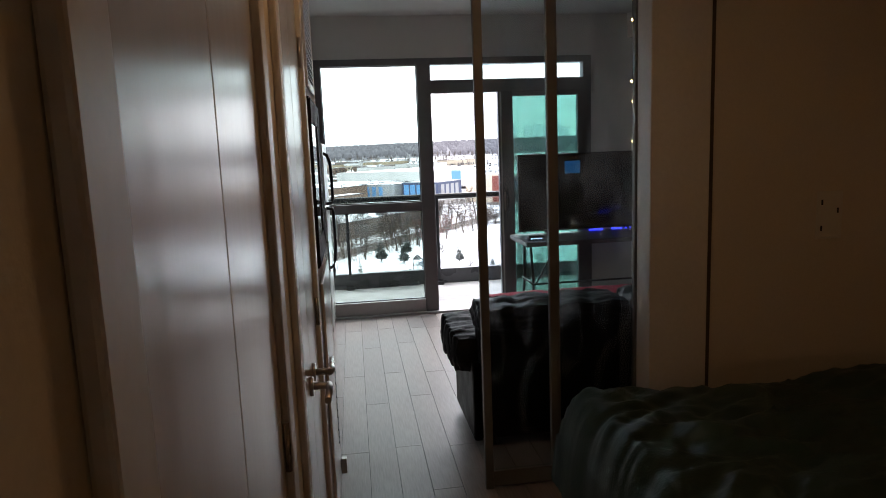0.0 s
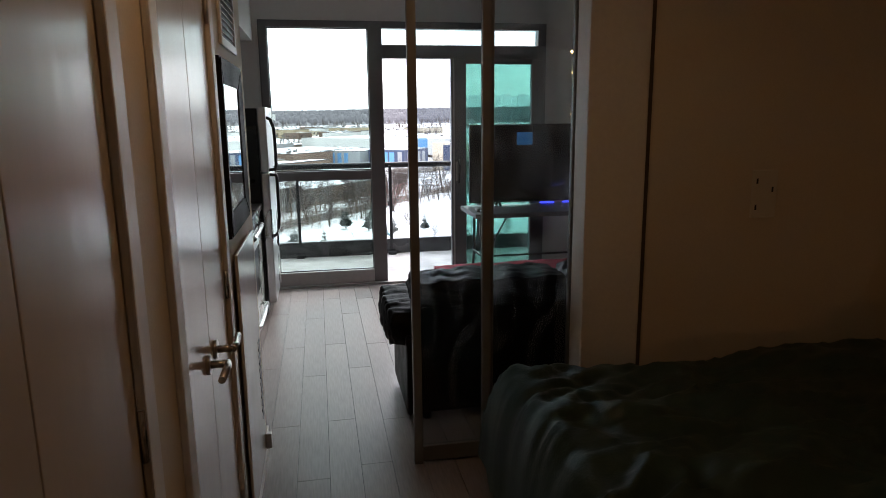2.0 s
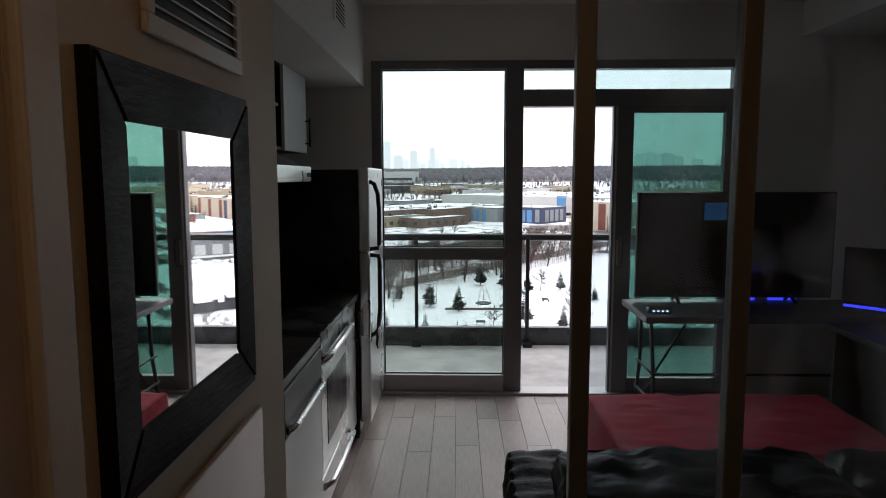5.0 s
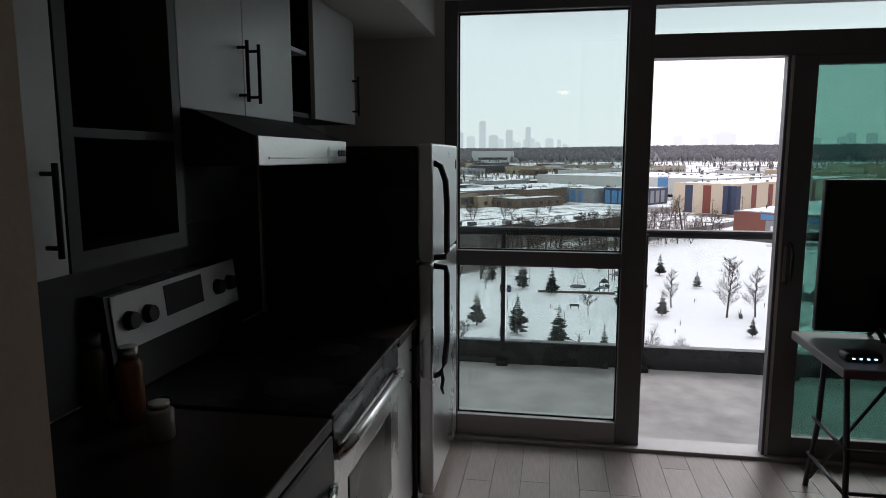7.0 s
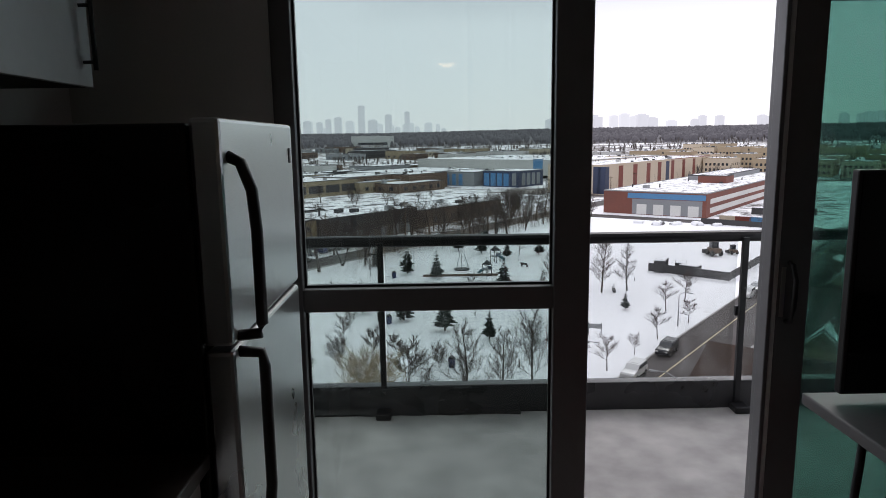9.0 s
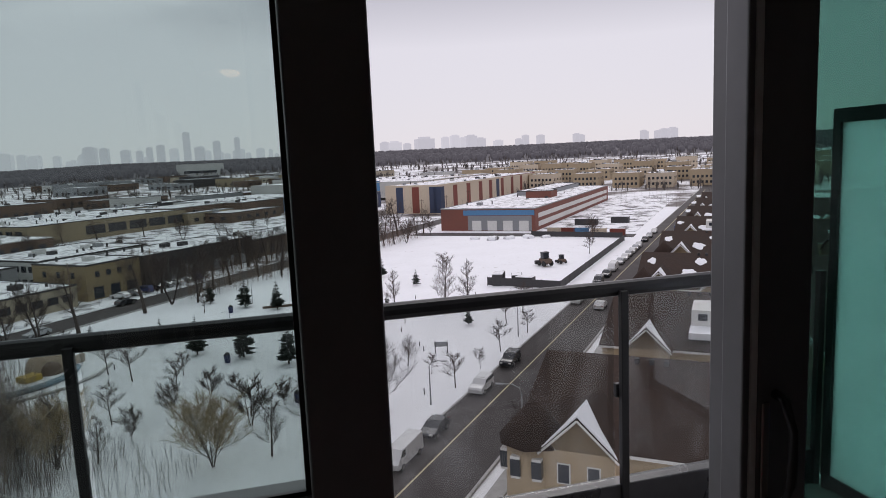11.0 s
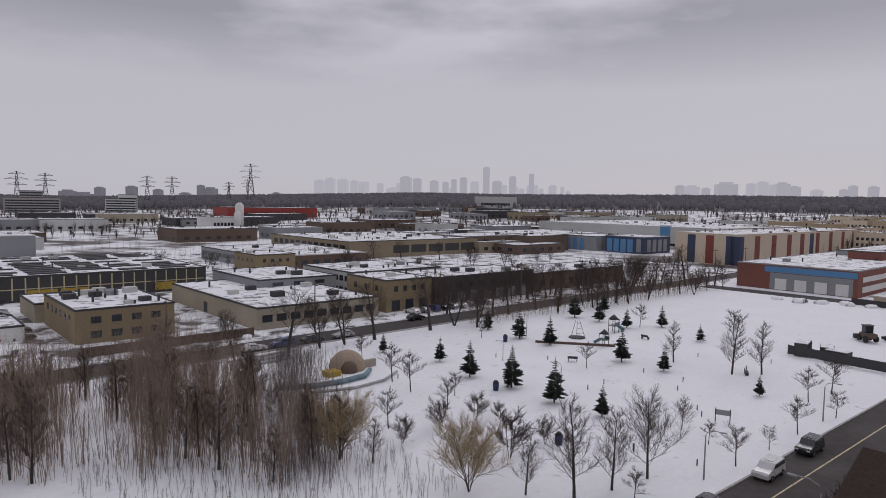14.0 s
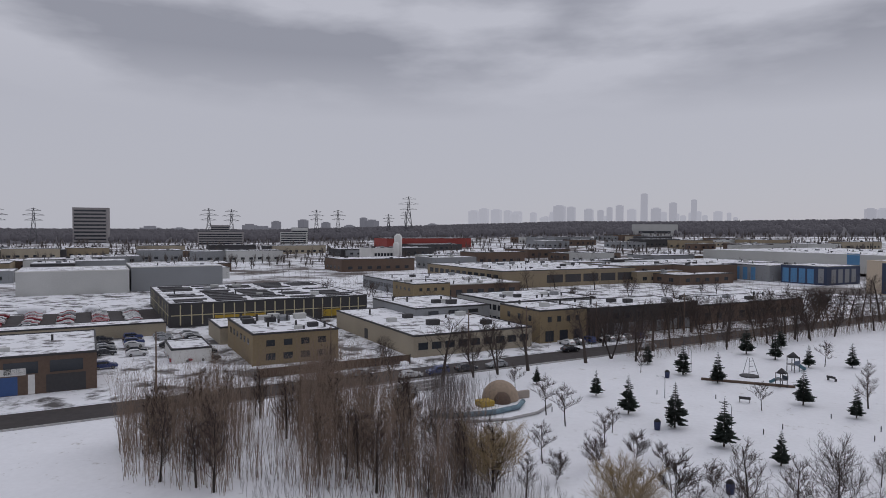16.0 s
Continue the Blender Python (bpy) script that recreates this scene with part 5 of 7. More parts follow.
brush("roadside_brush", "brown brush along the far street", 1500, lambda r: (r.uniform(108, 224), r.uniform(-113, -105) if r.random() < 0.65 else r.uniform(-135, -122)), 2.0, 8.5, mat("brush_bark", (0.17, 0.118, 0.088), 0.9, vary=0.3, grain=3), 33, 11)
brush("yard_trees", "bare trees scattered between the industrial yards", 1000, lambda r: (r.uniform(90, 420), r.uniform(-330, -122)), 4.0, 9.0, mat("yard_bark", (0.11, 0.09, 0.08), 0.9, vary=0.3, grain=3), 34, 8)


def far_woods(name, label, count, near, far, span, low, high, seed, material):
    r = random.Random(seed)
    v, f = [], []
    for _ in range(count):
        d, t = near + (far - near) * r.random(), radians(r.uniform(*span))
        x, y = d * math.sin(t), d * math.cos(t)
        z, h, w = rise(x, y) - 1, r.uniform(low, high), r.uniform(0.22, 0.5)
        base, n = len(v), 6
        for lev, k in ((0.0, 0.25), (0.45, 1.0), (0.8, 0.75)):
            for i in range(n):
                q = i * math.tau / n + r.random() * 0.5
                v.append((x + math.cos(q) * h * w * k * r.uniform(0.7, 1.2), y + math.sin(q) * h * w * k * r.uniform(0.7, 1.2), z + h * lev * r.uniform(0.9, 1.1)))
        v.append((x, y, z + h))
        for lev in range(2):
            for i in range(n):
                j = (i + 1) % n
                f.append((base + lev * n + i, base + lev * n + j, base + lev * n + n + j, base + lev * n + n + i))
        for i in range(n):
            f.append((base + 2 * n + i, base + 2 * n + (i + 1) % n, base + 3 * n))
    me = bpy.data.meshes.new(name)
    me.from_pydata(v, [], f)
    me.materials.append(material)
    return tagged(new(name, me), label, "woods", "", "stuff")


far_woods("far_woods", "belt of bare woods along the horizon with haze as a faint glow", 11000, 1120, 2700, (-75, 75), 11, 15, 41, FARWOOD_HAZE)


def bare_crowns(name, label, count, near, far, span, low, high, seed, material):
    """Distant bare trees: a thin trunk and a fan of fine upward twigs each."""
    r = random.Random(seed)
    v, f = [], []
    for _ in range(count):
        d, t = near + (far - near) * r.random(), radians(r.uniform(*span))
        x, y = d * math.sin(t), d * math.cos(t)
        z, h = rise(x, y) - 0.5, r.uniform(low, high)
        for _k in range(15):
            a, out = r.uniform(0, math.tau), r.uniform(0.05, 0.38) * h
            q, w = h * r.uniform(0.12, 0.45), 0.10 + 0.012 * h
            cx, cy, top = math.cos(a), math.sin(a), h * r.uniform(0.65, 1.0)
            base = len(v)
            v += [(x - cy * w + cx * out * 0.2, y + cx * w + cy * out * 0.2, z + q), (x + cy * w + cx * out * 0.2, y - cx * w + cy * out * 0.2, z + q), (x + cx * out, y + cy * out, z + top)]
            f.append((base, base + 1, base + 2))
        base = len(v)
        v += [(x - 0.25, y, z), (x + 0.25, y, z), (x, y, z + h * 0.8), (x, y - 0.25, z), (x, y + 0.25, z), (x, y, z + h * 0.8)]
        f += [(base, base + 1, base + 2), (base + 3, base + 4, base + 5)]
    me = bpy.data.meshes.new(name)
    me.from_pydata(v, [], f)
    me.materials.append(material)
    return tagged(new(name, me), label, "woods", "", "stuff")


bare_crowns("suburb_trees", "bare trees among distant roofs", 5200, 480, 1250, (-75, 75), 5, 11, 42, MIDWOOD)


def near_ring(r):
    """A place in the middle distance, in street metres."""
    d, t = r.uniform(340, 620), radians(r.uniform(-60, 70))
    x, y = d * math.sin(t), d * math.cos(t)
    return x * UX + y * UY, x * UY - y * UX


brush("near_suburb_trees", "bare trees between the low buildings", 1700, near_ring, 4.0, 9.0, MIDWOOD, 43, 9)

# ---------- outdoors: buildings ----------


def building(name, label, a0, a1, b0, b1, h, material, windows=(), roof=None, units=0, cornice=None, seed=0, category="building", up=0.0):
    """A flat-roofed block. windows: rows of (face, z0, z1, count, width, from, to, material); face F looks across the street, S along it."""
    r = random.Random(seed + int(a0) + int(-b0))
    a, b_ = (a0 + a1) / 2, (b0 + b1) / 2
    L, W = (a1 - a0) / 2, (b1 - b0) / 2
    t = thing(name, (0, 0, 0), label, category)
    part("wall", box(-L, L, -W, W, -1.0, h), material, t)
    para = bmesh.new()
    for q in ((-L - 0.08, L + 0.08, -W - 0.08, -W + 0.22), (-L - 0.08, L + 0.08, W - 0.22, W + 0.08), (-L - 0.08, -L + 0.22, -W + 0.22, W - 0.22), (L - 0.22, L + 0.08, -W + 0.22, W - 0.22)):
        add_box(para, *q, h + 0.004, h + 0.40)
    part("parapet", para, cornice or DARKM, t)
    part("roof", box(-L + 0.23, L - 0.23, -W + 0.23, W - 0.23, h + 0.004, h + 0.22), roof or ROOFSNOW, t, "snow-covered flat roof")
    for _ in range(units):
        x, y, s = r.uniform(-L * 0.8, L * 0.8), r.uniform(-W * 0.8, W * 0.8), r.uniform(0.7, 1.5)
        part("roof_unit", box(x - s, x + s, y - s * 0.7, y + s * 0.7, h + 0.2, h + 0.2 + s * 0.9, 0.05), rt.choice((GREYM, DARKM, PALEM)), t)
    for _ in range(units):
        x, y = r.uniform(-L * 0.85, L * 0.85), r.uniform(-W * 0.85, W * 0.85)
        part("roof_pipe", box(x - 0.2, x + 0.2, y - 0.2, y + 0.2, h + 0.2, h + r.uniform(0.9, 1.9)), DARKM, t)
    for face, z0, z1, n, w, f0, f1, m in windows:
        span = 2 * (L if face == "F" else W)
        for i in range(n):
            c = -span / 2 + span * (f0 + (f1 - f0) * (i + 0.5) / n)
            if face == "F":
                q = (c - w / 2, c + w / 2, -W - 0.05, -W + 0.02)
            else:
                q = (-L - 0.05, -L + 0.02, c - w / 2, c + w / 2)
            part("window" if m is PANE else "panel", box(*q, z0, z1), m, t)
    return stand(t, a, b_, up=up)


P = PANE
building("warehouse", "long low cream warehouse with snow on its flat roof", 65, 97, -181, -130, 4.6, CREAM, (("F", 1.6, 3.2, 9, 2.4, 0.02, 0.98, P), ("S", 0.2, 2.8, 1, 2.2, 0.5, 0.6, DARKM)), units=5)
building("warehouse", "raised rear wing of the cream warehouse", 80, 104, -190, -160, 6.6, GREYM, (("F", 4.9, 5.9, 3, 3.2, 0.1, 0.9, P),), units=4)
building("office_block", "two-storey pale office block with square windows", 108, 142, -186, -158, 7.2, PALEM, (("S", 4.6, 6.2, 9, 1.9, 0.05, 0.95, P), ("S", 1.0, 2.8, 9, 1.9, 0.05, 0.95, P), ("F", 4.6, 6.2, 6, 2.2, 0.05, 0.6, P)), units=5)
building("brick_workshop", "two-storey yellow brick workshop with a green sign", 101, 116, -150, -132, 8.0, YELLOWB, (("F", 5.2, 6.6, 4, 1.2, 0.1, 0.9, P), ("S", 0.2, 3.4, 1, 2.4, 0.75, 0.95, GREENM), ("F", 0.3, 3.0, 3, 2.6, 0.05, 0.95, P), ("S", 5.2, 6.6, 3, 1.2, 0.1, 0.9, P)), units=2)
building("dark_workshop", "charcoal-clad workshop row beyond the far street", 119, 160, -152, -134, 7.4, DARKM, (("F", 4.4, 5.8, 8, 2.2, 0.05, 0.95, P), ("F", 0.3, 3.2, 7, 2.8, 0.05, 0.95, GREYM)), units=3)
building("brown_workshop", "low brown brick workshop row", 163, 215, -156, -137, 5.6, BROWNB, (("F", 1.0, 3.4, 9, 2.6, 0.05, 0.95, P),), units=4)
building("warehouse", "wide tan factory with a white roof and dark bays", 176, 262, -340, -262, 8.2, TAN, (("F", 2.0, 6.0, 5, 10, 0.30, 0.98, DARKM), ("S", 4.0, 6.5, 12, 4.0, 0.03, 0.97, P)), units=22)
building("brick_workshop", "small tan brick building with upper windows", 111, 127, -244, -225, 7.2, YELLOWB, (("F", 4.6, 5.8, 4, 1.2, 0.1, 0.9, P), ("S", 4.6, 5.8, 4, 1.2, 0.1, 0.9, P)), units=2)
building("warehouse", "long low green-grey shed with a snowy roof", 121, 172, -302, -264, 5.2, GREYM, (("S", 2.2, 3.8, 12, 2.4, 0.02, 0.98, P), ("F", 2.2, 3.8, 12, 2.4, 0.02, 0.98, P)), units=3)
building("warehouse", "long low brown shed with a pale fascia", 128, 168, -262, -236, 5.4, BROWNB, (("F", 1.2, 3.4, 7, 3.0, 0.04, 0.96, P),), units=4, cornice=PALEM)
building("warehouse", "plain grey warehouse with a snowy roof", 312, 392, -322, -268, 8.4, PALEM, (), units=6, cornice=GREYM)
building("warehouse", "blue and grey warehouse wing", 338, 372, -262, -236, 8.6, GREYM, (("S", 0.3, 7.5, 3, 3.0, 0.3, 0.9, BLUEM),), units=2)
building("blue_building", "bright blue glazed showroom block", 342, 372, -232, -206, 9.6, NAVYM, (("S", 0.5, 8.2, 4, 3.6, 0.25, 0.98, BLUEM), ("S", 1.0, 8.6, 1, 3.0, 0.02, 0.22, GREYM), ("F", 1.0, 8.2, 4, 4.0, 0.1, 0.9, GREYM)), units=1, cornice=GREYM)
building("warehouse", "very large white-roofed warehouse", 432, 580, -360, -205, 10.5, PALEM, (("S", 1.5, 11.5, 1, 8, 0.22, 0.28, BLUEM),), units=24, cornice=PALEM)
striped = building("striped_building", "large storage building with sand, red and navy stripes", 318, 420, -173, -141, 14.8, SANDM, tuple(("S", 0.2, 14.2, 1, 4.2, f, f + 0.01, m) for f, m in ((0.42, RUSTM), (0.72, NAVYM), (0.02, NAVYM), (0.10, NAVYM), (0.90, SANDM))) + tuple(("F", 0.2, 14.0, 1, 6.0, f, f + 0.01, m) for f, m in ((0.04, NAVYM), (0.22, RUSTM), (0.42, RUSTM), (0.62, RUSTM), (0.80, RUSTM), (0.94, NAVYM))), units=8, cornice=SANDM)
building("striped_building", "rear wing of the striped storage building", 424, 540, -186, -151, 13.5, SANDM, tuple(("F", 0.2, 12.8, 1, 6.0, f, f + 0.01, m) for f, m in ((0.06, NAVYM), (0.25, RUSTM), (0.45, RUSTM), (0.65, RUSTM), (0.92, RUSTM))), units=6, cornice=RUSTM)
building("long_workshop", "long brick and white workshop with a blue roof band", 241, 400, -106, -67, 8.4, REDB, tuple(("F", z0, z1, 1, 150, 0.5, 0.5, m) for z0, z1, m in ((1.2, 3.2, WHITEM), (4.6, 6.4, WHITEM))) + (("S", 0.1, 5.8, 1, 26.0, 0.36, 0.38, GREYM), ("S", 6.0, 8.0, 1, 29.0, 0.37, 0.39, BLUEM)), units=6, cornice=GREYM)
wk = thing("garage_front", (0, 0, 0), "row of white roller doors on the grey workshop front", "garage doors")
for i in range(4):
    part("roller_door", box(-0.10, 0.0, -1.9 + i * 6.4 - 11, 1.9 + i * 6.4 - 11, 0.05, 3.9), WHITEM, wk)
stand(wk, 240.9, -82.5)
building("raised_block", "raised plant block on the long workshop roof", 300, 312, -88, -76, 3.0, REDB, (), up=8.6)
building("raised_block", "long rooflight block on the workshop roof", 318, 398, -98, -84, 2.0, GREYM, (), up=8.6)
building("red_warehouse", "long red-walled warehouse far off", 300, 410, -720, -682, 12, mat("red_cladding", (0.30, 0.05, 0.04), 0.7), ())
building("batch_plant", "white concrete batching plant block", 196, 216, -500, -474, 13, WHITEM, (("F", 6, 9, 6, 2, 0.1, 0.9, P), ("F", 2, 5, 6, 2, 0.1, 0.9, P)), units=2)
silo = thing("silo", (0, 0, 0), "tall white cement silo", "silo")
part("drum", tube([(0, 0, 6), (0, 0, 22), (0, 0, 24)], [3.2, 3.2, 1.2], 18), WHITEM, silo)
for x, y in ((-2.4, -2.4), (2.4, -2.4), (-2.4, 2.4), (2.4, 2.4)):
    part("leg", tube([(x, y, -0.5), (x, y, 7)], 0.35, 8), GREYM, silo)
stand(silo, 222, -482)
put(silo, 214, -468, scale=0.75)
FRAMEM = mat("pale_yellow_frame", (0.50, 0.45, 0.28), 0.6, vary=0.1)
building("glass_office", "black glazed office block with pale bars and yellow panels", 22, 82, -262, -200, 6.6, DARKM, tuple(("F", 0.6, 6.4, 1, 0.35, f / 20, f / 20, FRAMEM) for f in range(1, 20)) + tuple(("S", 0.6, 6.4, 1, 0.35, f / 14, f / 14, FRAMEM) for f in range(1, 14)) + (("F", 3.3, 3.55, 1, 59, 0.5, 0.5, FRAMEM), ("F", 0.8, 3.0, 2, 7, 0.20, 0.46, YELLOWM), ("F", 0.8, 3.0, 1, 6, 0.78, 0.82, YELLOWM), ("S", 3.3, 3.55, 1, 60, 0.5, 0.5, FRAMEM)), units=6)
rk = random.Random(88)
arrays = thing("roof_panel_array", (0, 0, 0), "rows of dark roof panels half buried in snow", "roof panels")
for i in range(11):
    for k in range(5):
        if rk.random() < 0.78:
            x0, y0 = -28 + k * 11.4, -28 + i * 5.2
            part("panel", box(x0, x0 + rk.uniform(7, 10.8), y0, y0 + rk.uniform(1.6, 3.4), 0.0, 0.30), DARKM, arrays)
stand(arrays, 52, -231, up=6.83)
building("brick_workshop", "square yellow brick block with a cluttered snowy roof", 31.5, 50, -164, -137, 6.4, YELLOWB, (("S", 3.9, 5.2, 6, 1.5, 0.08, 0.92, P), ("F", 3.9, 5.2, 4, 1.8, 0.1, 0.9, P), ("F", 1.0, 2.4, 4, 2.0, 0.1, 0.9, P)), units=12)
building("warehouse", "low pale annex with a snowy roof", 30, 54, -183, -166, 4.0, CREAM, (), units=2)
building("warehouse", "small white shed in the yard", 17, 25, -160, -147, 2.8, WHITEM, ())
building("shop_unit", "dark-fronted low shop unit with a blue door", -40, 3, -158, -131, 6.4, BROWNB, (("F", 3.6, 5.6, 6, 5.0, 0.03, 0.97, P), ("F", 0.1, 3.2, 1, 4.6, 0.66, 0.68, mat("blue_door", (0.04, 0.09, 0.24), 0.5)), ("F", 3.4, 4.6, 1, 7.0, 0.66, 0.68, WHITEM), ("F", 0.1, 3.4, 1, 1.0, 0.57, 0.59, WHITEM), ("F", 0.1, 3.4, 1, 1.0, 0.76, 0.78, WHITEM), ("F", 0.1, 3.2, 3, 6.0, 0.02, 0.5, DARKM), ("F", 0.1, 3.2, 1, 6.0, 0.88, 0.9, DARKM)), units=2)
building("warehouse", "pale corrugated warehouse beside the car park", -24, 18, -352, -318, 9.8, PALEM, (), units=0, cornice=WHITEM)
building("warehouse", "grey warehouse with a pitched white roof", 19, 58, -362, -322, 10.6, GREYM, (), units=2, cornice=WHITEM)
building("warehouse", "low white shed with a snowy roof", -46, 20, -196, -188, 3.2, CREAM, ())
rb = random.Random(77)
for i in range(70):
    while True:
        a, b_ = rb.uniform(-150, 700), rb.uniform(-760, -100)
        x, y = spot(a, b_)
        if math.hypot(x, y) < 360 or (430 < a < 590 and b_ > -365) or (300 < a < 545 and b_ > -330) or (290 < a < 420 and b_ < -670) or (170 < a < 240 and -510 < b_ < -460) or a < 70 and b_ > -380:
            continue
        break
    l_, w_ = rb.uniform(20, 60), rb.uniform(16, 40)
    m = rb.choice((TAN, GREYM, BROWNB, PALEM, CREAM, DARKM, BROWNB, GREYM))
    building("industrial_shed", "low %s industrial shed with a snowy flat roof" % m.name.replace("_", " "), a, a + l_, b_ - w_, b_, rb.uniform(5, 9), m, (("F", 1.5, 3.4, max(3, int(l_ / 7)), 3.0, 0.05, 0.95, P), ("S", 1.5, 3.4, max(2, int(w_ / 8)), 3.0, 0.05, 0.95, P)), units=3, cornice=rb.choice((DARKM, GREYM)))
# townhouses of the far suburb
for i in range(46):
    row, col = i % 4, i // 4
    a, b_ = 520 + row * 70 + rb.uniform(-8, 8), -215 + col * 30 + rb.uniform(-5, 5)
    building("townhouse_row", "tan stuccoed townhouse row far down the street", a, a + 28, b_ - 20, b_, rb.uniform(9, 12), STUCCO if i % 3 else SANDM, (("S", 5.5, 7.4, 6, 1.6, 0.05, 0.95, P), ("S", 1.5, 3.4, 6, 1.6, 0.05, 0.95, P), ("F", 5.5, 7.4, 5, 1.6, 0.05, 0.95, P)), units=5, cornice=STUCCO)
lab = building("laboratory_building", "pale grey institute building on the far rise", -36, 36, -18, 18, 19, PALEM, (("S", 4, 8, 1, 28, 0.5, 0.5, P), ("S", 12, 14, 1, 28, 0.5, 0.5, P), ("F", 4, 8, 1, 50, 0.5, 0.5, P)), units=8)
lab.matrix_basis = pose(-104, 1150, -8, 0, 0, 6)
# The slab's walls glow slightly to stand in for haze.
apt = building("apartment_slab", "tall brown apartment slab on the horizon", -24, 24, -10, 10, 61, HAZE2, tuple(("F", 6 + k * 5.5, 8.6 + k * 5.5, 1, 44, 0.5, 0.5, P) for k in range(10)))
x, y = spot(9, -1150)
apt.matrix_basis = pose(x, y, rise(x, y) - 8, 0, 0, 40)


def far_block(label, x, y, half, h, bands, material):
    """A block some way off that looks towards the tower, banded by its window rows."""
    t = building("apartment_slab", label, -half, half, -9, 9, h, material, tuple(("F", 2.5 + k * 3.3, 4.2 + k * 3.3, 1, half * 1.9, 0.5, 0.5, P) for k in range(bands)))
    t.matrix_basis = pose(x, y, rise(x, y) - 1, 0, 0, -math.degrees(math.atan2(x, y)))


# The HAZE2 walls here carry the same haze glow.
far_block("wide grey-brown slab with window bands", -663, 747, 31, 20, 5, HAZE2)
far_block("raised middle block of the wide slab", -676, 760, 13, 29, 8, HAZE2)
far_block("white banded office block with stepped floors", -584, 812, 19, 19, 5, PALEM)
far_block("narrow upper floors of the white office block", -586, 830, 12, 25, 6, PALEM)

# ---------- outdoors: skyline and pylons ----------


# The tower's haze comes from its glowing material, not from air.
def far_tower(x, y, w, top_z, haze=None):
    t = thing("skyline_tower", (x, y, rise(x, y)), "far skyline high-rise paled by haze put into its glow", "tower", "skyline")
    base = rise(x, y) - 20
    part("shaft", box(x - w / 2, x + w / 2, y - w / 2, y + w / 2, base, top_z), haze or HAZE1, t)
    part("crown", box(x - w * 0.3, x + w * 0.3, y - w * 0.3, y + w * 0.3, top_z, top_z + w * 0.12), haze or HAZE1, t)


rs = random.Random(5)
CITY = ((-20.32, 113, 56), (-19.45, 128, 49), (-18.38, 122, 56), (-17.4, 116, 42), (-16.71, 95, 49), (-15.2, 104, 35), (-12.99, 145, 64), (-12.01, 138, 46), (-10.54, 125, 49), (-9.56, 119, 35), (-8.83, 137, 32), (-8.01, 148, 42), (-7.03, 124, 49), (-6.04, 216, 39), (-5.1, 129, 56), (-3.77, 161, 42), (-2.17, 179, 32), (-0.37, 107, 49))
EAST = ((9.96, 99, 42), (10.82, 96, 66), (11.91, 88, 36), (13.4, 109, 90), (15.19, 112, 36), (16.01, 119, 42), (16.68, 106, 30), (17.4, 114, 54), (18.19, 98, 48), (19.73, 83, 42))
WEST = ((-46.99, 1, 49), (-44.81, -1, 26), (-39.37, 12, 40), (-37.21, 26, 26), (-34.99, 32, 29), (-33.09, 23, 26), (-29.88, 42, 22), (-29.15, 32, 40), (-38.36, 3, 53), (-31.09, 12, 31), (-23.92, 20, 26))
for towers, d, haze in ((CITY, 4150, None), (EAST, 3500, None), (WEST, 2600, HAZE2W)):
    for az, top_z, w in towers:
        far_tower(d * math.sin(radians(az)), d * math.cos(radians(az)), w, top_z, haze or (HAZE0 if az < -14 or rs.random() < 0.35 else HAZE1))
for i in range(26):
    # the lower blocks between the tall ones, paled further by the haze colour
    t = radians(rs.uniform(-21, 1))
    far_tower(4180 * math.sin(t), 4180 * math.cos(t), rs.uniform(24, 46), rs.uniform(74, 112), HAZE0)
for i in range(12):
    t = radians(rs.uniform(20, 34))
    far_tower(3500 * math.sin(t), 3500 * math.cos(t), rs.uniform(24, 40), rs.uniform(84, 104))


def pylon(h, label):
    t = thing("pylon", (0, 0, 0), label, "pylon", "power pylons")
    s = Sticks()
    w = h * 0.11
    lv = [(0, 1.0), (0.25, 0.72), (0.5, 0.46), (0.68, 0.28), (0.84, 0.22), (1.0, 0.03)]
    cn = ((-1, -1), (1, -1), (1, 1), (-1, 1))
    for (f0, k0), (f1, k1) in zip(lv, lv[1:]):
        for i in range(4):
            p = [Vector((cn[j][0] * w * k, cn[j][1] * w * k, h * f)) for j, k, f in ((i, k0, f0), (i, k1, f1), ((i + 1) % 4, k1, f1), ((i + 1) % 4, k0, f0))]
            s.limb([p[0], p[1]], 0.5, 0.45, 4), s.limb([p[0], p[2]], 0.3, 0.3), s.limb([p[3], p[1]], 0.3, 0.3), s.limb([p[1], p[2]], 0.3, 0.3)
    s.object("tower", LATTICE, t)
    arms = Sticks()
    for f, k in ((0.66, 0.22), (0.80, 0.27), (0.93, 0.18)):
        for sg in (-1, 1):
            arms.limb([Vector((0, 0, h * f)), Vector((sg * h * k, 0, h * f))], 0.45, 0.25, 4)
            arms.limb([Vector((0, 0, h * (f + 0.06))), Vector((sg * h * k, 0, h * f))], 0.35, 0.25, 4)
    arms.object("crossarm", LATTICE, t)
    return t


py = pylon(1.0 * 82, "tall lattice radio mast on the horizon")
py.matrix_basis = pose(-613, 1259, -12, 0, 0, 20)
p2 = pylon(46, "grey lattice power pylon on the horizon")
p2.matrix_basis = pose(-651, 1240, -14, 0, 0, 35)
for x, y, s in ((-744, 811, 1.19), (-718, 833, 1.16), (-696, 1038, 1.18), (-663, 1060, 1.16), (-880, 620, 1.1), (-905, 585, 1.1), (-700, 1420, 1.1)):
    c = copy_thing(p2, pose(0, 0, 0))
    c.matrix_basis = Matrix.LocRotScale((x, y, rise(x, y)), Euler((0, 0, -math.atan2(x, y))), (s,) * 3)

# ---------- outdoors: houses by the street ----------


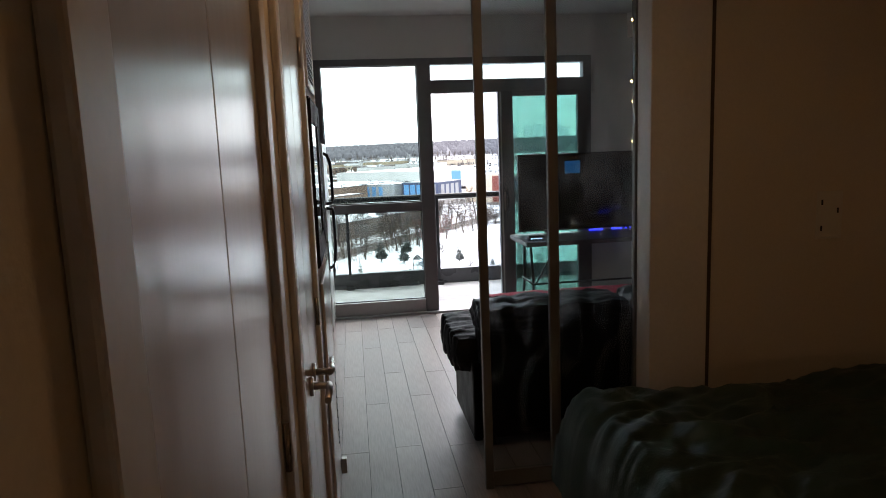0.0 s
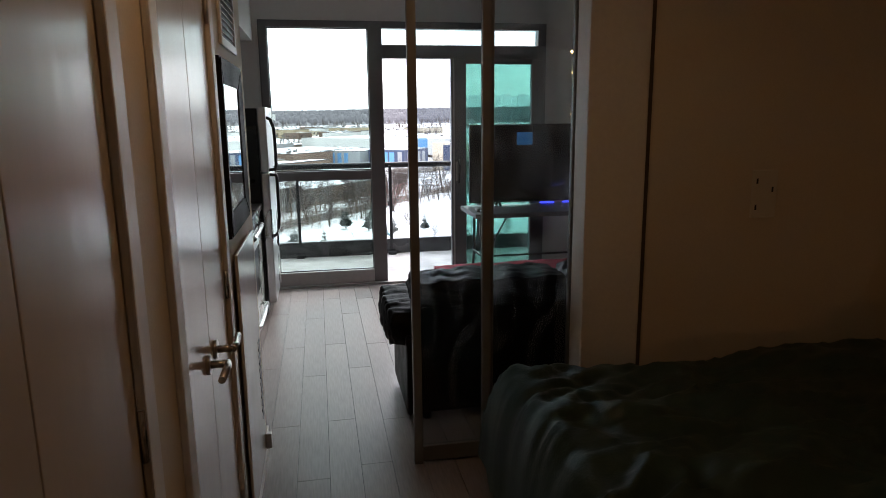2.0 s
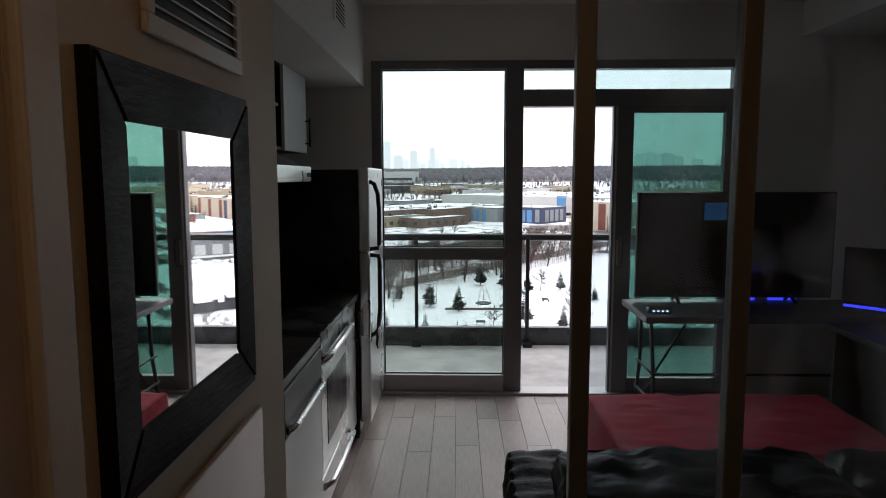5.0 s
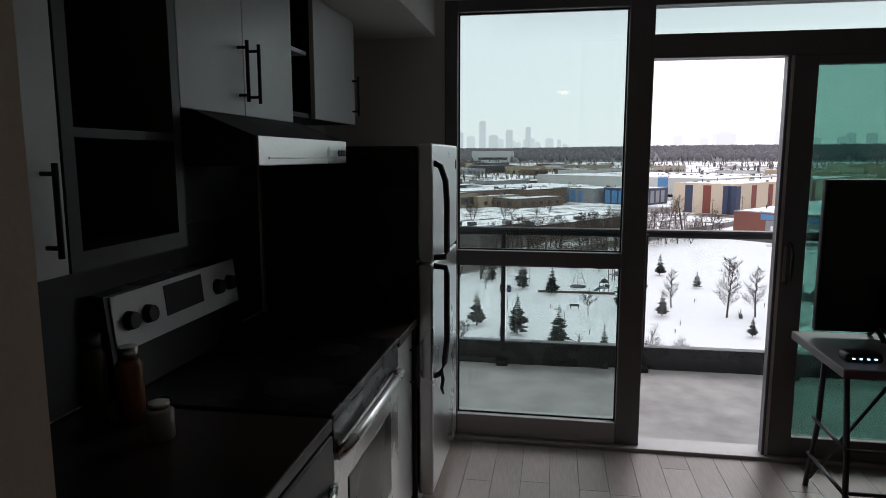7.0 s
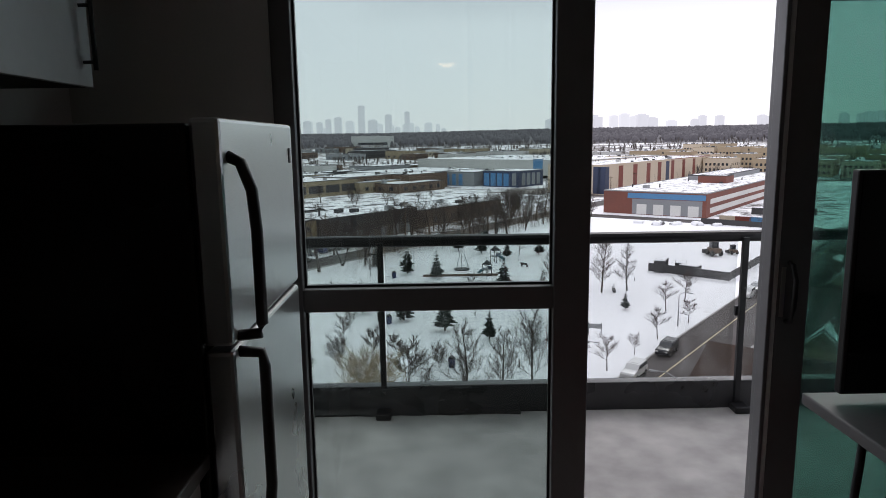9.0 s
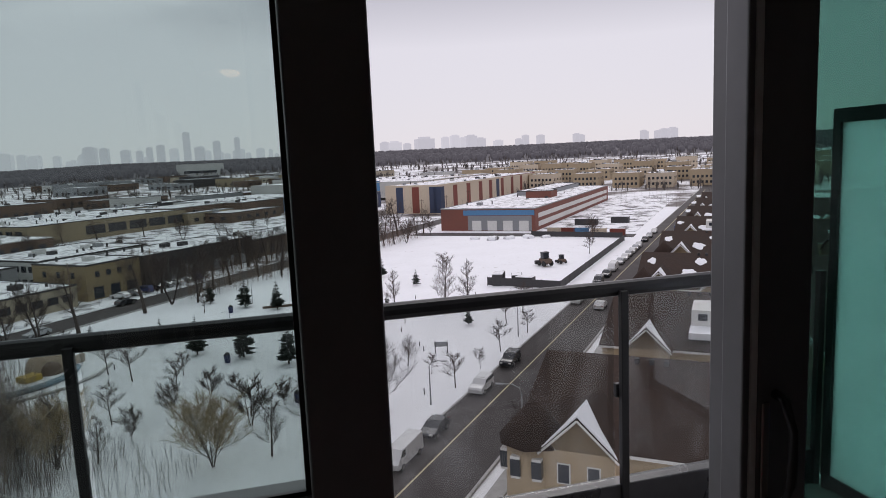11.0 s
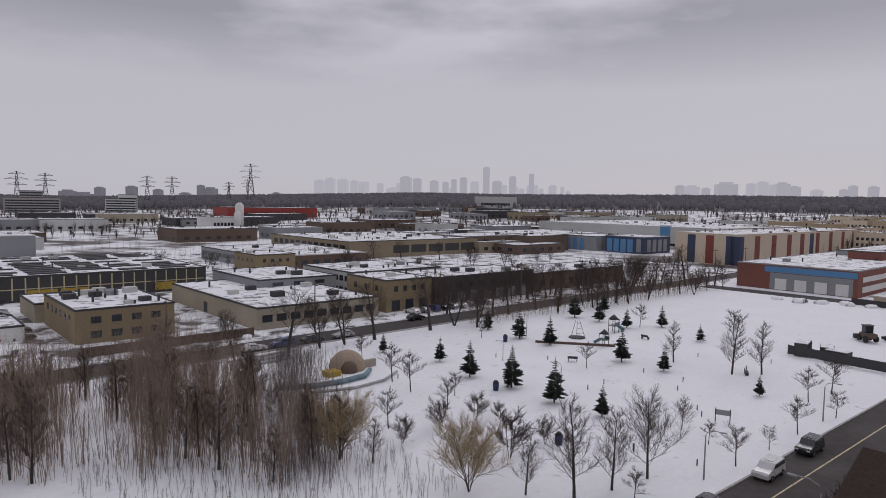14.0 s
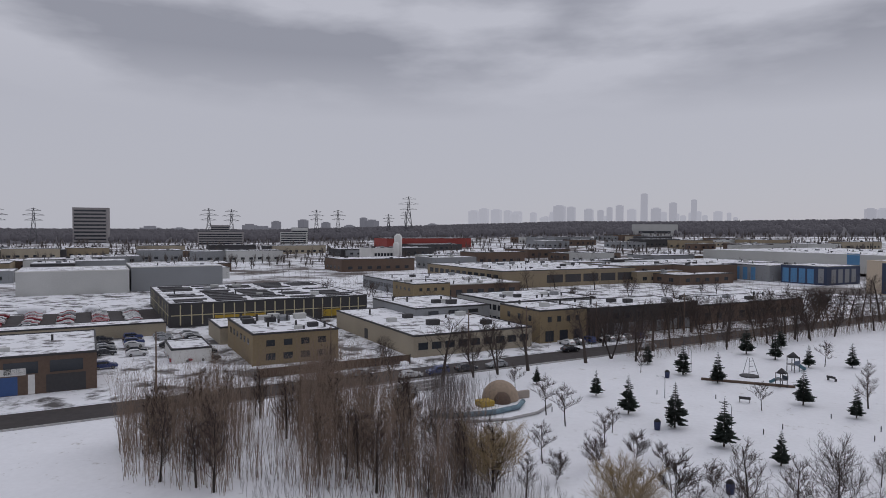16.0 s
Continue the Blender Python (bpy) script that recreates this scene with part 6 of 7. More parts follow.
def gable(t, x0, x1, y0, y1, eave, ridge, along="x", over=0.35):
    """A pitched roof; the ridge runs along x or y."""
    m = bmesh.new()
    if along == "x":
        pts = [((x, y0 - over, eave), (x, (y0 + y1) / 2, ridge), (x, y1 + over, eave)) for x in (x0 - over, x1 + over)]
    else:
        pts = [((x0 - over, y, eave), ((x0 + x1) / 2, y, ridge), (x1 + over, y, eave)) for y in (y0 - over, y1 + over)]
    top = [[m.verts.new(p) for p in q] for q in pts]
    low = [[m.verts.new((p[0], p[1], p[2] - 0.22)) for p in q] for q in pts]
    for i in range(2):
        m.faces.new((top[0][i], top[1][i], top[1][i + 1], top[0][i + 1])), m.faces.new((low[0][i], low[0][i + 1], low[1][i + 1], low[1][i]))
    for k in (0, 1):
        for i in range(2):
            m.faces.new((top[k][i], top[k][i + 1], low[k][i + 1], low[k][i]))
    for i in (0, 2):
        m.faces.new((top[0][i], low[0][i], low[1][i], top[1][i]))
    return part("roof", m, SHINGLE, t, "dark brown shingled roof")


def roof_snow(owner, x, y, z, lx, ly, slope, seed, along="y"):
    """A ragged sheet of snow left on a slope."""
    r = random.Random(seed)
    m = bmesh.new()
    rim = []
    n = 26
    for k in range(n):
        t = k * math.tau / n
        q = 0.80 + 0.55 * noise.noise(Vector((math.cos(t) * 1.1 + seed * 3.1, math.sin(t) * 1.1, seed * 0.7))) + r.uniform(-0.06, 0.06)
        dx, dy = math.cos(t) * lx * q, math.sin(t) * ly * q
        rim.append((x + dx, y + dy, z + (dy if along == "y" else dx) * slope))
    lo = [m.verts.new(p) for p in rim]
    hi = [m.verts.new((p[0] * 0.96 + x * 0.04, p[1] * 0.96 + y * 0.04, p[2] + 0.07)) for p in rim]
    m.faces.new(hi)
    for k in range(n):
        m.faces.new((lo[k], lo[(k + 1) % n], hi[(k + 1) % n], hi[k]))
    part("snow_patch", m, ROOFSNOW_W, owner, "leftover patch of snow")


ROOFSNOW_W = mat("clean_snow", (0.82, 0.83, 0.86), 0.7, vary=0.05, grain=2)


def house(front, depth, b0, b1, label, gables=(), turret=False, snow=(), eave=7.0, ridge=11.0, dormer=None):
    """A townhouse whose street-lane front looks back along the street; gables and dormer: places across."""
    t = thing("house", (0, 0, 0), label, "house", "townhouses along the street")
    L, W, bc = (b1 - b0) / 2, depth / 2, (b0 + b1) / 2
    part("wall", box(-L, L, -W, W, -0.5, eave + 0.05), STUCCO, t)
    for s in (-1, 1):
        g = bmesh.new()
        g.faces.new([g.verts.new(p) for p in ((s * (L - 0.1), -W, eave + 0.05), (s * (L - 0.1), W, eave + 0.05), (s * (L - 0.1), 0, ridge - 0.30))])
        bmesh.ops.solidify(g, geom=g.faces[:], thickness=0.12)
        part("gable_wall", g, STUCCO, t)
    gable(t, -L, L, -W, W, eave, ridge)
    part("fascia", box(-L - 0.35, L + 0.35, W + 0.35, W + 0.42, eave - 0.26, eave - 0.04), WHITEM, t)
    for gb, gw, cap in gables:
        gx = -(gb - bc)
        part("bay_wall", box(gx - gw, gx + gw, W - 0.5, W + 1.6, -0.5, eave + 0.25), STUCCO, t)
        g = bmesh.new()
        g.faces.new([g.verts.new(p) for p in ((gx - gw, W + 1.55, eave + 0.2), (gx + gw, W + 1.55, eave + 0.2), (gx, W + 1.55, eave + 0.05 + gw))])
        bmesh.ops.solidify(g, geom=g.faces[:], thickness=0.12)
        part("gable_wall", g, STUCCO, t)
        gable(t, gx - gw, gx + gw, W - 5.0, W + 1.7, eave + 0.1, eave + 0.3 + gw, "y", 0.3)
        for s in (-1, 1):
            m = bmesh.new()
            add_tube(m, [(gx + s * (gw + 0.32), W + 2.02, eave - 0.06), (gx, W + 2.02, eave + 0.18 + gw)], 0.09, 4)
            part("fascia", m, WHITEM, t)
            if cap:
                # snow lying along the gable's edge
                m = bmesh.new()
                q = [(gx + s * (gw + 0.2), W + 1.9, eave + 0.22), (gx, W + 1.9, eave + 0.42 + gw), (gx, W - 1.5, eave + 0.42 + gw), (gx + s * gw * 0.5, W + 0.2, eave + 0.3 + gw * 0.5)]
                lo = [m.verts.new(p) for p in q]
                hi = [m.verts.new((p[0], p[1], p[2] + 0.14)) for p in q]
                m.faces.new(hi), m.faces.new(lo[::-1])
                for k in range(4):
                    m.faces.new((lo[k], lo[(k + 1) % 4], hi[(k + 1) % 4], hi[k]))
                part("snow_patch", m, ROOFSNOW_W, t, "snow along the gable edge")
        for dx in (-0.42, 0.42):
            for z in (eave - 2.3, eave - 5.4):
                wn_ = part("window", box(gx + dx * gw - 0.5, gx + dx * gw + 0.5, W + 1.58, W + 1.66, z, z + 1.6), WHITEM, t)
                part("pane", box(gx + dx * gw - 0.4, gx + dx * gw + 0.4, W + 1.65, W + 1.69, z + 0.1, z + 1.5), PANE, wn_)
    for i in range(int(L * 2 / 3.4)):
        x = -L + 1.7 + i * 3.4
        if any(abs(x + (gb - bc)) < gw + 0.8 for gb, gw, _ in gables):
            continue
        for z in (1.0, 4.2):
            wn_ = part("window", box(x - 0.7, x + 0.7, W - 0.02, W + 0.06, z, z + 1.7), WHITEM, t)
            part("pane", box(x - 0.6, x + 0.6, W + 0.05, W + 0.08, z + 0.1, z + 1.6), PANE, wn_)
    for y in (-W * 0.5, 0, W * 0.5):
        for z in (1.2, 4.4):
            wn_ = part("window", box(L - 0.02, L + 0.06, y - 0.6, y + 0.6, z, z + 1.5), WHITEM, t)
            part("pane", box(L + 0.05, L + 0.08, y - 0.5, y + 0.5, z + 0.1, z + 1.4), PANE, wn_)
    sl = (ridge - eave) / (W + 0.35)
    if dormer is not None:
        x = -(dormer - bc)
        d = part("dormer", box(x - 2.2, x + 2.2, W * 0.15, W * 0.62, eave + 0.5, eave + 3.4), WHITEM, t, "white dormer with two small windows")
        for dx in (-1.0, 1.0):
            part("pane", box(x + dx - 0.5, x + dx + 0.5, W * 0.62, W * 0.62 + 0.05, eave + 2.2, eave + 3.0), PANE, d)
        part("snow_cap", box(x - 2.3, x + 2.3, W * 0.62, W * 0.9, eave + 0.9, eave + 1.6), ROOFSNOW_W, d)
    if turret:
        x, y = L - 1.2, W - 0.2
        part("turret_wall", tube([(x, y, -0.5), (x, y, eave + 0.3)], 2.3, 8), STUCCO, t)
        part("turret_roof", tube([(x, y, eave + 0.2), (x, y, eave + 3.4)], [2.8, 0.05], 8), SHINGLE, t)
        for k in range(4):
            t2 = radians(22 + k * 45)
            px, py_ = x + 2.15 * math.cos(t2), y + 2.15 * math.sin(t2)
            wn_ = part("window", box(px - 0.35, px + 0.35, py_ - 0.35, py_ + 0.35, eave - 2.2, eave - 0.5), WHITEM, t)
            part("pane", box(px - 0.38, px + 0.38, py_ - 0.38, py_ + 0.38, eave - 2.0, eave - 0.7), PANE, wn_)
    for bb, y, lx, ly, sd in snow:
        roof_snow(t, -(bb - bc), y, eave + (W + 0.35 - abs(y)) * sl + 0.03, lx, ly, -sl if y > 0 else sl, sd)
    for i in range(3):
        part("roof_vent", box(L * 0.2 + i * 1.2, L * 0.2 + i * 1.2 + 0.4, 0.6, 1.0, ridge - 0.5, ridge + 0.1), DARKM, t)
    return stand(t, front + W, bc, math.pi / 2)


house(46, 21, -13.6, 12, "tan townhouse with a corner bay and broad brown roof", ((-8.6, 2.6, True), (4.5, 2.5, True)), True)
house(73, 24, -12.0, 16, "tan stuccoed townhouse with a snow-edged gable and white dormer", ((-7.0, 2.3, True), (8, 2.4, True)), False, ((3.2, 9, 1.4, 1.0, 3),), dormer=-0.6)
house(106, 23, -12.6, 16, "tan townhouse with a round corner turret and snowy roof", ((-9.0, 2.6, True), (-0.5, 2.4, True), (8, 2.4, True)), True, ((-5.0, 7, 1.6, 1.6, 6), (-3.5, 3, 1.0, 1.4, 7), (3, 6, 1.8, 1.4, 8), (-11, 3, 0.9, 1.2, 9), (5, 3, 1.2, 1.0, 10), (0.5, 2.5, 0.9, 0.9, 11)))
for i in range(5):
    f = 138 + i * 33
    house(f, 23, -12.4 + i * 0.7, 16, "tan townhouse with a patchy snowy brown roof", ((-8, 2.5, True), (2, 2.4, True)), i % 2 == 0, ((-5, 7, 1.6, 1.6, 20 + i), (-2, 3, 1.2, 1.4, 30 + i), (5, 6, 1.8, 1.4, 40 + i), (-11, 4, 1.0, 1.2, 50 + i), (9, 3, 1.2, 1.2, 60 + i)), dormer=-2.5 if i % 2 else None)
for i in range(6):
    house(60 + i * 34, 24, 18, 44, "tan townhouse with a brown roof in the second row", ((24, 2.5, True), (36, 2.4, True)), False, ((22, 7, 1.4, 1.4, 70 + i), (32, 6, 1.8, 1.4, 80 + i)))

# ---------- outdoors: vehicles ----------


def profile_body(pts, half, name, material, owner, inset=0.0):
    m = bmesh.new()
    s = [[m.verts.new((x, y * (half - (inset if z > 1.0 else 0)), z)) for x, z in pts] for y in (-1, 1)]
    m.faces.new(s[0]), m.faces.new(s[1][::-1])
    n = len(pts)
    for i in range(n):
        m.faces.new((s[0][i], s[1][i], s[1][(i + 1) % n], s[0][(i + 1) % n]))
    bmesh.ops.bevel(m, geom=[e for e in m.edges if abs(e.verts[0].co.y - e.verts[1].co.y) < 0.5], offset=0.05, segments=1, affect="EDGES")
    return part(name, m, material, owner)


def vehicle(name, label, paint, kind):
    t = thing(name, (0, 0, 0), label, "car" if kind != "van" else "van", "parked vehicles")
    if kind == "van":
        pts, cab, ln = ((-2.8, 0.35), (2.6, 0.35), (2.7, 0.9), (2.3, 1.15), (1.6, 1.95), (-2.75, 2.1)), ((1.55, 1.25), (2.15, 1.22), (1.62, 1.85), (1.0, 1.85), (1.0, 1.25)), 1.75
    elif kind == "suv":
        pts, cab, ln = ((-2.25, 0.35), (2.25, 0.35), (2.3, 0.8), (2.15, 1.0), (1.0, 1.1), (0.45, 1.66), (-1.95, 1.72), (-2.28, 1.05)), ((0.85, 1.12), (0.42, 1.58), (-1.9, 1.62), (-2.1, 1.12)), 1.35
    else:
        pts, cab, ln = ((-2.25, 0.30), (2.25, 0.30), (2.3, 0.65), (2.1, 0.80), (0.95, 0.92), (0.25, 1.40), (-1.25, 1.42), (-1.9, 0.98), (-2.28, 0.92)), ((0.8, 0.95), (0.22, 1.34), (-1.2, 1.36), (-1.75, 0.98)), 1.35
    body = profile_body(pts, 0.90, "body", paint, t, 0.08)
    profile_body(cab, 0.86, "window_band", PANE, t, 0.0)
    if kind != "van":
        g = bmesh.new()
        x0, z0, x1, z1 = cab[0][0] + 0.06, cab[0][1], cab[1][0] + 0.08, cab[1][1] + 0.02
        q = [g.verts.new(p) for p in ((x0, -0.72, z0), (x0, 0.72, z0), (x1, 0.64, z1), (x1, -0.64, z1))]
        g.faces.new(q)
        bmesh.ops.solidify(g, geom=g.faces[:], thickness=-0.04)
        part("windscreen", g, PANE, t)
    for x in (-ln, ln):
        for y in (-0.84, 0.84):
            w = part("wheel", tube([(x, y - 0.11, 0.33), (x, y + 0.11, 0.33)], 0.33, 14), TYRE, t)
            part("rim", tube([(x, y - 0.12, 0.33), (x, y + 0.12, 0.33)], 0.19, 10), ALU, w)
    for y in (-0.62, 0.62):
        part("headlight", box(2.22, 2.33 if kind != "van" else 2.70, y - 0.17, y + 0.17, 0.68, 0.82), WHITEM, t)
        part("tail_light", box(-2.32 if kind != "van" else -2.82, -2.2, y - 0.14, y + 0.14, 0.75, 0.95), RUSTM, t)
    if kind != "van":
        part("roof_rack", box(-1.4, 0.1, -0.5, 0.5, pts[5][1] + 0.015, pts[5][1] + 0.06), paint, t)
    return t


CARW = mat("white_car_paint", (0.62, 0.62, 0.62), 0.3, coat=0.4, vary=0.05)
CARS = mat("silver_car_paint", (0.34, 0.35, 0.36), 0.3, metal=0.4, coat=0.4, vary=0.05)
CARK = mat("black_car_paint", (0.018, 0.02, 0.026), 0.25, coat=0.4, vary=0.05)
CARR = mat("red_car_paint", (0.28, 0.02, 0.03), 0.3, coat=0.4, vary=0.05)
CARB = mat("blue_car_paint", (0.03, 0.05, 0.16), 0.3, coat=0.4, vary=0.05)
fleet = {
    "van": vehicle("van", "white delivery van parked at the kerb", CARW, "van"),
    "w": vehicle("car", "white car parked outdoors", CARW, "car"),
    "ws": vehicle("car", "white sport utility car at the kerb", CARW, "suv"),
    "k": vehicle("car", "black car parked outdoors", CARK, "car"),
    "ks": vehicle("car", "dark boxy off-roader at the kerb", CARK, "suv"),
    "s": vehicle("car", "silver-grey car parked outdoors", CARS, "car"),
    "r": vehicle("car", "red car parked outdoors", CARR, "car"),
    "b": vehicle("car", "dark blue car parked outdoors", CARB, "suv"),
}
used = set()


def park(kind, a, b_, turn=0.0, skew=SK):
    bb = b_ + skew * (a - 60)
    if kind in used:
        return put(fleet[kind], a, bb, turn, 0.05)
    used.add(kind)
    return stand(fleet[kind], a, bb, turn, 0.05)


for k, a in (("van", 52.5), ("k", 59.5), ("ws", 73.0), ("ks", 84.0), ("ws", 123.5), ("s", 129.5), ("ks", 143.0), ("k", 152), ("van", 160), ("s", 170), ("w", 177), ("s", 183), ("w", 189), ("s", 195), ("w", 201), ("k", 214), ("s", 224), ("w", 236)):
    park(k, a, -27.1, math.pi)
park("w", 120.0, -22.0)
park("k", 205, -20.4)
park("b", 245, -20.4)
for i, a in enumerate((42, 47, 56, 62, 68.5, 76, 101, 120)):
    park("kswbksks"[i], a, -112.9 if i not in (0, 1, 6) else -119.0, math.pi if i % 2 else 0, -0.03)
for i in range(9):
    park("wsbkswsbw"[i], 106 + i * 3.3, -126.5 - 0.03 * 40, math.pi / 2 + 0.15, 0)
rc = random.Random(3)
for row, a in enumerate((-22, -13, -4, 5, 14)):
    for i in range(13):
        if rc.random() < 0.9:
            park(rc.choice("rrwwsrwk"), a + rc.uniform(-0.3, 0.3), -246 + i * 2.9, 0 if row % 2 else math.pi, 0)
for row, a in enumerate((5, 11.5, 19, 25)):
    for i in range(10):
        if rc.random() < 0.8:
            park(rc.choice("kwsbkrsw"), a + rc.uniform(-0.4, 0.4), -184 + i * 4.0, rc.uniform(-0.1, 0.1), 0)

# ---------- outdoors: park furniture and yards ----------
dome = thing("park_dome", (0, 0, 0), "tan concrete play dome with an arched opening", "dome")
m = bmesh.new()
bmesh.ops.create_uvsphere(m, u_segments=28, v_segments=14, radius=3.1)
bmesh.ops.delete(m, geom=[v for v in m.verts if v.co.z < -0.3], context="VERTS")
part("shell", m, mat("tan_concrete", (0.34, 0.26, 0.19), 0.9, vary=0.15, grain=2), dome, "", True)
# Solid brown ball: the opening's shade is put into its colour.
m = bmesh.new()
bmesh.ops.create_uvsphere(m, u_segments=20, v_segments=10, radius=1.5, matrix=Matrix.Translation((-1.0, -2.0, 0.3)))
part("mouth", m, BROWNB, dome, "brown ball coloured as the shaded arched mouth", True)
part("wing", box(1.5, 5.0, -1.5, -0.9, -0.1, 1.2, 0.1), mat("grey_tan_concrete", (0.36, 0.31, 0.26), 0.9), dome)
part("yellow_slab", box(-5.8, -3.3, -3.4, -1.2, -0.05, 0.8, 0.1), YELLOWM, dome, "bright yellow painted slab")
stand(dome, 62.8, -92.0)
bowl = thing("skate_wall", (0, 0, 0), "low curved concrete wall with blue graffiti", "wall")
m = bmesh.new()
add_tube(m, [(-9, 1.5, 0.35), (-5, -0.8, 0.35), (0, -2.0, 0.35), (5, -1.8, 0.35), (8, 0.4, 0.35)], 0.42, 6)
part("kerb_wall", m, mat("blue_graffiti_concrete", (0.15, 0.22, 0.26), 0.9, vary=0.5, grain=1.2, blotch=0.5), bowl)
m = bmesh.new()
add_tube(m, [(-6, -3.5, 0.15), (0, -5.6, 0.15), (6, -5.4, 0.15), (11, -3.0, 0.15)], 0.22, 6)
part("path_edge", m, KERB, bowl)
stand(bowl, 56.5, -86.5, 0.1)
steps = thing("terrace_steps", (0, 0, 0), "long low concrete terrace steps in the snow", "steps")
for i in range(3):
    part("step", box(-6 + i, 6 + i, i * 2.2, i * 2.2 + 0.5, -0.1, 0.35, 0.03), KERB, steps)
stand(steps, 53, -103, 0.1)
play = thing("play_tower", (0, 0, 0), "grey-green climbing tower with a pitched roof and slide", "playground")
for x, y in ((-0.8, -0.8), (0.8, -0.8), (-0.8, 0.8), (0.8, 0.8)):
    part("post", tube([(x, y, -0.1), (x, y, 3.0)], 0.08, 8), DARKM, play)
part("deck", box(-0.9, 0.9, -0.9, 0.9, 1.4, 1.55), GREYM, play)
part("roof", tube([(0, 0, 2.9), (0, 0, 4.0)], [1.5, 0.05], 4), DARKM, play)
part("slide", tube([(0.9, 0, 1.5), (2.2, 0, 1.0), (3.4, 0, 0.3), (3.9, 0, 0.2)], 0.35, 6), mat("teal_plastic", (0.06, 0.16, 0.20), 0.5), play)
part("wall_panel", box(-0.9, 0.9, -0.95, -0.85, 1.55, 2.3), mat("slate_plastic", (0.10, 0.13, 0.18), 0.5), play)
stand(play, 127.5, -82.5)
put(play, 113.5, -75.5, 1.2, 0, 0.85)
frame_ = thing("climbing_frame", (0, 0, 0), "steel climbing frame with ropes", "playground")
for x, y in ((-1.5, -1), (1.5, -1), (0, 1.5)):
    part("leg", tube([(x, y, -0.1), (x * 0.3, y * 0.3, 3.6)], 0.06, 6), GREYM, frame_)
for z in (1.0, 2.0, 3.0):
    part("rung", tube([(-1.5 + z * 0.33, -1 + z * 0.2, z), (1.5 - z * 0.33, -1 + z * 0.2, z)], 0.05, 6), GREYM, frame_)
part("base", tube([(0, 0, -0.1), (0, 0, 0.1)], 1.8, 14), DARKM, frame_)
stand(frame_, 116, -84)
edge_ = thing("timber_edging", (0, 0, 0), "long low timber edging in the snow", "edging")
part("beam", box(-8, 8, -0.2, 0.2, -0.1, 0.35, 0.03), BROWNB, edge_)
stand(edge_, 110, -80, -0.9)


def sign_board(a, b_):
    s = thing("park_sign", (0, 0, 0), "grey notice board on two posts in the park", "sign")
    part("board", box(-0.05, 0.05, -1.0, 1.0, 0.9, 1.6, 0.02), GREYM, s)
    for y in (-0.9, 0.9):
        part("post", box(-0.05, 0.05, y - 0.06, y + 0.06, -0.1, 1.8), DARKM, s)
    stand(s, a, b_, 0.4)


sign_board(86.5, -38.2)
bench = thing("park_bench", (0, 0, 0), "dark slatted park bench in the snow", "bench")
for i in range(3):
    part("slat", box(-0.9, 0.9, -0.25 + i * 0.17, -0.12 + i * 0.17, 0.42, 0.47), DARKM, bench)
part("backrest", box(-0.9, 0.9, 0.28, 0.33, 0.5, 0.9), DARKM, bench)
for x in (-0.75, 0.75):
    part("leg", box(x - 0.05, x + 0.05, -0.25, 0.3, -0.1, 0.42), DARKM, bench)
stand(bench, 114.4, -47.2, 0.5)
put(bench, 126.6, -74, 1.5)
put(bench, 98, -71.5, 2.2)
bin_ = thing("litter_bin", (0, 0, 0), "dark blue litter bin in the snow", "bin")
part("drum", tube([(0, 0, -0.1), (0, 0, 1.1)], [0.42, 0.5], 12), mat("navy_plastic", (0.02, 0.03, 0.09), 0.5), bin_)
part("lid", tube([(0, 0, 1.1), (0, 0, 1.45)], [0.5, 0.2], 12), BLACK, bin_)
stand(bin_, 73.5, -67.4)
put(bin_, 100.5, -90.5)
put(bin_, 63, -47)
post_ = thing("bollard", (0, 0, 0), "short dark bollard in the snow", "bollard", "park bollards")
part("shaft", tube([(0, 0, -0.1), (0, 0, 0.85)], 0.10, 8), DARKM, post_)
part("cap", tube([(0, 0, 0.85), (0, 0, 0.95)], [0.13, 0.05], 8), DARKM, post_)
stand(post_, 68, -40)
for i in range(15):
    put(post_, rc.uniform(64, 130), rc.uniform(-88, -33), 0, 0, 0.75)
lampp = thing("street_lamp", (0, 0, 0), "grey street lamp with a curved arm", "street lamp", "street lamps")
part("pole", tube([(0, 0, -0.1), (0, 0, 4.6)], [0.10, 0.06], 8), GREYM, lampp)
part("arm", tube([(0, 0, 4.6), (0.15, 0, 5.0), (0.7, 0, 5.25), (1.5, 0, 5.2)], 0.045, 6), GREYM, lampp)
part("lamp_head", box(1.4, 2.0, -0.12, 0.12, 5.12, 5.24, 0.03), GREYM, lampp)
stand(lampp, 67.0, -31.0, -1.2)
for a, b_, t_, s in ((80.5, -60.5, 2.0, 0.85), (110, -93, 1.0, 0.8), (88, -79.5, 2.2, 0.7), (98, -29.8, -1.2, 1.0), (58, -17.0, 1.6, 1.3)):
    put(lampp, a, b_, t_, 0, s)
pole = thing("utility_pole", (0, 0, 0), "wooden utility pole with a crossarm", "utility pole", "utility poles")
part("shaft", tube([(0, 0, -0.2), (0, 0, 11)], [0.18, 0.11], 8), BROWNB, pole)
part("crossarm", box(-0.08, 0.08, -1.1, 1.1, 10.0, 10.18), BROWNB, pole)
stand(pole, 90, -122.5)
for i in range(12):
    put(pole, -20 + i * 32 + (i > 3) * 6, -122.5 + (i % 2) * 0.4 - 0.03 * i * 30, 0.0, 0, rc.uniform(0.85, 1.05))


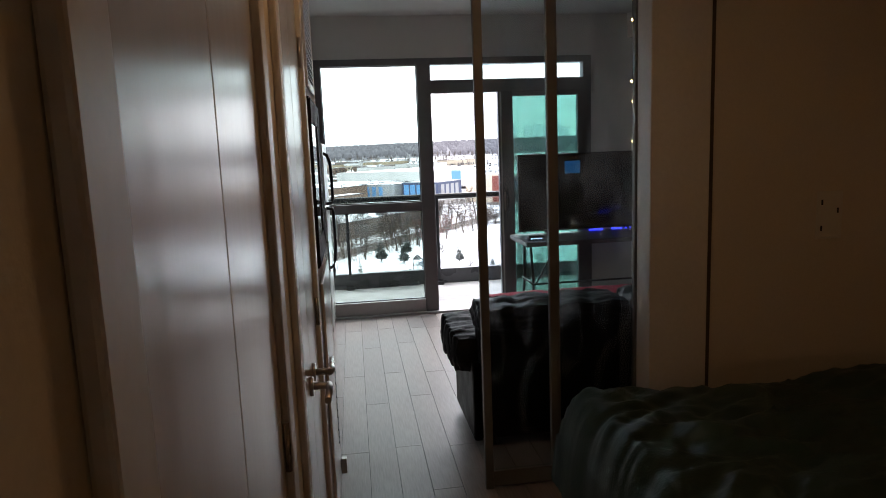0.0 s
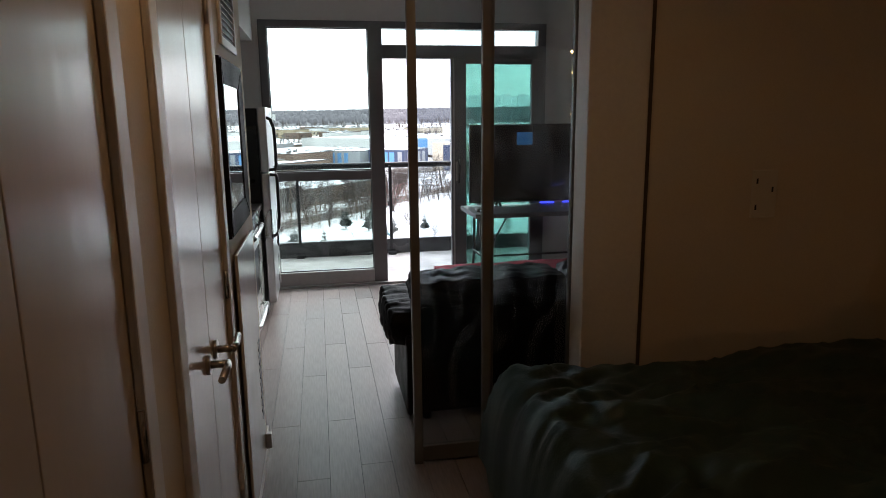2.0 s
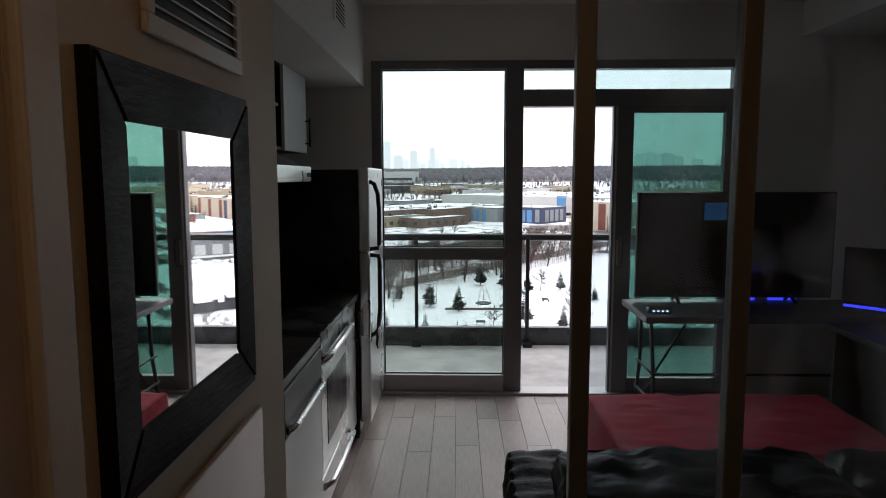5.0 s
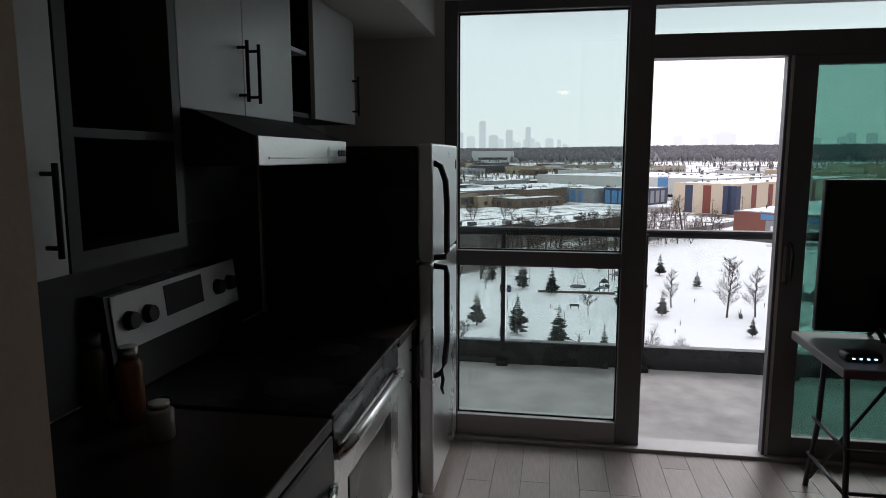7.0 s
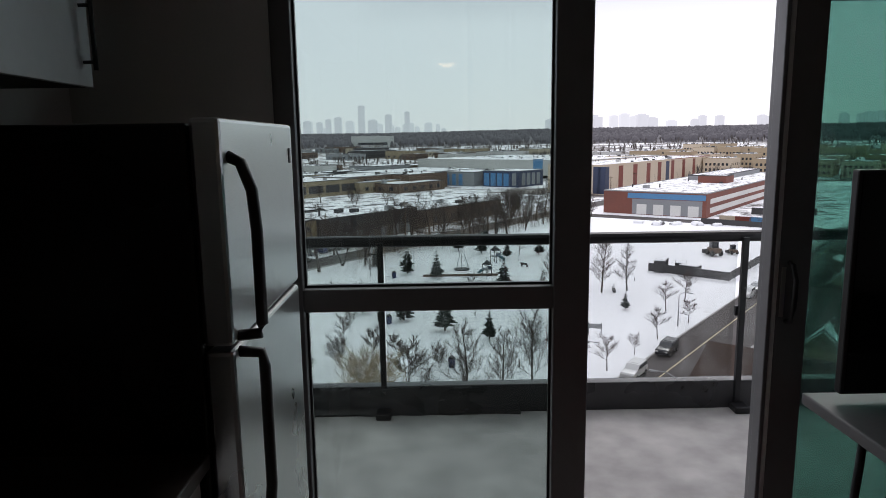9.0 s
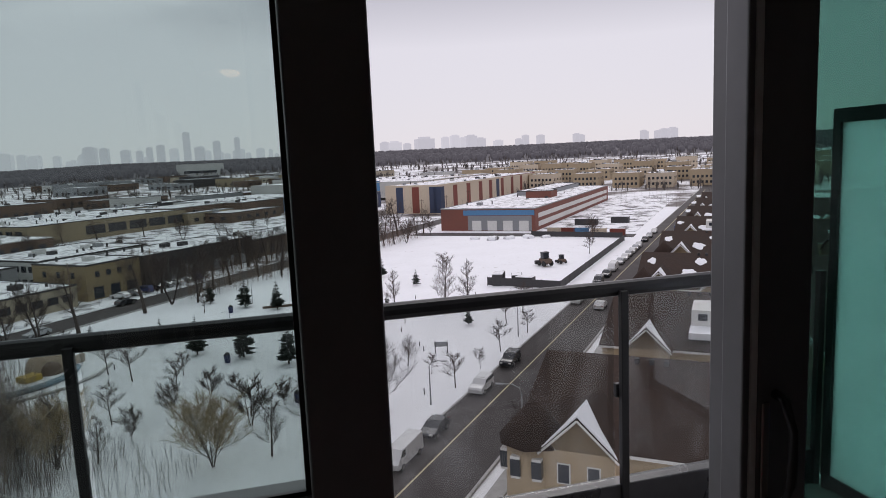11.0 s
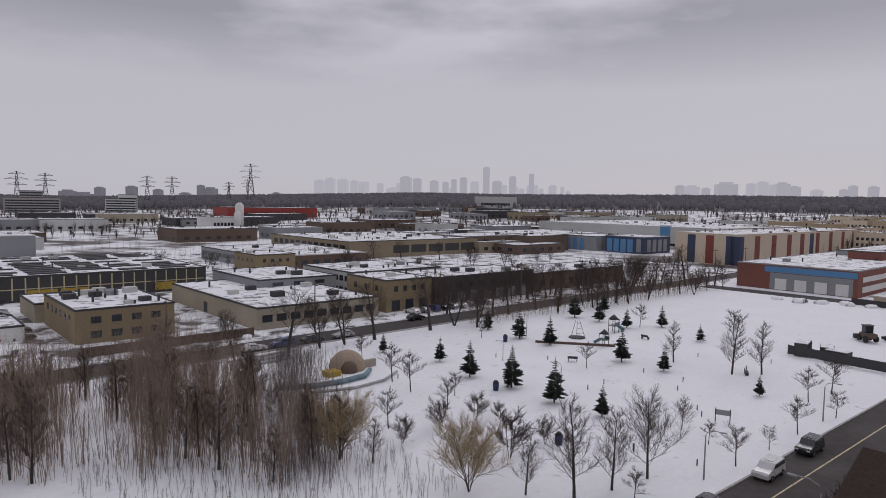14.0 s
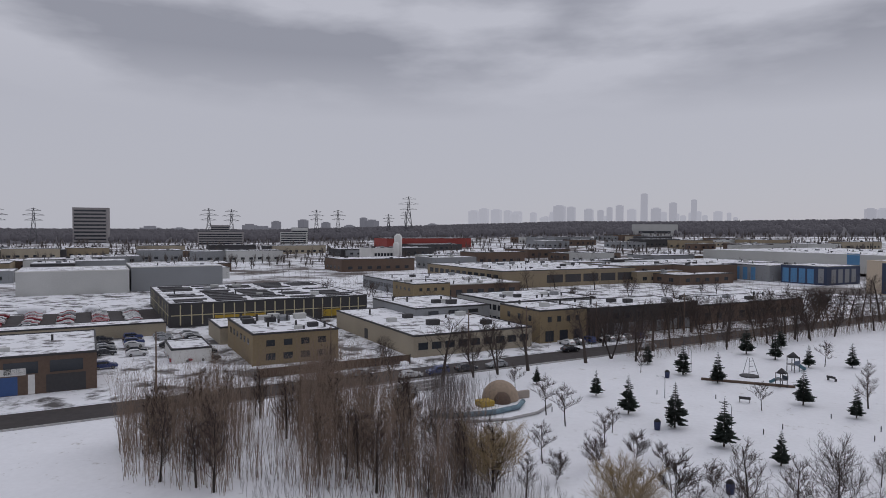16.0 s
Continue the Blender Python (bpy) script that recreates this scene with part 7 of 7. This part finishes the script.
def fence_run(a0, b0, a1, b1, label, material, h=1.8, step=4.0):
    f = thing("fence", (0, 0, 0), label, "fence", "fences")
    n = max(1, int(math.hypot(a1 - a0, b1 - b0) / step))
    ln, ang = math.hypot(a1 - a0, b1 - b0), math.atan2(-(b1 - b0), a1 - a0)
    for i in range(n):
        part("panel", box(i * ln / n + 0.04, (i + 1) * ln / n - 0.04, -0.02, 0.02, 0.05, h), material, f)
    for i in range(n + 1):
        part("post", box(i * ln / n - 0.05, i * ln / n + 0.05, -0.05, 0.05, -0.2, h + 0.1), DARKM, f)
    stand(f, a0, b0, ang)


fence_run(137, -49, 135.5, -32, "black screened site fence round a vacant lot", DARKM)
fence_run(135.5, -32, 216, -30.5, "black screened site fence along the street", DARKM)
fence_run(225, -64, 222, -32, "dark yard fence below the workshop", DARKM)
fence_run(30, -125.5, 62, -125.5, "dark timber fence before the warehouse", BROWNB)


def container(a, b_, material, label, turn=0.0, ln=6.0, h=2.5):
    c = thing("container", (0, 0, 0), label, "container", "containers")
    part("box", box(-ln / 2, ln / 2, -1.2, 1.2, 0.0, h, 0.04), material, c)
    part("snow_cap", box(-ln / 2 + 0.1, ln / 2 - 0.1, -1.1, 1.1, h + 0.004, h + 0.12), ROOFSNOW, c)
    for k in range(int(ln / 0.6)):
        x = -ln / 2 + 0.4 + k * 0.6
        part("rib", box(x - 0.08, x + 0.08, -1.24, -1.2, 0.15, h - 0.15), material, c)
    stand(c, a, b_, turn)


for i, (a, b_, m, lb) in enumerate(((231, -57, SANDM, "cream"), (231, -52, RUSTM, "rust red"), (231, -47.5, BLUEM, "blue"), (229, -41, SANDM, "cream"), (228, -34.5, RUSTM, "rust red"))):
    container(a, b_, m, "%s steel container in the yard" % lb, math.pi / 2, 5.0)
container(139, -47, DARKM, "dark site cabin by the fence", 0.2, 5)
container(143, -44, DARKM, "dark storage box by the fence", 0.3, 4, 1.6)
container(138, -40.5, DARKM, "grey-black site skip by the fence", 1.5, 4, 2.0)
container(262, -52, DARKM, "dark trailer in the far yard", 1.4, 9)
container(270, -40, DARKM, "dark trailer in the far yard", 1.5, 7)


def digger(a, b_, s):
    d = thing("excavator", (0, 0, 0), "dark wheel loader standing in the snow", "excavator")
    part("body", box(-1.6, 1.2, -1.0, 1.0, 0.7, 1.7, 0.1), BROWNB, d)
    part("cab", box(-0.5, 0.8, -0.8, 0.8, 1.7, 3.1, 0.1), PANE, d)
    part("cab_roof", box(-0.6, 0.9, -0.9, 0.9, 3.1, 3.25, 0.03), DARKM, d)
    part("bucket", box(2.2, 3.0, -1.2, 1.2, 0.1, 1.0, 0.1), DARKM, d)
    part("boom", tube([(1.0, 0, 1.4), (1.9, 0, 1.6), (2.5, 0, 0.7)], 0.16, 6), DARKM, d)
    for x in (-1.1, 1.0):
        for y in (-1.0, 1.0):
            part("wheel", tube([(x, y - 0.22, 0.65), (x, y + 0.22, 0.65)], 0.65, 14), TYRE, d)
    stand(d, a, b_, 0.8, 0, s)


digger(164.5, -43, 1.1)
digger(168.8, -39.7, 0.7)
heap = thing("snow_heap", (0, 0, 0), "ploughed heap of dirty snow", "snow heap", "snow heaps")
part("mound", cushion(-2.5, 2.5, -1.6, 1.6, -0.6, 1.1, 0.45, 51, 8, 0.25, 1.0), LOTSNOW, heap, "", True)
stand(heap, 215, -75)
for a, b_, s in ((218, -70, 0.8), (221, -64, 0.9), (216, -82, 0.7), (222, -58, 0.7), (3, -254, 1.6), (-14, -256, 1.8), (60, -124, 0.6), (80, -124, 0.6)):
    put(heap, a, b_, rc.uniform(0, 3), 0, s)

# ---------- floor planks ----------
plank_w, plank_l = 0.142, 1.21
plank_meshes = {}
rng = random.Random(7)
x = KITCHEN_X
while x < RIGHT_X - 0.01:
    y = BACK - rng.random() * plank_l
    w = min(plank_w, RIGHT_X - x)
    while y < -0.062:
        a, b_ = max(y, BACK), min(y + plank_l, -0.062)
        if b_ - a > 0.05:
            key = (round(w, 3), round(b_ - a, 3))
            if key not in plank_meshes:
                b = add_box(bmesh.new(), 0.0012, w - 0.0012, 0.0012, b_ - a - 0.0012, -0.010, 0.0)
                me = bpy.data.meshes.new("plank")
                b.to_mesh(me)
                b.free()
                me.materials.append(PLANK)
                plank_meshes[key] = me
            ob = new("plank", plank_meshes[key])
            ob.parent, ob.location = floor, (x, a, 0)
        y += plank_l
    x += plank_w
